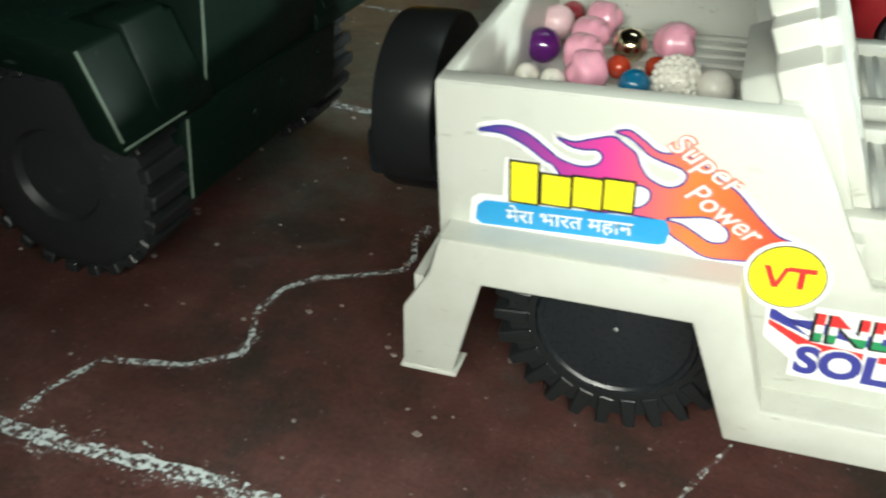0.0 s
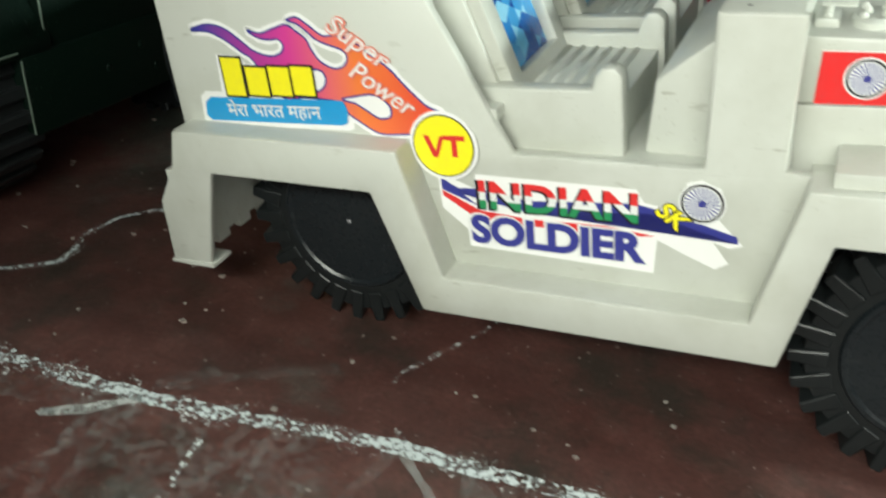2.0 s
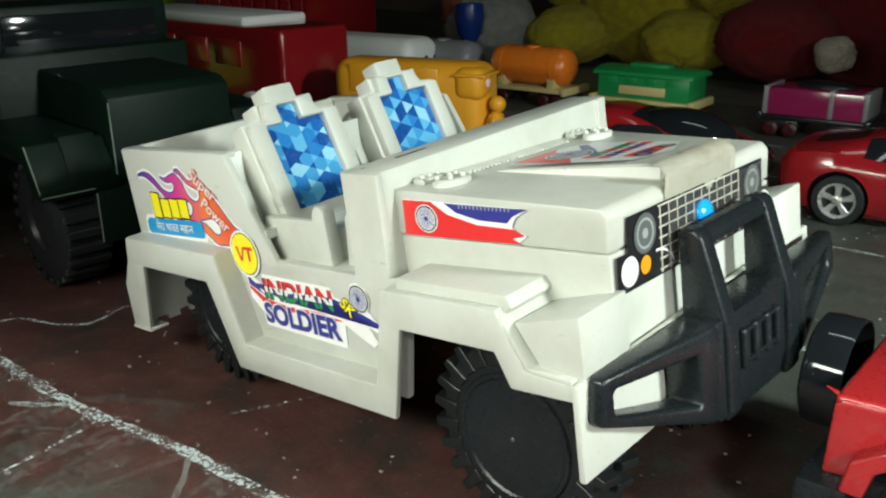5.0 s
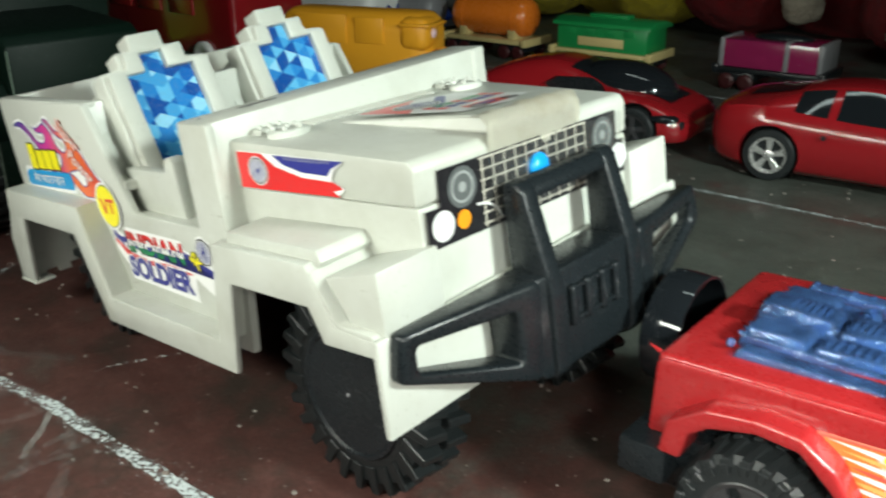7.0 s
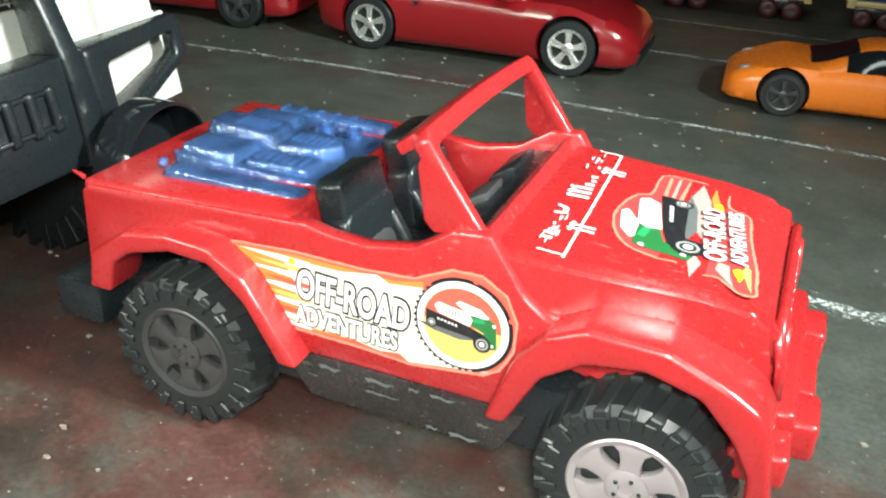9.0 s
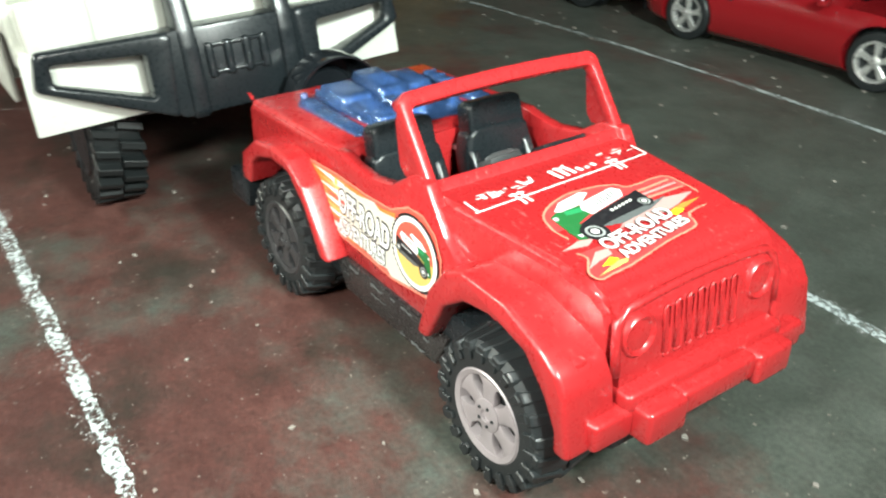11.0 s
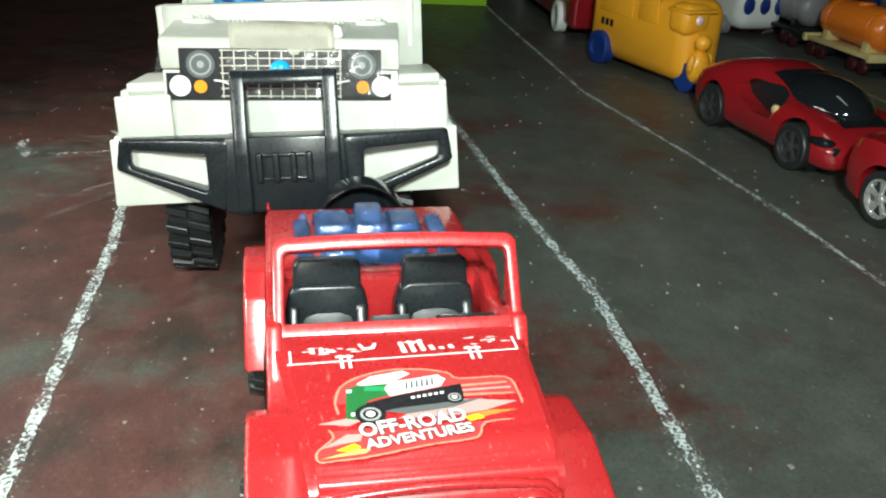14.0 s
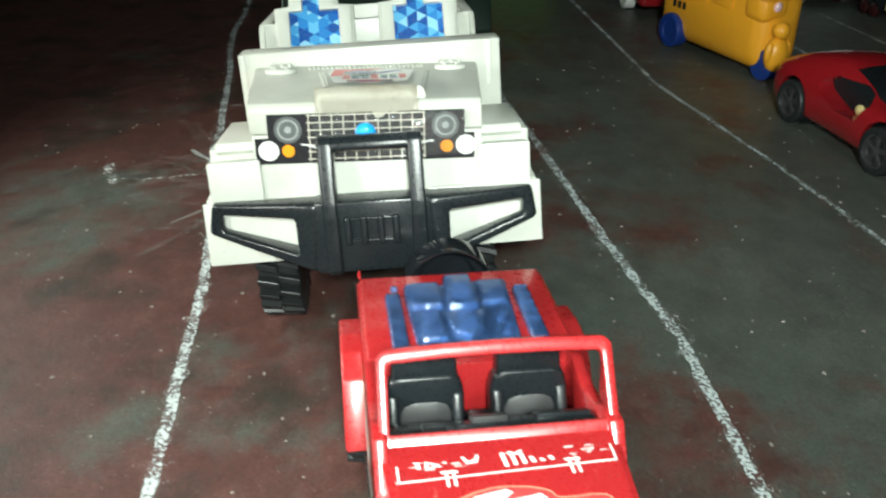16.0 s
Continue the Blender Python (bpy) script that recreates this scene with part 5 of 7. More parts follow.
dash = part("dashboard", bm, BLACK, buggy, "", RB, 40)
for v0, v1, h in ((0.0490, 0.0640, 0.0030), (0.0760, 0.0990, 0.0022)):    # raised boxes on its slope
    bm = bmesh.new()
    prism(bm, [(0.1205, 0.0740), (0.1240, 0.0790 + h), (0.1320, 0.0838 + h), (0.1330, 0.0800)], v0, v1, r=0.0008)
    part("dash_box", bm, SEAT_GREY if h > 0.0025 else BLACK, dash, "", RB, 40)
bm = bmesh.new()
box(bm, (0.0950, RC - 0.006, 0.0480), (0.1400, RC + 0.006, 0.0620), 0.002)
part("console", bm, BLACK, buggy, "", RB, 40)
bm = bmesh.new()
box(bm, (0.0840, RC - 0.010, 0.0510), (0.0855, RC + 0.012, 0.0800), 0.0005)
part("belt_plate", bm, RED, buggy, "", RB, 40)

# clear blue engine block on the deck: thin moulded shells, open below
def shell_block(name, poly, z0, z1, parent, taper=0.0, drop=0.0, r=0.0011):
    """A clear hollow block over a plan, its top drawn in by taper and falling by drop towards the cabin."""
    bm = bmesh.new()
    cx, cy = sum(p[0] for p in poly) / len(poly), sum(p[1] for p in poly) / len(poly)
    far = max(p[0] for p in poly) - min(p[0] for p in poly)
    low_ = [bm.verts.new((x, y, z0)) for x, y in poly]
    top_ = [bm.verts.new((x + (cx - x) * taper, y + (cy - y) * taper, z1 - drop * (x - min(p[0] for p in poly)) / far)) for x, y in poly]
    n = len(poly)
    lid = [bm.faces.new(top_)] + [bm.faces.new((low_[i], low_[(i + 1) % n], top_[(i + 1) % n], top_[i])) for i in range(n)]
    bmesh.ops.recalc_face_normals(bm, faces=lid)
    if lid[0].normal.z < 0:
        bmesh.ops.reverse_faces(bm, faces=bm.faces[:])
    bm.normal_update()
    edges = [e for e in bm.edges if len(e.link_faces) == 2]
    bmesh.ops.bevel(bm, geom=edges, offset=r, segments=3, affect="EDGES", profile=0.5, clamp_overlap=True)
    bmesh.ops.solidify(bm, geom=bm.faces[:], thickness=0.0008)
    return part(name, bm, BLUE_CLEAR, parent, "clear blue plastic engine block" if parent is buggy else "", RB, 35)


eng = shell_block("engine_cover", [(0.0225, 0.0300), (0.0225, 0.0850), (0.0815, 0.0830), (0.0815, 0.0320)], 0.0795, 0.0862, buggy, 0.04, 0.0018)
shell_block("engine_rail", [(0.0240, 0.0205), (0.0240, 0.0292), (0.0815, 0.0300), (0.0815, 0.0205)], 0.0790, 0.0848, eng, 0.10, 0.0, 0.0018)
shell_block("engine_rail", [(0.0265, 0.0860), (0.0265, 0.0945), (0.0790, 0.0960), (0.0790, 0.0865)], 0.0795, 0.0866, eng, 0.10, 0.0, 0.0018)
shell_block("engine_block", [(0.0240, 0.0325), (0.0240, 0.0490), (0.0470, 0.0490), (0.0470, 0.0325)], 0.0850, 0.0888, eng, 0.10)
shell_block("engine_block", [(0.0240, 0.0670), (0.0240, 0.0825), (0.0460, 0.0815), (0.0460, 0.0675)], 0.0850, 0.0884, eng, 0.10)
shell_block("engine_block", [(0.0215, 0.0505), (0.0215, 0.0655), (0.0520, 0.0668), (0.0520, 0.0495)], 0.0850, 0.0918, eng, 0.14, 0.0010)
shell_block("engine_block", [(0.0530, 0.0470), (0.0530, 0.0690), (0.0700, 0.0660), (0.0760, 0.0580), (0.0700, 0.0500)], 0.0845, 0.0890, eng, 0.10)
shell_block("engine_block", [(0.0490, 0.0340), (0.0490, 0.0465), (0.0740, 0.0480), (0.0740, 0.0350)], 0.0848, 0.0876, eng, 0.08)
for i in range(6):                                     # cooling fins on the blocks
    for lo, hi in (((0.0300 + i * 0.0075, 0.0875, 0.0858), (0.0318 + i * 0.0075, 0.0940, 0.0870)), ((0.0330 + i * 0.0026, 0.0535, 0.0906), (0.0342 + i * 0.0026, 0.0630, 0.0918)), ((0.0520 + i * 0.0034, 0.0365, 0.0870), (0.0534 + i * 0.0034, 0.0455, 0.0884)),
                   ((0.0560 + i * 0.0026, 0.0535, 0.0884), (0.0570 + i * 0.0026, 0.0625, 0.0896))):
        bm = bmesh.new()
        box(bm, lo, hi, 0.0004)
        part("fin", bm, BLUE_CLEAR, eng, "", RB, 30)
for u, v, z in [(0.0232, 0.0325 + i * 0.0050, 0.0856) for i in range(11)] + [(0.0560, 0.0720, 0.0872), (0.0640, 0.0760, 0.0868), (0.0520, 0.0500, 0.0884)]:
    bm = bmesh.new()
    sphere(bm, (u, v, z), 0.0009, 10)
    part("stud", bm, BLUE_CLEAR, eng, "", RB, True)
bm = bmesh.new()
sphere(bm, (0.0222, 0.0262, 0.0835), 0.0020, 14, (0.8, 1, 1))
part("stud", bm, BLUE_CLEAR, eng, "", RB, True)
for u, v in ((0.0580, 0.0755), (0.0690, 0.0765)):
    bm = bmesh.new()
    lathe(bm, [(0.0030, 0.0840), (0.0030, 0.0884), (0.0018, 0.0884), (0.0018, 0.0850)], 20, "z", (u, v, 0))
    part("engine_port", bm, BLUE_CLEAR, eng, "", RB, 40)
for v in (0.0475, 0.0680):
    bm = bmesh.new()
    box(bm, (0.0850, v - 0.0036, 0.0705), (0.0890, v + 0.0036, 0.0730), 0.0006)
    part("belt_clip", bm, RIM_PALE, buggy, "grey belt clip", RB, 30)


def buggy_wheel(name, m, rim, parent, label, n=22):
    bm = bmesh.new()
    lathe(bm, [(0.017, -0.0125), (0.0245, -0.0125), (0.0272, -0.0105), (0.0278, -0.004), (0.0278, 0.004), (0.0272, 0.0105), (0.0245, 0.0125), (0.001, 0.0125), (0.001, -0.0080), (0.017, -0.0080)], 44, "y")
    w = part(name, bm, RUBBER, parent, label, m, 30)
    proto = None
    for i in range(n):
        for s in (-1, 1):
            if proto is None:
                bm = bmesh.new()
                prism(bm, [(-0.0025, 0.0256), (0.0025, 0.0256), (0.0019, 0.0292), (-0.0019, 0.0292)], 0.0008, 0.0134, r=0.0005, seg=1)
                for p in bm.verts:
                    p.co.x += abs(p.co.y) * 0.22
                    if p.co.y > 0.008:
                        p.co.z -= 0.0022
                lug = part("tread_lug", bm, RUBBER, w, "", m, 30)
                proto = lug.data
            else:
                lug = put("tread_lug", proto, w, "", m)
            q = m @ pose(0, 0, 0, 0, 360 * (i + (0.5 if s > 0 else 0)) / n, 0) @ (Matrix() if s > 0 else pose(0, 0, 0, 0, 0, 180))
            lug.matrix_basis = m.inverted() @ q
    bm = bmesh.new()
    lathe(bm, [(0.0178, -0.0085), (0.0178, -0.0122), (0.0168, -0.0130), (0.0150, -0.0122), (0.0140, -0.0085)], 40, "y")
    part("rim", bm, rim, w, "", m, 40)
    ribs = None
    for i in range(n):                                 # short ribs round the sidewall
        if ribs is None:
            bm = bmesh.new()
            prism(bm, [(-0.0013, 0.0205), (0.0013, 0.0205), (0.0019, 0.0250), (-0.0019, 0.0250)], -0.0137, -0.0115, r=0.0004, seg=1)
            rib = part("sidewall_rib", bm, RUBBER, w, "", m, 30)
            ribs = rib.data
        else:
            rib = put("sidewall_rib", ribs, w, "", m)
        rib.matrix_basis = pose(0, 0, 0, 0, 360 * (i + 0.5) / n, 0)
    for i in range(6):
        a = math.pi * 2 * i / 6
        bm = bmesh.new()
        prism(bm, [(-0.0034, 0.0035), (0.0034, 0.0035), (0.0029, 0.0085), (0.0036, 0.0118), (0.0062, 0.0140), (0.0062, 0.0150), (-0.0062, 0.0150), (-0.0062, 0.0140), (-0.0036, 0.0118), (-0.0029, 0.0085)], -0.0118, -0.0088, r=0.0006)
        part("spoke", bm, rim, w, "", m @ pose(0, 0, 0, 0, math.degrees(a), 0), 30)
    bm = bmesh.new()
    lathe(bm, [(0.0001, -0.0086), (0.0062, -0.0086), (0.0062, -0.0122), (0.0050, -0.0128), (0.0024, -0.0128), (0.0020, -0.0118), (0.0001, -0.0118)], 24, "y")
    part("hub", bm, rim, w, "", m, 40)
    for i in range(5):
        a = math.pi * 2 * i / 5
        bm = bmesh.new()
        sphere(bm, (0.0038 * math.cos(a), -0.0128, 0.0038 * math.sin(a)), 0.0007, 8)
        part("wheel_nut", bm, BLACK, w, "", m, True)
    return w


for u, vv, turn, rim in ((0.0460, 0.0110, 0, RIM_GREY), (0.1965, 0.0110, 0, RIM_PALE), (0.0460, 2 * RC - 0.0110, 180, RIM_GREY), (0.1965, 2 * RC - 0.0110, 180, RIM_PALE)):
    buggy_wheel("wheel", RB @ pose(u, vv, 0.0288, 0, 0, turn), rim, buggy, "knobbly black tyre on a spoked grey rim")
bm = bmesh.new()                                       # the spare is a hollow moulded shell, open towards the cabin
lathe(bm, [(0.0005, -0.0085), (0.0150, -0.0085), (0.0170, -0.0125), (0.0245, -0.0125), (0.0272, -0.0105), (0.0278, -0.0040), (0.0278, 0.0105), (0.0275, 0.0125), (0.0264, 0.0125), (0.0262, 0.0100), (0.0262, -0.0090), (0.0240, -0.0112), (0.0180, -0.0112), (0.0160, -0.0070), (0.0005, -0.0070)], 48, "y")
part("spare_wheel", bm, DARK_GLASS, buggy, "smooth black spare wheel on the tailgate", RB @ pose(-0.0115, 0.0590, 0.0655, 0, 0, -90) @ Matrix.Diagonal((0.90, 0.70, 0.90, 1)), 30)

rnd = random.Random(41)
for i in range(10):                                    # shiny worn flakes along the black sill
    x, z = rnd.uniform(86, 150), rnd.choice((36.0, 35.2, 30.5, 24.0))
    L, h = rnd.uniform(3, 11), rnd.uniform(0.4, 1.6)
    patch("scuff", mm((x, z), (x + L * 0.3, z + h * 0.3), (x + L * 0.6, z - h * 0.2), (x + L, z + 0.1), (x + L * 0.7, z - h), (x + L * 0.35, z - h * 0.5), (x + L * 0.1, z - h * 0.9)), INK["lamp"], buggy, 1 + i * 0.02, "", RB @ pose(0, 0.0059, 0, 90, 0, 0))
bm = bmesh.new()
prism(bm, [(-0.0018, 0.0822), (0.0030, 0.0796), (0.0030, 0.0812)], 0.0085, 0.0100, r=0.0003)
part("mould_burr", bm, RED, buggy, "", RB, 30)

# its stickers
rside = RB @ pose(-0.002, 0.0072, -0.004, 90, 0, 0)
deco_shape = mm((64.5, 75.8), (87.3, 77.4), (110.7, 77.2), (128, 78.4), (134, 81.4), (140, 84.2), (149, 84.4), (156.5, 80.0), (160.2, 72), (159.8, 62), (156, 54.6), (151, 51.6), (127, 48.2), (110.8, 49.2), (91.5, 49.4), (80.5, 49.6), (70.0, 60.0))
deco = patch("side_sticker", deco_shape, INK["fade"], buggy, 1, "orange and white sticker with white lettering", rside)
bm = bmesh.new()
ribbon(bm, deco_shape + deco_shape[:1], 0.0008, 0.0, 0.3, 8, 0.0015)
part("sticker_edge", bm, INK["pink"], deco, "", rside @ Matrix.Translation((0, 0, 0.00018)))
patch("streak", mm((66.5, 74.8), (88, 76.2), (122, 76.0), (131, 78), (131, 52), (92, 50.4), (81.5, 50.6), (71.6, 60.2)), INK["orange"], deco, 1.6, "", rside)
patch("streak", mm((83, 74.4), (104, 74.6), (116, 76.6), (120, 74.6), (131, 76.0), (132, 58), (136, 53.6), (154, 53.0), (127, 48.9), (124, 51.0), (117, 50.0), (108, 51.4), (92, 51.4), (88.5, 57), (87.5, 66)), INK["cream"], deco, 2, "", rside)
for i, (x, y, wd, ink) in enumerate(((67.5, 74.2, 1.5, "white"), (72.0, 71.6, 1.0, "sand"), (70.0, 69.2, 1.3, "white"), (75.5, 66.6, 1.0, "fade"), (72.0, 64.4, 1.5, "white"), (77.0, 61.6, 1.2, "sand"), (73.5, 59.4, 1.2, "white"), (79.0, 56.4, 1.1, "fade"), (78.0, 54.0, 1.6, "white"), (83.0, 51.6, 0.9, "white"))):
    patch("streak", mm((x, y + 0.4), (82, y + 0.2 + wd * 0.5), (93, y - 0.4 + wd * 0.7), (93, y - 0.6 - wd * 0.7), (82, y - 0.2 - wd * 0.5)), INK[ink], deco, 2.3 + i * 0.02, "", rside)
bm = bmesh.new()
disc(bm, 0.0866, 0.0738, 0.0012, 0, 14)
part("streak", bm, INK["yellow"], deco, "", rside @ Matrix.Translation((0, 0, 0.00012 * 3)))
for body, x, y, wd, size, turn in (("OFF-ROAD", 107.6, 65.3, 38.5, 0.0142, -3.2), ("ADVENTURES", 105.2, 55.0, 36.0, 0.0092, -0.5)):
    for b, ink, k in ((0.085, "black", 3.4), (0.030, "white", 4.2)):
        lettering(body, size, INK[ink], deco, rside @ pose(x / 1000, y / 1000, 0.00012 * k, 0, 0, turn), bold=b, width=wd / 1000 + (b - 0.022) * size * 1.6)


def printed_car(parent, x, y, w, k, base, flip=1):
    """Small printed picture of a green and white off-roader, in plain shapes."""
    def s(*p):
        return [(x + a * w * flip, y + b * w) for a, b in p][::flip]
    shapes = [(s((-0.29, -0.15), (0.38, -0.10), (0.66, -0.07), (0.38, -0.17), (0.0, -0.22)), "lamp"),
              (s((-0.363, -0.068), (-0.122, 0.01), (0.371, 0.107), (0.498, 0.134), (0.493, -0.02), (0.38, -0.10), (-0.10, -0.146), (-0.31, -0.198)), "black"),
              (s((-0.473, 0.151), (-0.337, 0.20), (-0.124, 0.18), (-0.12, 0.041), (-0.315, -0.029), (-0.376, -0.19), (-0.427, -0.256), (-0.505, -0.227)), "leaf"),
              (s((-0.383, 0.205), (-0.254, 0.302), (0.03, 0.356), (0.088, 0.312), (-0.10, 0.193), (-0.339, 0.178)), "white"),
              (s((-0.156, 0.12), (-0.098, 0.207), (0.327, 0.273), (0.38, 0.21), (0.322, 0.112), (-0.122, 0.017)), "white"),
              (s((-0.33, 0.11), (-0.31, 0.17), (-0.15, 0.15), (-0.16, 0.09)), "green")]
    shapes += [(s((0.02 + i * 0.045, 0.10 + i * 0.007), (0.038 + i * 0.045, 0.103 + i * 0.007), (0.05 + i * 0.045, 0.20 + i * 0.008), (0.035 + i * 0.045, 0.197 + i * 0.008)), "black") for i in range(6)]
    shapes += [(s((0.05 + i * 0.05, -0.035 + i * 0.008), (0.08 + i * 0.05, -0.03 + i * 0.008), (0.08 + i * 0.05, 0.0 + i * 0.008), (0.05 + i * 0.05, -0.005 + i * 0.008)), "white") for i in range(6)]
    shapes += [(s((-0.47, 0.09), (-0.43, 0.09), (-0.43, 0.13), (-0.47, 0.13)), "white"), (s((-0.46, -0.21), (-0.41, -0.21), (-0.41, -0.17), (-0.46, -0.17)), "white")]
    for kk, (poly, ink) in enumerate(shapes):
        patch("printed_car", poly, INK[ink], parent, k + kk * 0.06, "", base)
    for cx, cy, r0 in ((-0.305, -0.20, 0.125), (0.41, -0.05, 0.08)):
        for r, ink, kk in ((r0, "black", 1.5), (r0 * 0.68, "ring", 1.7), (r0 * 0.5, "black", 1.9), (r0 * 0.30, "white", 2.1)):
            bm = bmesh.new()
            disc(bm, x + cx * w * flip, y + cy * w, r * w, 0, 20)
            part("printed_car", bm, INK[ink], parent, "", base @ Matrix.Translation((0, 0, 0.00012 * (k + kk))))


patch("roundel_tread", [(0.1439 + r * math.cos(a), 0.0670 + r * math.sin(a)) for i in range(44) for r, a in ((0.0149, (i - 0.25) * math.pi / 22), (0.0156, (i - 0.15) * math.pi / 22), (0.0156, (i + 0.15) * math.pi / 22), (0.0149, (i + 0.25) * math.pi / 22))], INK["black"], deco, 4.6, "", rside)
for r, ink, k in ((0.0144, "white", 5), (0.0123, "sand", 6)):
    bm = bmesh.new()
    disc(bm, 0.1439, 0.0670, r, 0, 44)
    part("roundel", bm, INK[ink], deco, "", rside @ Matrix.Translation((0, 0, 0.00012 * k)))
patch("roundel_sky", [(0.1439 + 0.0121 * math.cos(a), 0.0672 + 0.0121 * math.sin(a)) for a in [i * math.pi / 14 for i in range(15)]], INK["fade"], deco, 6.6, "", rside)
printed_car(deco, 0.1436, 0.0672, 0.0225, 7.4, rside, -1)

rtop = RB @ pose(0.1950, RC, 0.0860, 0, 3.6, 0) @ pose(0, 0, 0, 0, 0, 90)   # x to its left, y to its rear
hood_shape_2d = rounded(mm((-35.2, -5.0), (-27.4, -1.9), (-27.6, 4.9), (-25.7, 12.4), (-20.4, 17.7), (-9.1, 21.6), (3.0, 21.4), (12.7, 18.5), (16.4, 14.6), (33.0, 14.2), (35.5, 6.5), (35.1, -2.9), (32.3, -8.0), (20.7, -9.7), (17.5, -15.6), (13.4, -17.4), (0.5, -18.6), (-19.7, -22.3), (-28.5, -22.9), (-34.4, -23.2), (-35.0, -19.2), (-32.3, -15.7), (-29.4, -12.0), (-31.2, -7.7)), 3)
hst = patch("hood_sticker", hood_shape_2d, INK["clear"], buggy, 1, "clear sticker with a printed green off-roader and lettering", rtop)
bm = bmesh.new()
ribbon(bm, hood_shape_2d + hood_shape_2d[:1], 0.0008, 0.0, 0.3, 3, 0.001)
part("sticker_edge", bm, INK["pink"], hst, "", rtop @ Matrix.Translation((0, 0, 0.00018)))
for i, (poly, ink) in enumerate(((((8, 4), (20, 2.6), (34, 0.4), (22, -3.6), (14, -5.0), (-8, -5)), "ghost"), (((14, 11.0), (33, 11.6), (33, 10.6), (14, 9.6)), "pink"), (((15, 8.4), (33.6, 8.6), (33.6, 7.6), (15, 7.2)), "ghost"), (((15, 6.0), (34, 5.2), (34, 4.4), (15, 4.6)), "pink"),
                                (((14, -5.6), (24, -3.6), (33, -4.0), (20, -7.0)), "orange"), (((14, -6.6), (19, -5.2), (21, -7.4), (16, -8.6)), "yellow"), (((-34, -5.4), (-25, -3.4), (-19, -4.6), (-24, -7.2)), "ghost"), (((-33.6, -17.4), (-25, -11.2), (-20, -11.6), (-21, -14.8), (-27, -15.6)), "ghost"),
                                (((-34, -22.0), (-22, -18.4), (-18, -19.0), (-20, -20.6)), "sand"), (((-29, -18.4), (-23, -15.8), (-21, -17.8), (-25, -19.4)), "yellow"))):
    patch("streak", mm(*poly), INK[ink], hst, 2 + i * 0.05, "", rtop)
printed_car(hst, -0.0040, 0.0060, 0.0410, 3, rtop)
for body, x, y, wd, size in (("OFF-ROAD", -3.2, -8.4, 36.0, 0.0088), ("ADVENTURES", -2.0, -15.0, 36.0, 0.0064)):
    for b, ink, k in ((0.055, "lamp", 7.5), (0.022, "white", 8)):
        lettering(body, size, INK[ink], hst, rtop @ pose(x / 1000, y / 1000, 0.00012 * k, 0, 0, 8.4), bold=b, width=wd / 1000)
cowl = RB @ pose(0.1590, RC, 0.0883, 0, 3.7, 0) @ pose(0, 0, 0, 0, 0, 90) @ pose(0, -0.0017, 0, 0, 0, 1.8)
cst = patch("cowl_print", mm((-43, -5.4), (-43, -4.6), (42, -4.6), (42, -5.4)), INK["white"], buggy, 1, "worn white printed hinges and vent lines", cowl)
for x in (-22.5, 25):                                  # two hinges, each drawn as a pair of posts with a rung
    for d in (-1.9, 0.9):
        patch("printed_hinge", mm((x + d, -9.5), (x + d + 1.3, -9.5), (x + d + 1.1, -1.4), (x + d + 0.2, -1.4)), INK["white"], cst, 2, "", cowl)
    patch("printed_hinge", mm((x - 3.2, -3.0), (x + 3.2, -3.2), (x + 3.2, -2.0), (x - 3.2, -1.8)), INK["white"], cst, 2.2, "", cowl)
for i, (y0, y1) in enumerate(((-2.8, 4.6), (-2.6, 4.4), (-2.4, 3.6), (-2.2, 1.2), (-2.0, -0.2), (-1.8, 0.6))):    # worn vent bars in the middle
    x = -2.2 + i * 3.6
    patch("printed_bar", mm((x + 1.0, y0), (x + 2.8, y0 + 0.2), (x + 2.0, y1), (x + 0.2, y1 - 0.3)), INK["white"], cst, 2, "", cowl)
patch("printed_bar", mm((-1.6, 4.0), (0.2, 3.6), (2.0, 5.0), (4.0, 3.8), (6.4, 5.2), (7.4, 4.6), (4.2, 2.6), (1.6, 3.4)), INK["white"], cst, 2.3, "", cowl)
patch("printed_bar", mm((-17.0, 4.6), (-15.6, 4.6), (-14.6, 2.2), (-12.0, 2.6), (-11.0, 4.8), (-9.8, 4.6), (-11.0, 1.0), (-15.4, 0.6)), INK["white"], cst, 2.3, "", cowl)
for x in (-34.5, -31.2):
    patch("printed_bar", mm((x, 0.6), (x + 1.8, 0.6), (x + 1.5, 4.0), (x + 0.2, 4.0)), INK["white"], cst, 2.3, "", cowl)
rnd = random.Random(12)
for i in range(17):                                    # flakes of worn print along the upper edge
    x, y = rnd.choice((rnd.uniform(-38, -18), rnd.uniform(20, 38))), rnd.uniform(-0.5, 3.6)
    patch("printed_fleck", mm((x, y), (x + rnd.uniform(1, 5), y + rnd.uniform(-0.3, 0.3)), (x + rnd.uniform(1, 4), y + rnd.uniform(0.4, 0.9)), (x - 0.5, y + 0.5)), INK["white"], cst, 2.4 + i * 0.01, "", cowl)
for x in (-42, 41.4):
    patch("printed_bar", mm((x, -5), (x + 0.8, -5), (x + 0.8, 3), (x, 3)), INK["white"], cst, 2, "", cowl)

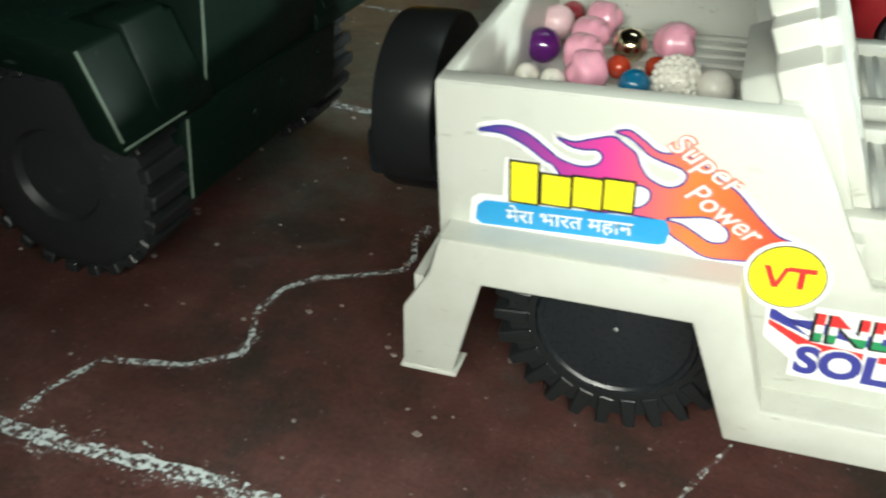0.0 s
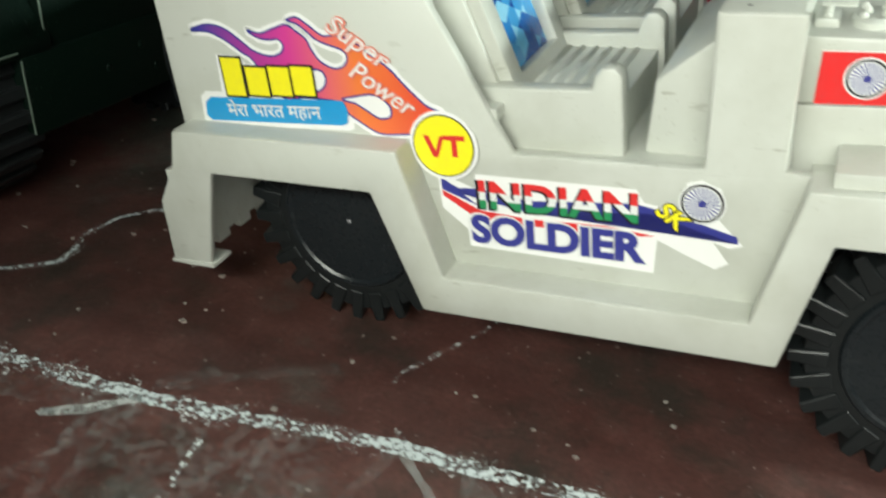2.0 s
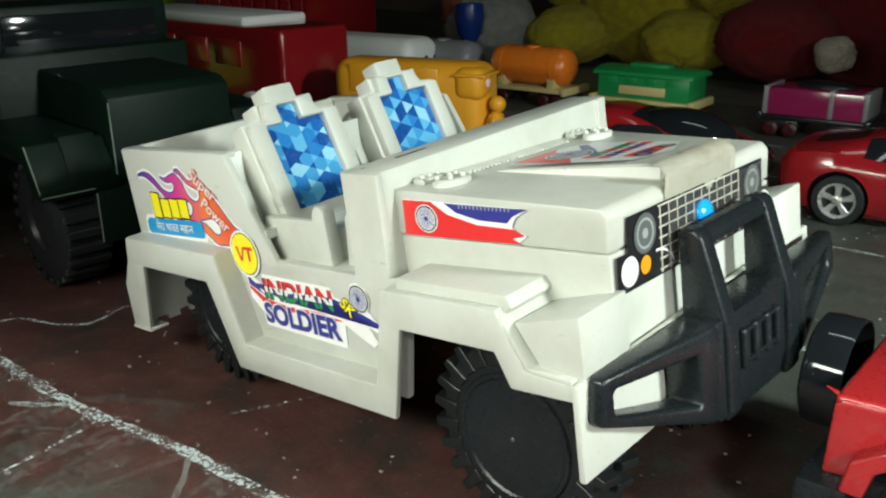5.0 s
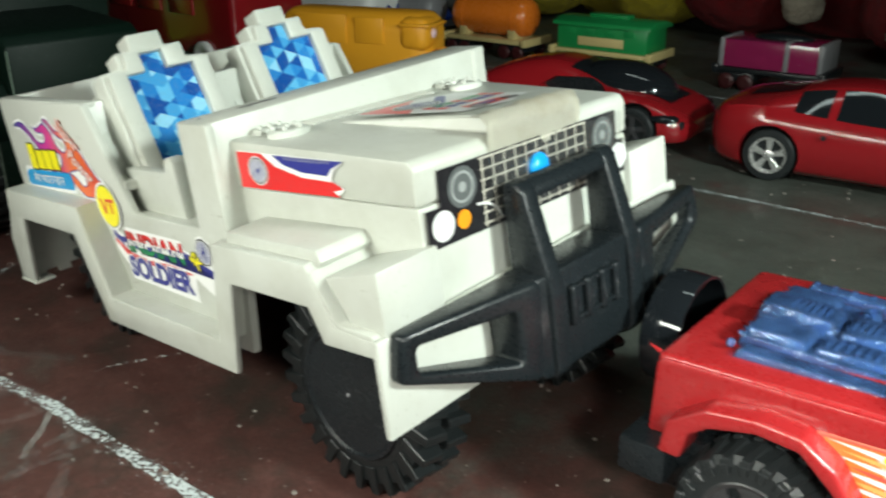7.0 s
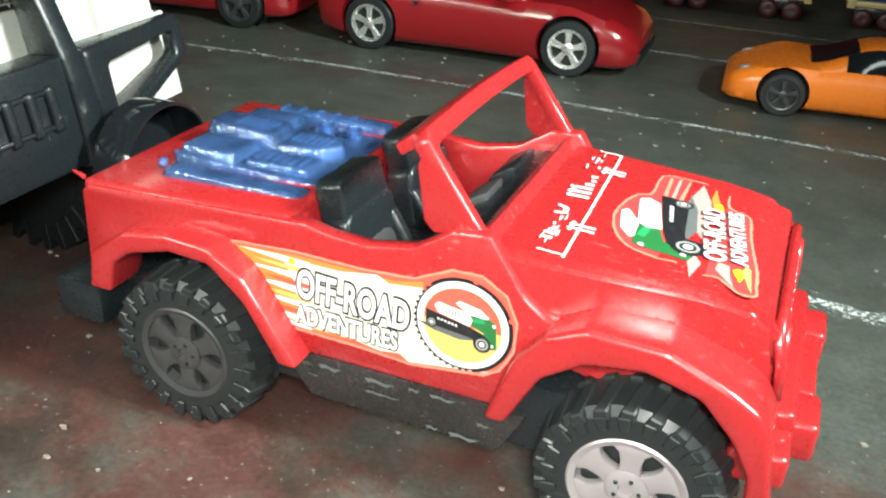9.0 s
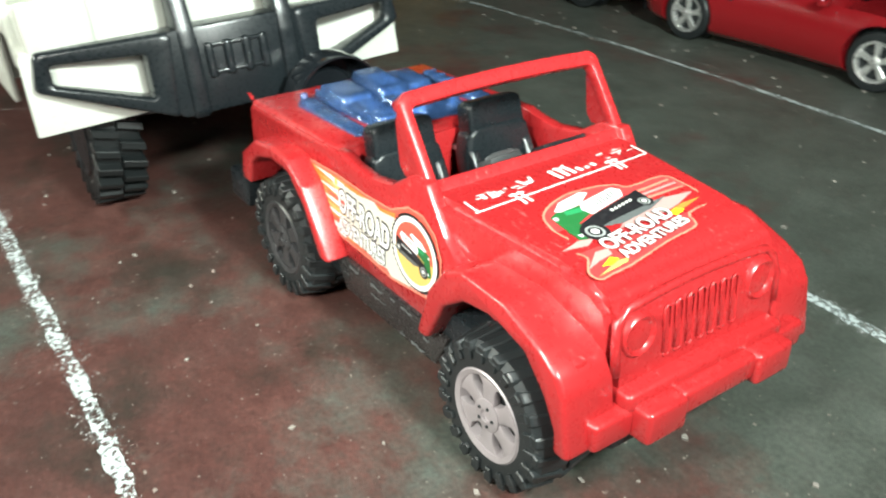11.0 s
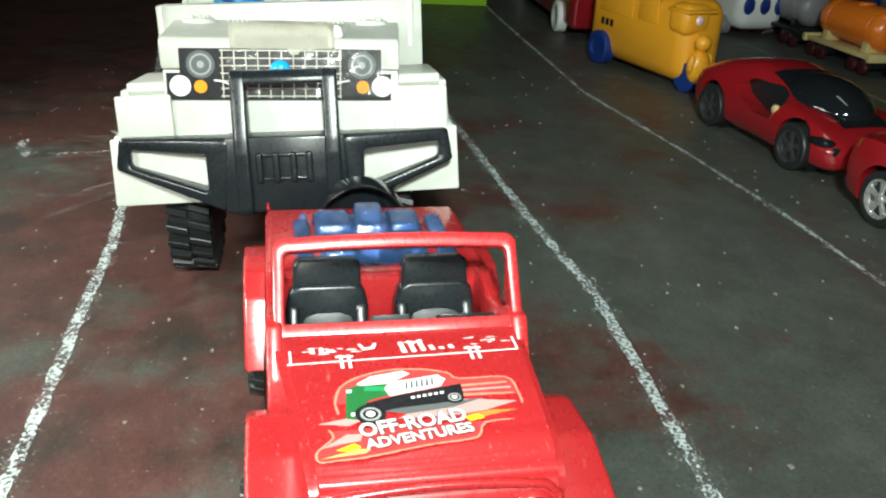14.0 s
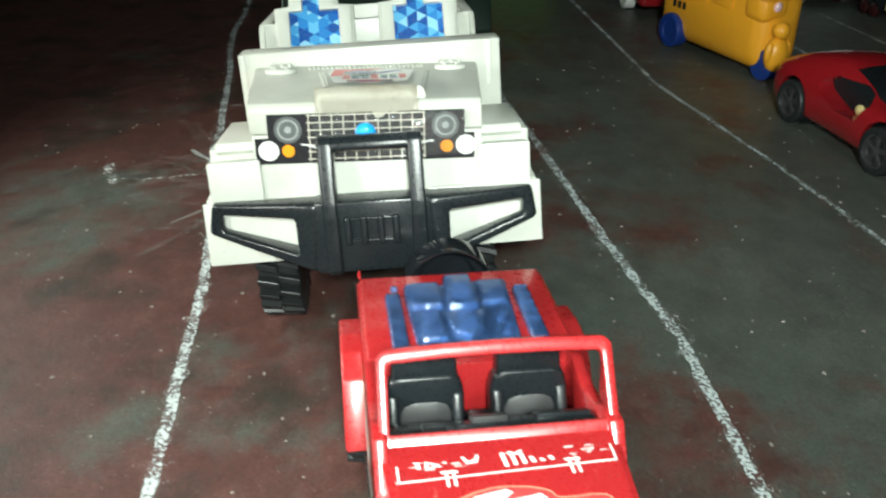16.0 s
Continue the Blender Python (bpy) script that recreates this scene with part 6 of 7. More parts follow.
# ---- beads lying in the bed of the white jeep ----
def bead_material(name, color, rough=0.12, metal=0.0, trans=0.0, coat=0.5):
    m = bpy.data.materials.new(name)
    nt, b, ln = nodes_of(m)
    ln.new(mixed(nt, ramp(nt, noise_tex(nt, 160, 3), [(0.4, (0, 0, 0)), (0.75, (0.5, 0.5, 0.5))]), color, tuple(c * 0.7 for c in color)), b.inputs["Base Color"])
    b.inputs["Roughness"].default_value, b.inputs["Metallic"].default_value = rough, metal
    b.inputs["Transmission Weight"].default_value, b.inputs["Coat Weight"].default_value = trans, coat
    return m


PINK = bead_material("pink_bead", (0.80, 0.36, 0.47), 0.25)
PALE = bead_material("pale_pink_bead", (0.80, 0.55, 0.58), 0.2)
PURPLE = bead_material("purple_bead", (0.11, 0.012, 0.16), 0.10, trans=0.3)
PEARL = bead_material("pearl_bead", (0.75, 0.72, 0.64), 0.2)
GOLD = bead_material("silver_gilt_bead", (0.72, 0.62, 0.40), 0.12, 1.0)
TEAL = bead_material("clear_blue_bead", (0.005, 0.17, 0.34), 0.08, trans=0.3)
SCARLET = bead_material("clear_red_bead", (0.60, 0.06, 0.02), 0.08, trans=0.3)


def bead(u, v, r, mat, label, look_="plain", w=None, n=22):
    bm = bmesh.new()
    sphere(bm, (0, 0, 0), r, n)
    if look_ == "rose":                                # folded petals
        for p in bm.verts:
            a = math.atan2(p.co.y, p.co.x)
            p.co *= 1 + 0.10 * math.sin(3 * a + p.co.z / r * 5)
    elif look_ == "knobs":
        for i in range(90):
            z = 1 - 2 * (i + 0.5) / 90
            a = i * 2.39996
            s = math.sqrt(1 - z * z)
            sphere(bm, (r * s * math.cos(a), r * s * math.sin(a), r * z), r * 0.17, 8)
    p = JB @ Vector((u, v, (w if w else 0.0916 + r)))
    ob = part("bead", bm, mat, None, "", pose(p.x, p.y, p.z, 20, 35, u * 9000), True)
    tagged(ob, label, "bead", "beads in the jeep bed")


bead(0.0270, 0.1220, 0.0076, PURPLE, "glossy dark purple round bead in the jeep bed")
bead(0.0270, 0.0950, 0.0052, PEARL, "small white pearl bead in the jeep bed")
bead(0.0380, 0.0930, 0.0052, PEARL, "small white pearl bead in the jeep bed")
bead(0.0330, 0.0860, 0.0026, PALE, "tiny pale pink bead in the jeep bed")
bead(0.0265, 0.1500, 0.0078, PALE, "pale pink round bead in the jeep bed")
for u, v, r in ((0.0505, 0.0990, 0.0082), (0.0450, 0.1160, 0.0082), (0.0440, 0.1370, 0.0080), (0.0460, 0.1560, 0.0082)):
    bead(u, v, r, PINK, "pink rose-shaped bead in the jeep bed", "rose")
bead(0.0620, 0.1310, 0.0074, GOLD, "shiny silver-gilt round bead in the jeep bed")
bead(0.0605, 0.1130, 0.0050, SCARLET, "clear orange-red bead in the jeep bed")
bead(0.0750, 0.1170, 0.0046, SCARLET, "clear orange-red bead in the jeep bed")
bead(0.0695, 0.0950, 0.0062, TEAL, "clear deep blue bead in the jeep bed")
bead(0.0800, 0.1350, 0.0086, PINK, "pink round ridged bead in the jeep bed", "rose")
bead(0.0850, 0.0975, 0.0086, PEARL, "white pearl bead covered in small knobs in the jeep bed", "knobs")
bead(0.0995, 0.0960, 0.0074, PEARL, "shiny white pearl bead in the jeep bed")
bead(0.0300, 0.1665, 0.0060, bead_material("maroon_bead", (0.25, 0.03, 0.04), 0.15), "dark red round bead in the jeep bed")

# ---- dark green toy truck behind the jeep ----
TB = pose(-0.176, 0.345, 0, 0, 0, 2)
truck = thing("toy_truck", TB, "dark green plastic toy army truck with scuffed edges", "toy truck")


def tbox(name, lo, hi, r, mat=GREEN, parent=None, label="", seg=2):
    bm = bmesh.new()
    box(bm, lo, hi, r, seg)
    return part(name, bm, mat, parent or truck, label, TB, 35)


bm = bmesh.new()
prism(bm, [(-0.115, 0.060), (-0.115, 0.152), (-0.010, 0.147), (0.0, 0.141), (0.0, 0.060)], -0.050, 0.050, r=0.0016)
part("bonnet", bm, GREEN, truck, "", TB, 35)
for s in (-1, 1):
    bm = bmesh.new()
    prism(bm, [(-0.120, 0.068), (-0.105, 0.100), (-0.022, 0.100), (-0.012, 0.080), (0.002, 0.076), (0.002, 0.083), (-0.014, 0.114), (-0.120, 0.117)], min(s * 0.048, s * 0.108), max(s * 0.048, s * 0.108), r=0.0015)
    part("fender", bm, GREEN, truck, "", TB, 35)
    bm = bmesh.new()
    prism(bm, [(-0.026, 0.112), (-0.026, 0.118), (-0.0125, 0.1175), (0.001, 0.0865), (0.001, 0.082)], min(s * 0.058, s * 0.084), max(s * 0.058, s * 0.084), r=0.0012)
    part("lamp_housing", bm, GREEN, truck, "", TB, 35)
tbox("front_apron", (-0.012, -0.068, 0.037), (0.0025, 0.068, 0.077), 0.002)
for y, z in ((0.010, 0.064), (0.020, 0.050), (-0.015, 0.058), (0.048, 0.066), (0.050, 0.052)):
    bm = bmesh.new()
    sphere(bm, (0.0025, y, z), 0.0022, 12, (0.5, 1, 1))
    part("rivet", bm, GREEN, truck, "", TB, True)
tbox("cab", (-0.215, -0.085, 0.065), (-0.115, 0.085, 0.164), 0.004)
tbox("cab_top", (-0.205, -0.080, 0.162), (-0.135, 0.080, 0.200), 0.006)
tbox("windscreen", (-0.1355, -0.066, 0.163), (-0.1335, 0.066, 0.192), 0.001, DARK_GLASS)
tbox("cargo_bed", (-0.480, -0.095, 0.062), (-0.225, 0.095, 0.150), 0.004)
tbox("chassis", (-0.470, -0.045, 0.034), (-0.010, 0.045, 0.066), 0.003, BLACK)
SCUFF = print_ink("pale_scuff", (0.12, 0.17, 0.13), 0.7)
for a, b in (((0.0022, -0.0680, 0.0390), (0.0022, -0.0680, 0.0755)), ((0.0000, -0.0500, 0.138), (0.0000, -0.0500, 0.084)), ((0.0018, -0.1075, 0.0825), (-0.0140, -0.1075, 0.1140)), ((0.0022, -0.1070, 0.0795), (0.0022, -0.0690, 0.0795))):
    bm = bmesh.new()
    tube(bm, [a, b], 0.0006, 6)
    part("scuff", bm, SCUFF, truck, "pale worn edge", TB)
for u in (-0.046, -0.290, -0.400):
    for s in (-1, 1):
        m = TB @ pose(u, s * 0.077, 0.0480, 0, 0, 0 if s < 0 else 180) @ Matrix.Diagonal((1.06, 1.0, 1.06, 1))
        bm = bmesh.new()
        lathe(bm, [(0.001, -0.013), (0.018, -0.013), (0.020, -0.016), (0.034, -0.017), (0.0415, -0.014), (0.0415, 0.014), (0.034, 0.016), (0.001, 0.016)], 36, "y")
        w = part("wheel", bm, RUBBER, truck, "black plastic wheel", m, 30)
        proto = None
        for i in range(24):
            if proto is None:
                bm = bmesh.new()
                box(bm, (-0.003, -0.0165, 0.040), (0.003, 0.0165, 0.0452), 0.0008, 1)
                lug = part("tread_lug", bm, RUBBER, w, "", m, 30)
                proto = lug.data
            else:
                lug = put("tread_lug", proto, w, "", m)
            lug.matrix_basis = pose(0, 0, 0, 0, 15 * i, 0)

# ---- parked toy cars ----
def catmull(a, b, c, d, t):
    return 0.5 * (2 * b + (c - a) * t + (2 * a - 5 * b + 4 * c - d) * t * t + (3 * b - a - 3 * c + d) * t ** 3)


def loft_rows(stations, length, width, height, k=5):
    pts = []
    n = len(stations)
    for i in range(n - 1):
        a, b, c, d = (stations[max(0, min(n - 1, j))] for j in (i - 1, i, i + 1, i + 2))
        for s in range(k):
            pts.append([catmull(*q, s / k) for q in zip(a, b, c, d)])
    pts.append(list(stations[-1]))
    rows = []
    for u, hw, zb, belt, roof, hr in pts:
        x, hw, zb, belt, roof, hr = u * length, hw * width / 2, zb * height, belt * height, roof * height, hr * width / 2
        half = [(hw * 0.86, zb), (hw * 0.97, zb + 0.12 * (belt - zb)), (hw, zb + 0.45 * (belt - zb)), (hw * 0.985, zb + 0.78 * (belt - zb)), (hw * 0.91, belt),
                (hr + (hw * 0.91 - hr) * 0.35, belt + (roof - belt) * 0.62), (hr * 0.96, belt + (roof - belt) * 0.90), (hr * 0.66, roof), (hr * 0.28, roof * 1.012)]
        rows.append([(x, -a, z) for a, z in half] + [(x, a, z) for a, z in half[::-1]])
    return [p[0] for p in pts], rows


def carved(bm, cut):
    """One closed body less another, as a new bmesh."""
    obs = []
    for b in (bm, cut):
        me = bpy.data.meshes.new("carving")
        b.to_mesh(me)
        b.free()
        obs.append(bpy.data.objects.new("carving", me))
        scene.collection.objects.link(obs[-1])
    mod = obs[0].modifiers.new("cut", "BOOLEAN")
    mod.operation, mod.object, mod.solver = "DIFFERENCE", obs[1], "EXACT"
    me = bpy.data.meshes.new_from_object(obs[0].evaluated_get(bpy.context.evaluated_depsgraph_get()))
    out = bmesh.new()
    out.from_mesh(me)
    bpy.data.meshes.remove(me)
    for ob in obs:
        old = ob.data
        bpy.data.objects.remove(ob)
        bpy.data.meshes.remove(old)
    return out


def toy_car(name, m, label, length, width, height, stations, paint, wheels, rim, side_glass, screens, group, dark=(), openings=()):
    """A moulded toy car: one smooth body shell, panes and wheels on it. Panes: stretches of the length."""
    car = thing(name, m, label, "toy car", group)
    us, rows = loft_rows(stations, length, width, height)
    n = len(rows[0])

    def shell(keep, off):
        bm = bmesh.new()
        grid = {}
        for i, row in enumerate(rows):
            for j, p in enumerate(row):
                grid[i, j] = p
        made = {}

        def vert(i, j):
            if (i, j) not in made:
                made[i, j] = bm.verts.new(grid[i, j])
            return made[i, j]
        for i in range(len(rows) - 1):
            for j in range(n):
                if keep(i, j):
                    q = (j + 1) % n
                    bm.faces.new((vert(i, j), vert(i, q), vert(i + 1, q), vert(i + 1, j)))
        if off == 0:
            for i in (0, len(rows) - 1):
                bm.faces.new([vert(i, j) for j in range(n)])
        bmesh.ops.recalc_face_normals(bm, faces=bm.faces[:])
        bm.normal_update()
        if off:
            c = Vector((length / 2, 0, height * 0.45))
            for v in bm.verts:
                d = v.normal if v.normal.dot(v.co - c) > 0 else -v.normal
                v.co += d * off
        return bm
    full = shell(lambda i, j: True, 0)
    cut = bmesh.new()                                  # round wheel openings through the sides
    for u, r, vv in wheels:
        for s in (-1, 1):
            lathe(cut, [(0.0001, s * width * 0.28), (r * 1.15, s * width * 0.28), (r * 1.15, s * width * 0.8), (0.0001, s * width * 0.8)], 40, "y", (u, 0, r * 1.04))
    for poly in openings:                              # unglazed side windows, cut into the body
        for s in (-1, 1):
            prism(cut, poly, min(s * width * 0.30, s * width * 0.7), max(s * width * 0.30, s * width * 0.7))
    body = part("body", carved(full, cut), paint, car, "", m, 50)
    # black panels in the shallow pockets stand in for the shaded cabin
    for poly in openings:
        for s in (-1, 1):
            bm = bmesh.new()
            prism(bm, [((u - 0.117) * 0.97 + 0.117, (z - 0.051) * 0.97 + 0.051) for u, z in poly], min(s * width * 0.303, s * width * 0.325), max(s * width * 0.303, s * width * 0.325))
            part("cabin_shade", bm, BLACK, body, "black panel standing in for the shaded cabin", m, 30)
    for a, b in side_glass:
        for js in ((4, 5), (11, 12)):
            part("side_window", shell(lambda i, j: a <= us[i] < b and j in js, 0.0006), DARK_GLASS, body, "black tinted side window", m, True)
    for a, b, js in screens:
        part("windscreen", shell(lambda i, j: a <= us[i] < b and j in js, 0.0006), DARK_GLASS, body, "black tinted screen", m, True)
    for lo, hi in dark:
        bm = bmesh.new()
        box(bm, lo, hi, 0.002)
        part("grille", bm, BLACK, body, "", m, 30)
    for u, r, vv in wheels:
        for s in (-1, 1):
            q = m @ pose(u, s * vv, r, 0, 0, 0 if s < 0 else 180)
            bm = bmesh.new()
            lathe(bm, [(r * 1.145, 0.0030), (r * 1.145, 0.0170), (0.0005, 0.0170)], 32, "y", (0, 0, r * 0.04))
            part("wheel_arch", bm, BLACK, body, "", q, 30)
            bm = bmesh.new()
            lathe(bm, [(r * 0.70, -0.0030), (r * 0.74, -0.0046), (r * 0.95, -0.0044), (r, -0.0030), (r, 0.012), (0.0005, 0.012), (0.0005, -0.0008), (r * 0.70, -0.0008)], 36, "y")
            w = part("wheel", bm, RUBBER, car, "black tyre", q, 30)
            bm = bmesh.new()
            lathe(bm, [(r * 0.71, -0.0008), (r * 0.71, -0.0044), (r * 0.62, -0.0040), (r * 0.60, -0.0008)], 30, "y")
            part("rim", bm, rim, w, "", q, 40)
            for i in range(5):
                bm = bmesh.new()
                prism(bm, [(-r * 0.07, r * 0.1), (r * 0.07, r * 0.1), (r * 0.14, r * 0.64), (-r * 0.14, r * 0.64)], -0.0036, -0.0012, r=0.0004, seg=1)
                part("spoke", bm, rim, w, "", q @ pose(0, 0, 0, 0, 72 * i, 0), 30)
            bm = bmesh.new()
            lathe(bm, [(r * 0.2, -0.001), (r * 0.2, -0.0038), (r * 0.1, -0.0046), (0.0004, -0.0046)], 18, "y")
            part("hub", bm, rim, w, "", q, 40)
    return car, body


COUPE = [(0.0, 0.74, 0.26, 0.62, 0.66, 0.58), (0.03, 0.92, 0.16, 0.70, 0.75, 0.62), (0.10, 1.0, 0.11, 0.76, 0.80, 0.62), (0.19, 1.02, 0.10, 0.77, 0.86, 0.58), (0.30, 0.98, 0.10, 0.73, 0.96, 0.55), (0.42, 0.95, 0.10, 0.70, 1.0, 0.54),
         (0.52, 0.95, 0.10, 0.69, 0.97, 0.54), (0.61, 0.97, 0.10, 0.68, 0.83, 0.57), (0.69, 1.0, 0.10, 0.67, 0.72, 0.62), (0.80, 1.03, 0.10, 0.67, 0.69, 0.60), (0.90, 0.97, 0.11, 0.57, 0.60, 0.60), (0.965, 0.88, 0.12, 0.47, 0.50, 0.58), (1.0, 0.68, 0.15, 0.36, 0.40, 0.52)]
coupe, cb = toy_car("toy_sports_car", pose(0.079, 0.848, 0, 0, 0, 8.9), "glossy red toy sports coupe with chrome five-spoke wheels", 0.284, 0.120, 0.083, COUPE, RED_CAR,
                    [(0.056, 0.0225, 0.0545), (0.230, 0.0225, 0.0545)], CHROME, [(0.24, 0.335), (0.36, 0.56)], [(0.55, 0.70, (6, 7, 8, 9, 10)), (0.08, 0.22, (7, 8, 9))], "parked red toy cars",
                    [((0.268, -0.040, 0.012), (0.286, 0.040, 0.022)), ((0.000, -0.050, 0.014), (0.020, 0.050, 0.022))])
cm = PLACE[coupe]
bm = bmesh.new()
box(bm, (0.178, -0.066, 0.055), (0.186, -0.056, 0.062), 0.002)
part("door_mirror", bm, RED_CAR, coupe, "", cm, 40)
bm = bmesh.new()
disc(bm, 0.100, 0.045, 0.0022)
part("fuel_cap", bm, BLACK, coupe, "", cm @ pose(0, -0.0612, 0, 90, 0, 0))

LOW = [(0.0, 0.78, 0.24, 0.60, 0.64, 0.62), (0.03, 0.94, 0.18, 0.68, 0.76, 0.64), (0.14, 1.0, 0.14, 0.74, 0.90, 0.60), (0.28, 1.0, 0.14, 0.72, 0.99, 0.58), (0.38, 0.98, 0.14, 0.70, 1.0, 0.58), (0.50, 0.98, 0.14, 0.68, 0.92, 0.58),
       (0.64, 1.0, 0.14, 0.68, 0.76, 0.62), (0.78, 1.0, 0.14, 0.64, 0.70, 0.66), (0.90, 0.97, 0.15, 0.56, 0.60, 0.68), (0.97, 0.86, 0.17, 0.46, 0.49, 0.62), (1.0, 0.66, 0.22, 0.38, 0.40, 0.55)]
low, lb = toy_car("toy_sports_car", pose(-0.183, 0.806, 0, 0, 0, 11.0), "glossy red toy supercar with a black canopy and dark wheels", 0.236, 0.112, 0.076, LOW, RED_CAR,
                  [(0.046, 0.0220, 0.0535), (0.186, 0.0220, 0.0535)], RIM_GREY, [], [(0.44, 0.88, (7, 8, 9)), (0.44, 0.72, (6, 10))], "parked red toy cars",
                  [((0.216, -0.046, 0.026), (0.2325, 0.046, 0.034))], [[(0.079, 0.053), (0.086, 0.0455), (0.115, 0.0355), (0.147, 0.0363), (0.155, 0.0520), (0.133, 0.0640), (0.095, 0.0630)]])
bm = bmesh.new()
sphere(bm, (0.132, -0.0390, 0.0405), 0.0055, 12, (1.2, 0.6, 1.0))
part("seat", bm, CREAM, low, "", PLACE[low], True)
bm = bmesh.new()
sphere(bm, (0.148, 0, 0.0500), 0.036, 28, (1.65, 1.0, 0.78))
part("canopy", bm, DARK_GLASS, low, "black tinted dome canopy", PLACE[low], True)
for s in (-1, 1):
    bm = bmesh.new()
    sphere(bm, (0.2120, s * 0.0455, 0.0355), 0.013, 16, (1.3, 0.85, 0.38))
    part("headlamp", bm, DARK_GLASS, low, "black headlamp", PLACE[low], True)

oc, ob_ = toy_car("toy_sports_car", pose(0.632, 0.905, 0, 0, 0, 190.0), "bright orange toy sports car with grey wheels", 0.203, 0.090, 0.0525, LOW[:1] + COUPE[1:], ORANGE,
                  [(0.040, 0.0160, 0.0435), (0.160, 0.0160, 0.0435)], RIM_GREY, [(0.26, 0.345), (0.37, 0.58)], [(0.55, 0.695, (6, 7, 8, 9, 10))], "parked orange toy car", [((0.190, -0.03, 0.010), (0.203, 0.03, 0.017))])
for s in (-1, 1):
    bm = bmesh.new()
    sphere(bm, (0.186, s * 0.028, 0.0270), 0.007, 12, (1.2, 0.7, 0.5))
    part("headlamp", bm, CHROME, oc, "clear headlamp", PLACE[oc], True)


# ---- yellow van, red bus and white bus, farther back ----
def toy_van(name, m, label, category, length, width, z0, z1, paint, roof, wheelmat, wr, windows=(), nose=True, axles=None):
    van = thing(name, m, label, category)
    bm = bmesh.new()
    if nose == "round":
        box(bm, (0, -width / 2, z0), (length, width / 2, z1), 0.022, 5)
    else:
        prism(bm, [(0.0, z0), (0.0, z1 * 0.95), (length * 0.05, z1), (length * 0.80, z1), (length * 0.90, z1 * 0.72), (length, z1 * 0.60), (length, z0)] if nose else [(0, z0), (0, z1), (length, z1), (length, z0)], -width / 2, width / 2, r=min(0.008, wr * 0.4), seg=3)
    body = part("body", bm, paint, van, "", m, 40)
    if roof:
        bm = bmesh.new()
        box(bm, (length * 0.02, -width / 2 + 0.004, z1 - 0.002), (length * 0.80, width / 2 - 0.004, z1 + 0.012), 0.005, 3)
        part("roof", bm, roof, van, "", m, 40)
    for lo, hi, mat, lab in windows:
        bm = bmesh.new()
        box(bm, lo, hi, 0.003, 2)
        part("window", bm, mat, body, lab, m, 40)
    for u in axles or (length * 0.14, length * 0.84):
        for s in (-1, 1):
            bm = bmesh.new()
            lathe(bm, [(0.0005, -0.006), (wr * 0.5, -0.006), (wr * 0.6, -0.008), (wr * 0.9, -0.008), (wr, -0.006), (wr, 0.008), (0.0005, 0.008)], 30, "y")
            part("wheel", bm, wheelmat, van, "", m @ pose(u, s * width / 2, wr, 0, 0, 0 if s < 0 else 180), 40)
    return van


YM = pose(-0.470, 0.745, 0, 0, 0, 21) @ pose(0, -0.0205, 0)
van = toy_van("toy_van", YM, "yellow plastic toy three-wheeler van with blue wheels", "toy van", 0.205, 0.064, 0.008, 0.108, YELLOW, None, BLUE, 0.022,
              [((0.030, -0.0340, 0.070), (0.100, -0.0310, 0.104), YELLOW, ""), ((0.112, -0.0340, 0.072), (0.150, -0.0310, 0.102), YELLOW, "")], "round", (0.040,))
bm = bmesh.new()
lathe(bm, [(0.0005, -0.008), (0.009, -0.008), (0.016, -0.008), (0.018, -0.006), (0.018, 0.006), (0.016, 0.008), (0.0005, 0.008)], 30, "y")
part("wheel", bm, BLUE, van, "", YM @ pose(0.201, -0.016, 0.018), 40)
bm = bmesh.new()
box(bm, (0.168, -0.036, 0.066), (0.206, 0.006, 0.104), 0.012, 4)
pod = part("headlamp_pod", bm, YELLOW, van, "", YM, 40)
bm = bmesh.new()
box(bm, (0.172, -0.038, 0.094), (0.211, 0.008, 0.098), 0.0018)
part("peak", bm, YELLOW, pod, "", YM, 40)
bm = bmesh.new()
sphere(bm, (0.206, -0.016, 0.086), 0.006, 12, (0.5, 1, 1))
part("headlamp", bm, PALE, pod, "small pale pink lamp", YM, True)
bm = bmesh.new()
sphere(bm, (0.216, -0.016, 0.034), 0.015, 18, (0.8, 1, 1.4))
sphere(bm, (0.218, -0.016, 0.062), 0.010, 16)
for s_ in (-1, 1):
    sphere(bm, (0.218, -0.016 + s_ * 0.013, 0.038), 0.006, 12, (0.8, 0.8, 2.0))
part("nose_ornament", bm, YELLOW, van, "", YM, True)
for i in range(3):
    bm = bmesh.new()
    box(bm, (0.035 + i * 0.010, -0.0335, 0.052), (0.041 + i * 0.010, -0.0322, 0.061), 0.001)
    part("printed_bar", bm, BLACK, van, "dark printed bar", YM)

BUSM = pose(-1.00, 0.735, 0, 0, 0, 3)
toy_van("toy_bus", BUSM, "dark red plastic toy bus with white wheels", "toy bus", 0.44, 0.12, 0.016, 0.135, RED_CAR, PAPER, PAPER, 0.024,
        [((0.03 + i * 0.085, -0.0620, 0.080), (0.095 + i * 0.085, -0.0585, 0.115), plastic("maroon_pane", (0.09, 0.015, 0.02), 0.2, None, 0.3, 30, 0) if i == 0 else RED, "") for i in range(4)], nose=False)
WBM = pose(-0.90, 0.975, 0, 0, 0, 10)
wbus = toy_van("toy_bus", WBM, "rounded white plastic toy bus with dark blue oval windows", "toy bus", 0.275, 0.086, 0.012, 0.094, PAPER, None, GREY, 0.016, [], "round", (0.045, 0.230))
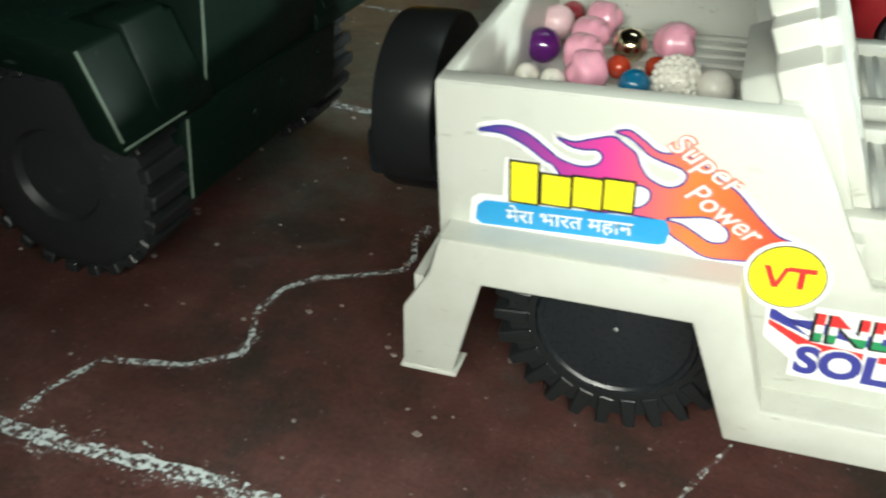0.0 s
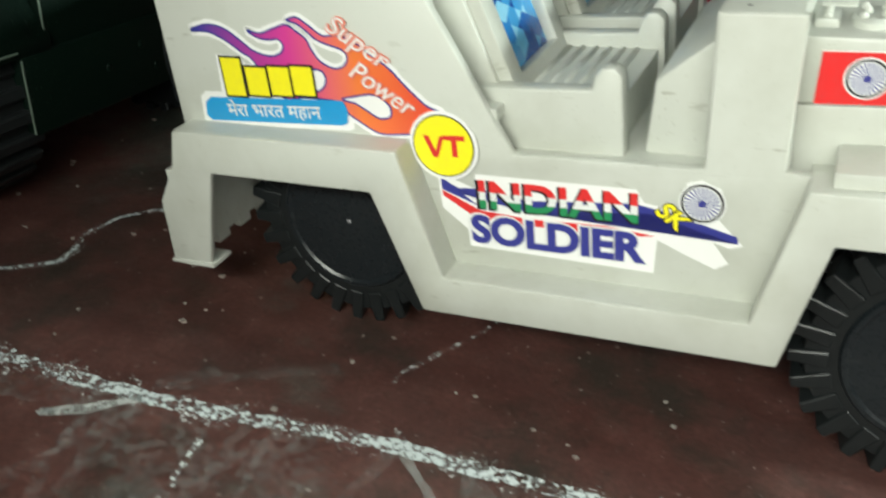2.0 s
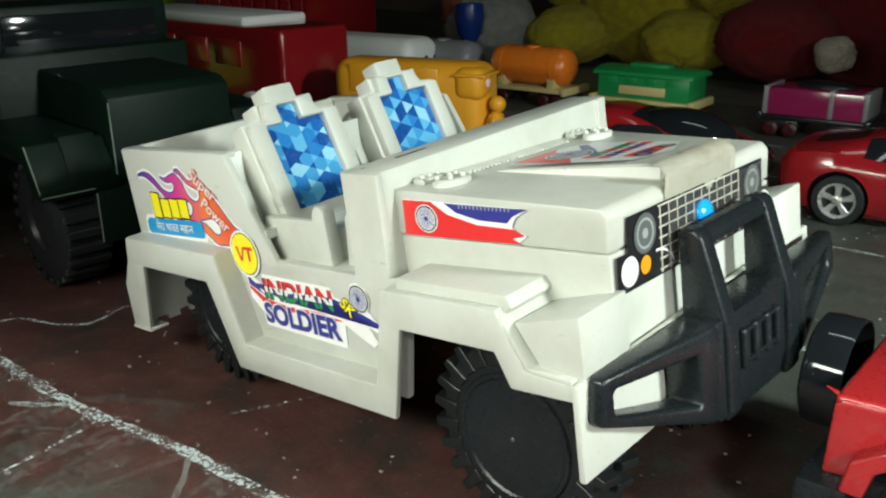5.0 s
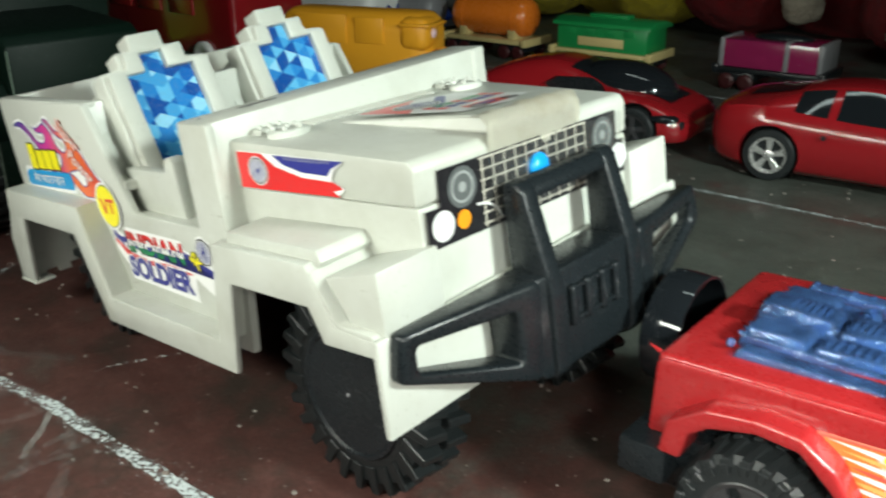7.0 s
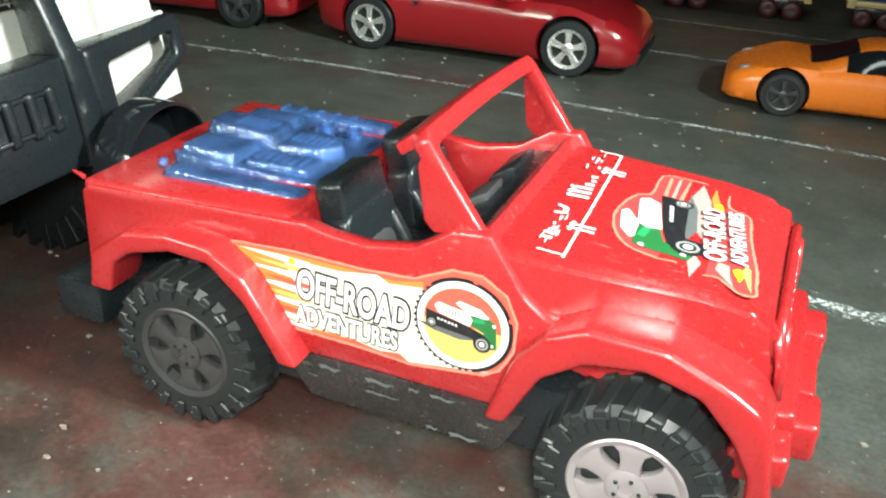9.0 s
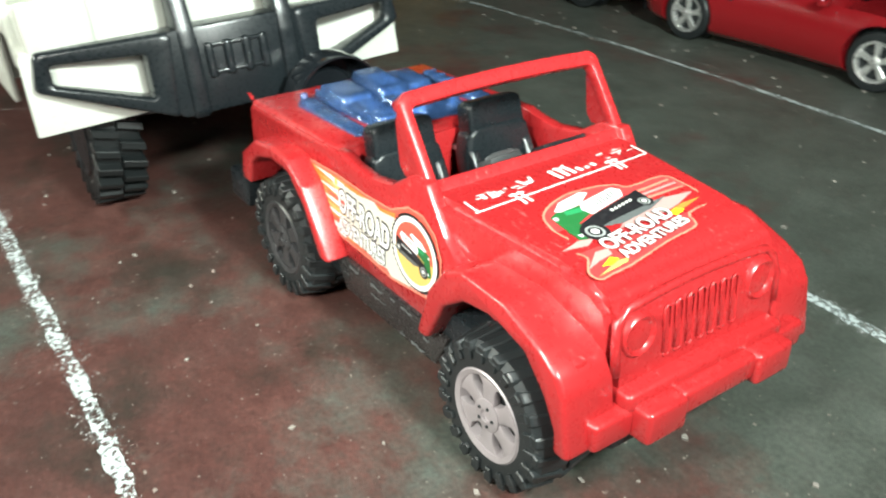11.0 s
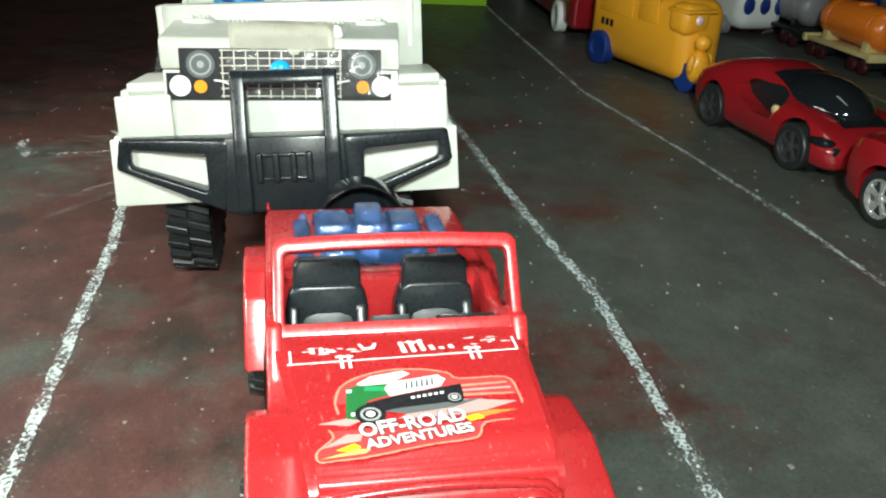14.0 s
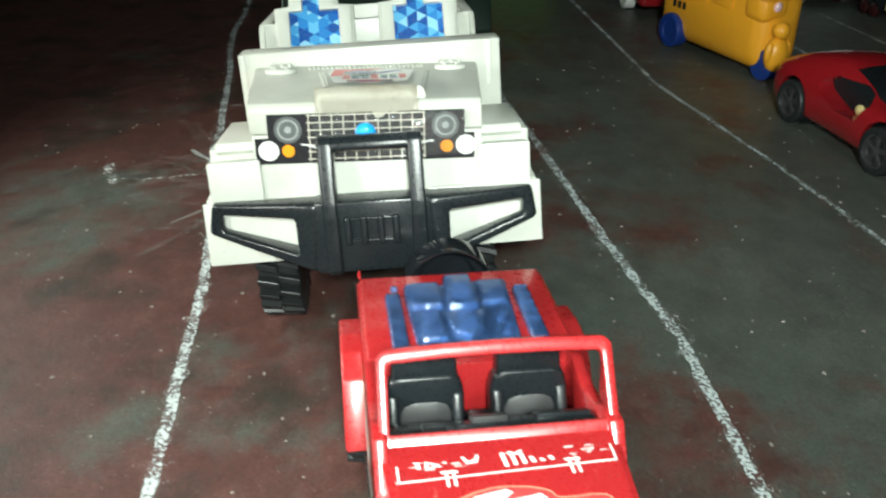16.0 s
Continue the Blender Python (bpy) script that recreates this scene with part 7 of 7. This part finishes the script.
for y in (-0.026, 0.002, 0.028):
    bm = bmesh.new()
    sphere(bm, (0.274, y, 0.052), 0.012, 16, (0.25, 0.85, 1.2))
    part("window", bm, BLUE, wbus, "dark blue oval window", WBM, True)


WAGON_WHEEL = plastic("wagon_wheel", (0.05, 0.008, 0.009), 0.4, None, 0.3, 40, 0.0)


# ---- toy train wagons standing in a row ----
def wagon_base(m, label, base=CREAM, length=0.150):
    t = thing("train_wagon", m, label, "toy wagon", "toy train wagons in a row")
    bm = bmesh.new()
    box(bm, (0, -0.034, 0.022), (length, 0.034, 0.028), 0.0015)
    part("deck", bm, base, t, "", m, 30)
    for u in (0.0, length):
        bm = bmesh.new()
        box(bm, (u - 0.004, -0.037, 0.020), (u + 0.004, 0.037, 0.031), 0.001)
        part("buffer_beam", bm, base, t, "", m, 30)
    for u in (0.026, length - 0.026):
        bm = bmesh.new()
        box(bm, (u - 0.022, -0.030, 0.010), (u + 0.022, 0.030, 0.022), 0.002)
        bogie = part("bogie", bm, BLACK, t, "", m, 30)
        for d in (-0.012, 0.012):
            for s in (-1, 1):
                bm = bmesh.new()
                lathe(bm, [(0.0005, -0.003), (0.004, -0.004), (0.009, -0.003), (0.010, -0.002), (0.010, 0.003), (0.0005, 0.003)], 20, "y", (u + d, s * 0.030, 0.010))
                part("wheel", bm, WAGON_WHEEL, bogie, "", m, 40)
    return t


def tank_wagon(m, mat, label, base=CREAM):
    t = wagon_base(m, label, base)
    bm = bmesh.new()
    lathe(bm, [(0.001, 0.004), (0.018, 0.006), (0.026, 0.012), (0.0285, 0.022), (0.0285, 0.128), (0.026, 0.138), (0.018, 0.144), (0.001, 0.146)], 32, "x", (0, 0, 0.058))
    tank = part("tank", bm, mat, t, "", m, 40)
    bm = bmesh.new()
    lathe(bm, [(0.001, 0.0885), (0.010, 0.0885), (0.012, 0.0878), (0.012, 0.084), (0.001, 0.084)], 20, "z", (0.075, 0, 0))
    part("dome", bm, mat, tank, "", m, 40)
    for u in (0.030, 0.120):
        bm = bmesh.new()
        box(bm, (u - 0.007, -0.024, 0.027), (u + 0.007, 0.024, 0.042), 0.002)
        part("saddle", bm, base, t, "", m, 30)
        bm = bmesh.new()
        lathe(bm, [(0.0288, u - 0.002), (0.0294, u - 0.0016), (0.0294, u + 0.0016), (0.0288, u + 0.002)], 32, "x", (0, 0, 0.058))
        part("band", bm, mat, tank, "", m, 40)


def box_wagon(m, mat, label, base=CREAM):
    t = wagon_base(m, label, base)
    bm = bmesh.new()
    box(bm, (0.006, -0.030, 0.028), (0.144, 0.030, 0.060), 0.002)
    body = part("body", bm, mat, t, "", m, 30)
    bm = bmesh.new()
    prism(bm, [(-0.035, 0.060), (-0.033, 0.065), (-0.012, 0.070), (0.012, 0.070), (0.033, 0.065), (0.035, 0.060)], 0.000, 0.150, "x", r=0.001)
    part("roof", bm, mat, t, "", m, 40)
    bm = bmesh.new()
    box(bm, (0.045, -0.010, 0.069), (0.105, 0.010, 0.075), 0.002)
    part("roof_vent", bm, mat, t, "", m, 30)
    for i in range(4):
        bm = bmesh.new()
        box(bm, (0.020 + i * 0.030, -0.0312, 0.049), (0.036 + i * 0.030, -0.0300, 0.058), 0.0006)
        part("window_frame", bm, mat, body, "", m, 30)
    bm = bmesh.new()
    box(bm, (0.040, -0.0314, 0.034), (0.110, -0.0300, 0.046), 0.0008)
    part("name_plate", bm, base, body, "plain cream name plate", m, 30)


def crate_wagon(m, label):
    t = wagon_base(m, label, BLACK, 0.130)
    bm = bmesh.new()
    box(bm, (0.004, -0.030, 0.028), (0.126, 0.030, 0.062), 0.002)
    crate = part("crate", bm, glassy("clear_magenta_plastic", (0.42, 0.025, 0.13), 0.15, 0.45), t, "clear magenta plastic crate", m, 30)
    for u in (0.005, 0.085, 0.125):
        bm = bmesh.new()
        box(bm, (u - 0.003, -0.0315, 0.028), (u + 0.003, 0.0315, 0.0635), 0.001)
        part("strap", bm, GREY, crate, "", m, 30)
    bm = bmesh.new()
    sphere(bm, (0.070, 0, 0.064), 0.028, 16, (1.3, 0.7, 0.22))
    part("load", bm, BLACK, t, "dark load on top", m, True)


tank_wagon(pose(-0.535, 1.085, 0, 0, 0, 8), ORANGE, "orange toy train tank wagon on a cream deck")
tank_wagon(pose(-0.715, 1.065, 0, 0, 0, 8), GREY, "dark grey toy train tank wagon", BLACK)
box_wagon(pose(-0.335, 1.108, 0, 0, 0, 8), WAGON_GREEN, "green toy train box wagon on a cream deck")
crate_wagon(pose(-0.093, 1.138, 0, 0, 0, 8), "toy train wagon with a clear magenta crate")
box_wagon(pose(0.104, 1.172, 0, 0, 0, 8), WAGON_GREEN, "green toy train box wagon on a cream deck")
tank_wagon(pose(0.290, 1.190, 0, 0, 0, 8), ORANGE, "orange toy train tank wagon on a cream deck")
box_wagon(pose(0.480, 1.220, 0, 0, 0, 8), BLUE, "dark blue toy train wagon on a cream deck")


# ---- soft toys along the wall ----
def plush_material(name, color):
    m = bpy.data.materials.new(name)
    nt, b, ln = nodes_of(m)
    ln.new(mixed(nt, noise_tex(nt, 55, 5, 0.7), tuple(c * 0.35 for c in color), color), b.inputs["Base Color"])
    b.inputs["Specular IOR Level"].default_value = 0.1
    b.inputs["Roughness"].default_value = 0.95
    b.inputs["Sheen Weight"].default_value = 0.08
    bumped(nt, b, noise_tex(nt, 140, 5, 0.75), 1.0, 0.008)
    return m


def plush(name, m, blobs, mats, label, category):
    """A soft toy as one mesh of tufted rounded masses."""
    bm = bmesh.new()
    for (x, y, z, a, b, c, k) in blobs:
        start = len(bm.faces)
        g = bmesh.ops.create_icosphere(bm, subdivisions=5, radius=1, matrix=Matrix.Translation((x, y, z)) @ Matrix.Diagonal((a, b, c, 1)))
        for v in g["verts"]:
            n = noise.noise(v.co * 45) * 0.005 + noise.noise(v.co * 260) * 0.0035
            v.co += (v.co - Vector((x, y, z))).normalized() * n
        bm.faces.ensure_lookup_table()
        for f in bm.faces[start:]:
            f.material_index = k
    ob = part(name, bm, mats[0], None, "", m, True)
    for x in mats[1:]:
        ob.data.materials.append(x)
    return tagged(ob, label, category)


YEL_FUR, RED_FUR, WHT_FUR = plush_material("yellow_plush", (0.62, 0.50, 0.03)), plush_material("red_plush", (0.25, 0.008, 0.012)), plush_material("cream_plush", (0.62, 0.54, 0.42))
plush("teddy_bear", pose(-0.57, 1.56, 0, 0, 0, 10), [(0, 0.03, 0.13, 0.15, 0.12, 0.14, 0), (0, 0.04, 0.33, 0.11, 0.10, 0.10, 0), (0.12, -0.06, 0.06, 0.09, 0.12, 0.058, 0), (-0.13, -0.05, 0.06, 0.085, 0.12, 0.058, 0), (0.16, -0.02, 0.16, 0.06, 0.09, 0.06, 0), (-0.16, 0, 0.16, 0.06, 0.08, 0.06, 0)],
      [YEL_FUR], "yellow plush teddy bear sitting by the wall", "soft toy")
plush("teddy_bear", pose(-0.16, 1.60, 0, 0, 0, -5), [(0, 0.04, 0.18, 0.22, 0.14, 0.19, 0), (0, 0.04, 0.44, 0.14, 0.12, 0.13, 0), (0.19, -0.08, 0.07, 0.085, 0.13, 0.07, 0), (-0.10, -0.09, 0.075, 0.10, 0.13, 0.07, 0), (0.21, -0.19, 0.05, 0.026, 0.03, 0.036, 1), (0.05, -0.19, 0.07, 0.026, 0.035, 0.028, 1), (0.26, 0.02, 0.22, 0.07, 0.08, 0.13, 0)],
      [RED_FUR, WHT_FUR], "dark red plush teddy bear with cream paws sitting by the wall", "soft toy")
plush("teddy_bear", pose(0.30, 1.62, 0, 0, 0, 5), [(0, 0.04, 0.17, 0.20, 0.14, 0.18, 0), (0, 0.04, 0.42, 0.14, 0.12, 0.13, 0), (0.15, -0.08, 0.07, 0.085, 0.12, 0.07, 0), (-0.15, -0.08, 0.07, 0.085, 0.12, 0.07, 0), (-0.16, -0.185, 0.07, 0.034, 0.03, 0.040, 1), (0.16, -0.185, 0.07, 0.034, 0.03, 0.040, 1)],
      [RED_FUR, WHT_FUR], "dark red plush teddy bear with cream paws sitting by the wall", "soft toy")
plush("soft_ball", pose(-0.84, 1.40, 0, 0, 0, 0), [(0, 0, 0.075, 0.10, 0.09, 0.075, 0), (-0.04, -0.03, 0.10, 0.05, 0.05, 0.06, 1)], [plush_material("grey_cloth", (0.42, 0.42, 0.38)), plush_material("rust_cloth", (0.42, 0.12, 0.06))], "grey and rust cloth bundle by the wall", "cloth bundle")

# red plastic basket, pink and lime toys far behind
bm = bmesh.new()
ring_frame(bm, [(-0.16, -0.11), (0.16, -0.11), (0.16, 0.11), (-0.16, 0.11)], [(-0.152, -0.102), (0.152, -0.102), (0.152, 0.102), (-0.152, 0.102)], 0.004, 0.165, "z", 0.002)
BM_ = pose(-1.22, 1.16, 0, 0, 0, 12)
basket = thing("basket", BM_, "dark red plastic storage basket standing on the floor", "basket")
part("basket_wall", bm, RED_CAR, basket, "", BM_, 30)
bm = bmesh.new()
box(bm, (-0.155, -0.105, 0.0), (0.155, 0.105, 0.006))
part("basket_floor", bm, RED_CAR, basket, "", BM_)
bm = bmesh.new()
ring_frame(bm, [(-0.172, -0.122), (0.172, -0.122), (0.172, 0.122), (-0.172, 0.122)], [(-0.155, -0.105), (0.155, -0.105), (0.155, 0.105), (-0.155, 0.105)], 0.158, 0.170, "z", 0.002)
part("basket_rim", bm, RED_CAR, basket, "", BM_, 30)
for i in range(9):
    bm = bmesh.new()
    box(bm, (-0.150 + i * 0.0345, -0.1135, 0.025), (-0.126 + i * 0.0345, -0.1105, 0.145), 0.001)
    part("basket_slat", bm, RED, basket, "", BM_)
for x, y, mat, lab, h in ((-1.92, 1.10, plastic("pink_plastic", (0.75, 0.05, 0.20), 0.35, None, 0.3, 20, 0.05), "bright pink plastic bottle standing on the floor", 0.20), (-1.72, 1.10, plastic("lime_plastic", (0.45, 0.62, 0.02), 0.35, None, 0.3, 20, 0.05), "lime green plastic bottle standing on the floor", 0.22)):
    bm = bmesh.new()
    lathe(bm, [(0.001, 0), (0.052, 0), (0.056, 0.01), (0.056, h * 0.7), (0.035, h * 0.86), (0.022, h * 0.9), (0.022, h), (0.001, h)], 28, "z")
    tagged(part("plastic_bottle", bm, mat, None, "", pose(x, y, 0), 40), lab, "bottle")
bm = bmesh.new()
lathe(bm, [(0.001, 0), (0.020, 0), (0.024, 0.006), (0.014, 0.02), (0.011, 0.05), (0.024, 0.07), (0.030, 0.10), (0.026, 0.125), (0.024, 0.125), (0.027, 0.10), (0.001, 0.075)], 28, "z")
tagged(part("goblet", bm, BLUE, None, "", pose(-0.80, 1.30, 0), 40), "dark blue plastic goblet standing on the floor", "goblet")
LIME = plastic("lime_plastic_tub", (0.30, 0.60, 0.03), 0.4, None, 0.3, 20, 0.05)
TUB = pose(-0.895, 0.535, 0, 0, 0, 4)
tub = thing("toy_tub", TUB, "lime green plastic tub standing on the floor", "tub")
bm = bmesh.new()
ring_frame(bm, [(-0.060, -0.068), (0.060, -0.068), (0.060, 0.068), (-0.060, 0.068)], [(-0.055, -0.063), (0.055, -0.063), (0.055, 0.063), (-0.055, 0.063)], 0.0, 0.100, "z", 0.002)
part("tub_wall", bm, LIME, tub, "", TUB, 30)
bm = bmesh.new()
box(bm, (-0.056, -0.064, 0.002), (0.056, 0.064, 0.006))
part("tub_floor", bm, LIME, tub, "", TUB)
bm = bmesh.new()
ring_frame(bm, [(-0.066, -0.074), (0.066, -0.074), (0.066, 0.074), (-0.066, 0.074)], [(-0.0595, -0.0675), (0.0595, -0.0675), (0.0595, 0.0675), (-0.0595, 0.0675)], 0.094, 0.102, "z", 0.002)
part("tub_rim", bm, LIME, tub, "", TUB, 30)

# ---- crumbs, chips and dust on the floor ----
rnd = random.Random(31)
bm = bmesh.new()
for i in range(2400):
    x, y = rnd.uniform(-0.35, 0.85), rnd.uniform(0.02, 0.85)
    r = 0.0003 + 0.0014 * rnd.random() ** 5
    a0 = rnd.uniform(0, 6.28)
    top_ = [bm.verts.new((x + r * rnd.uniform(0.6, 1.5) * math.cos(a0 + k * 1.57), y + r * rnd.uniform(0.5, 1.1) * math.sin(a0 + k * 1.57), r * 0.5)) for k in range(4)]
    low_ = [bm.verts.new((v.co.x, v.co.y, 0)) for v in top_]
    bm.faces.new(top_)
    for k in range(4):
        bm.faces.new((top_[k], low_[k], low_[(k + 1) % 4], top_[(k + 1) % 4]))
tagged(part("floor_crumbs", bm, plastic("pale_crumbs", (0.25, 0.225, 0.20), 0.8, (0.2, 0.1, 0.08), 0.6, 60, 0.0)), "pale grit and chalk crumbs scattered on the floor", "grit", kind="stuff")
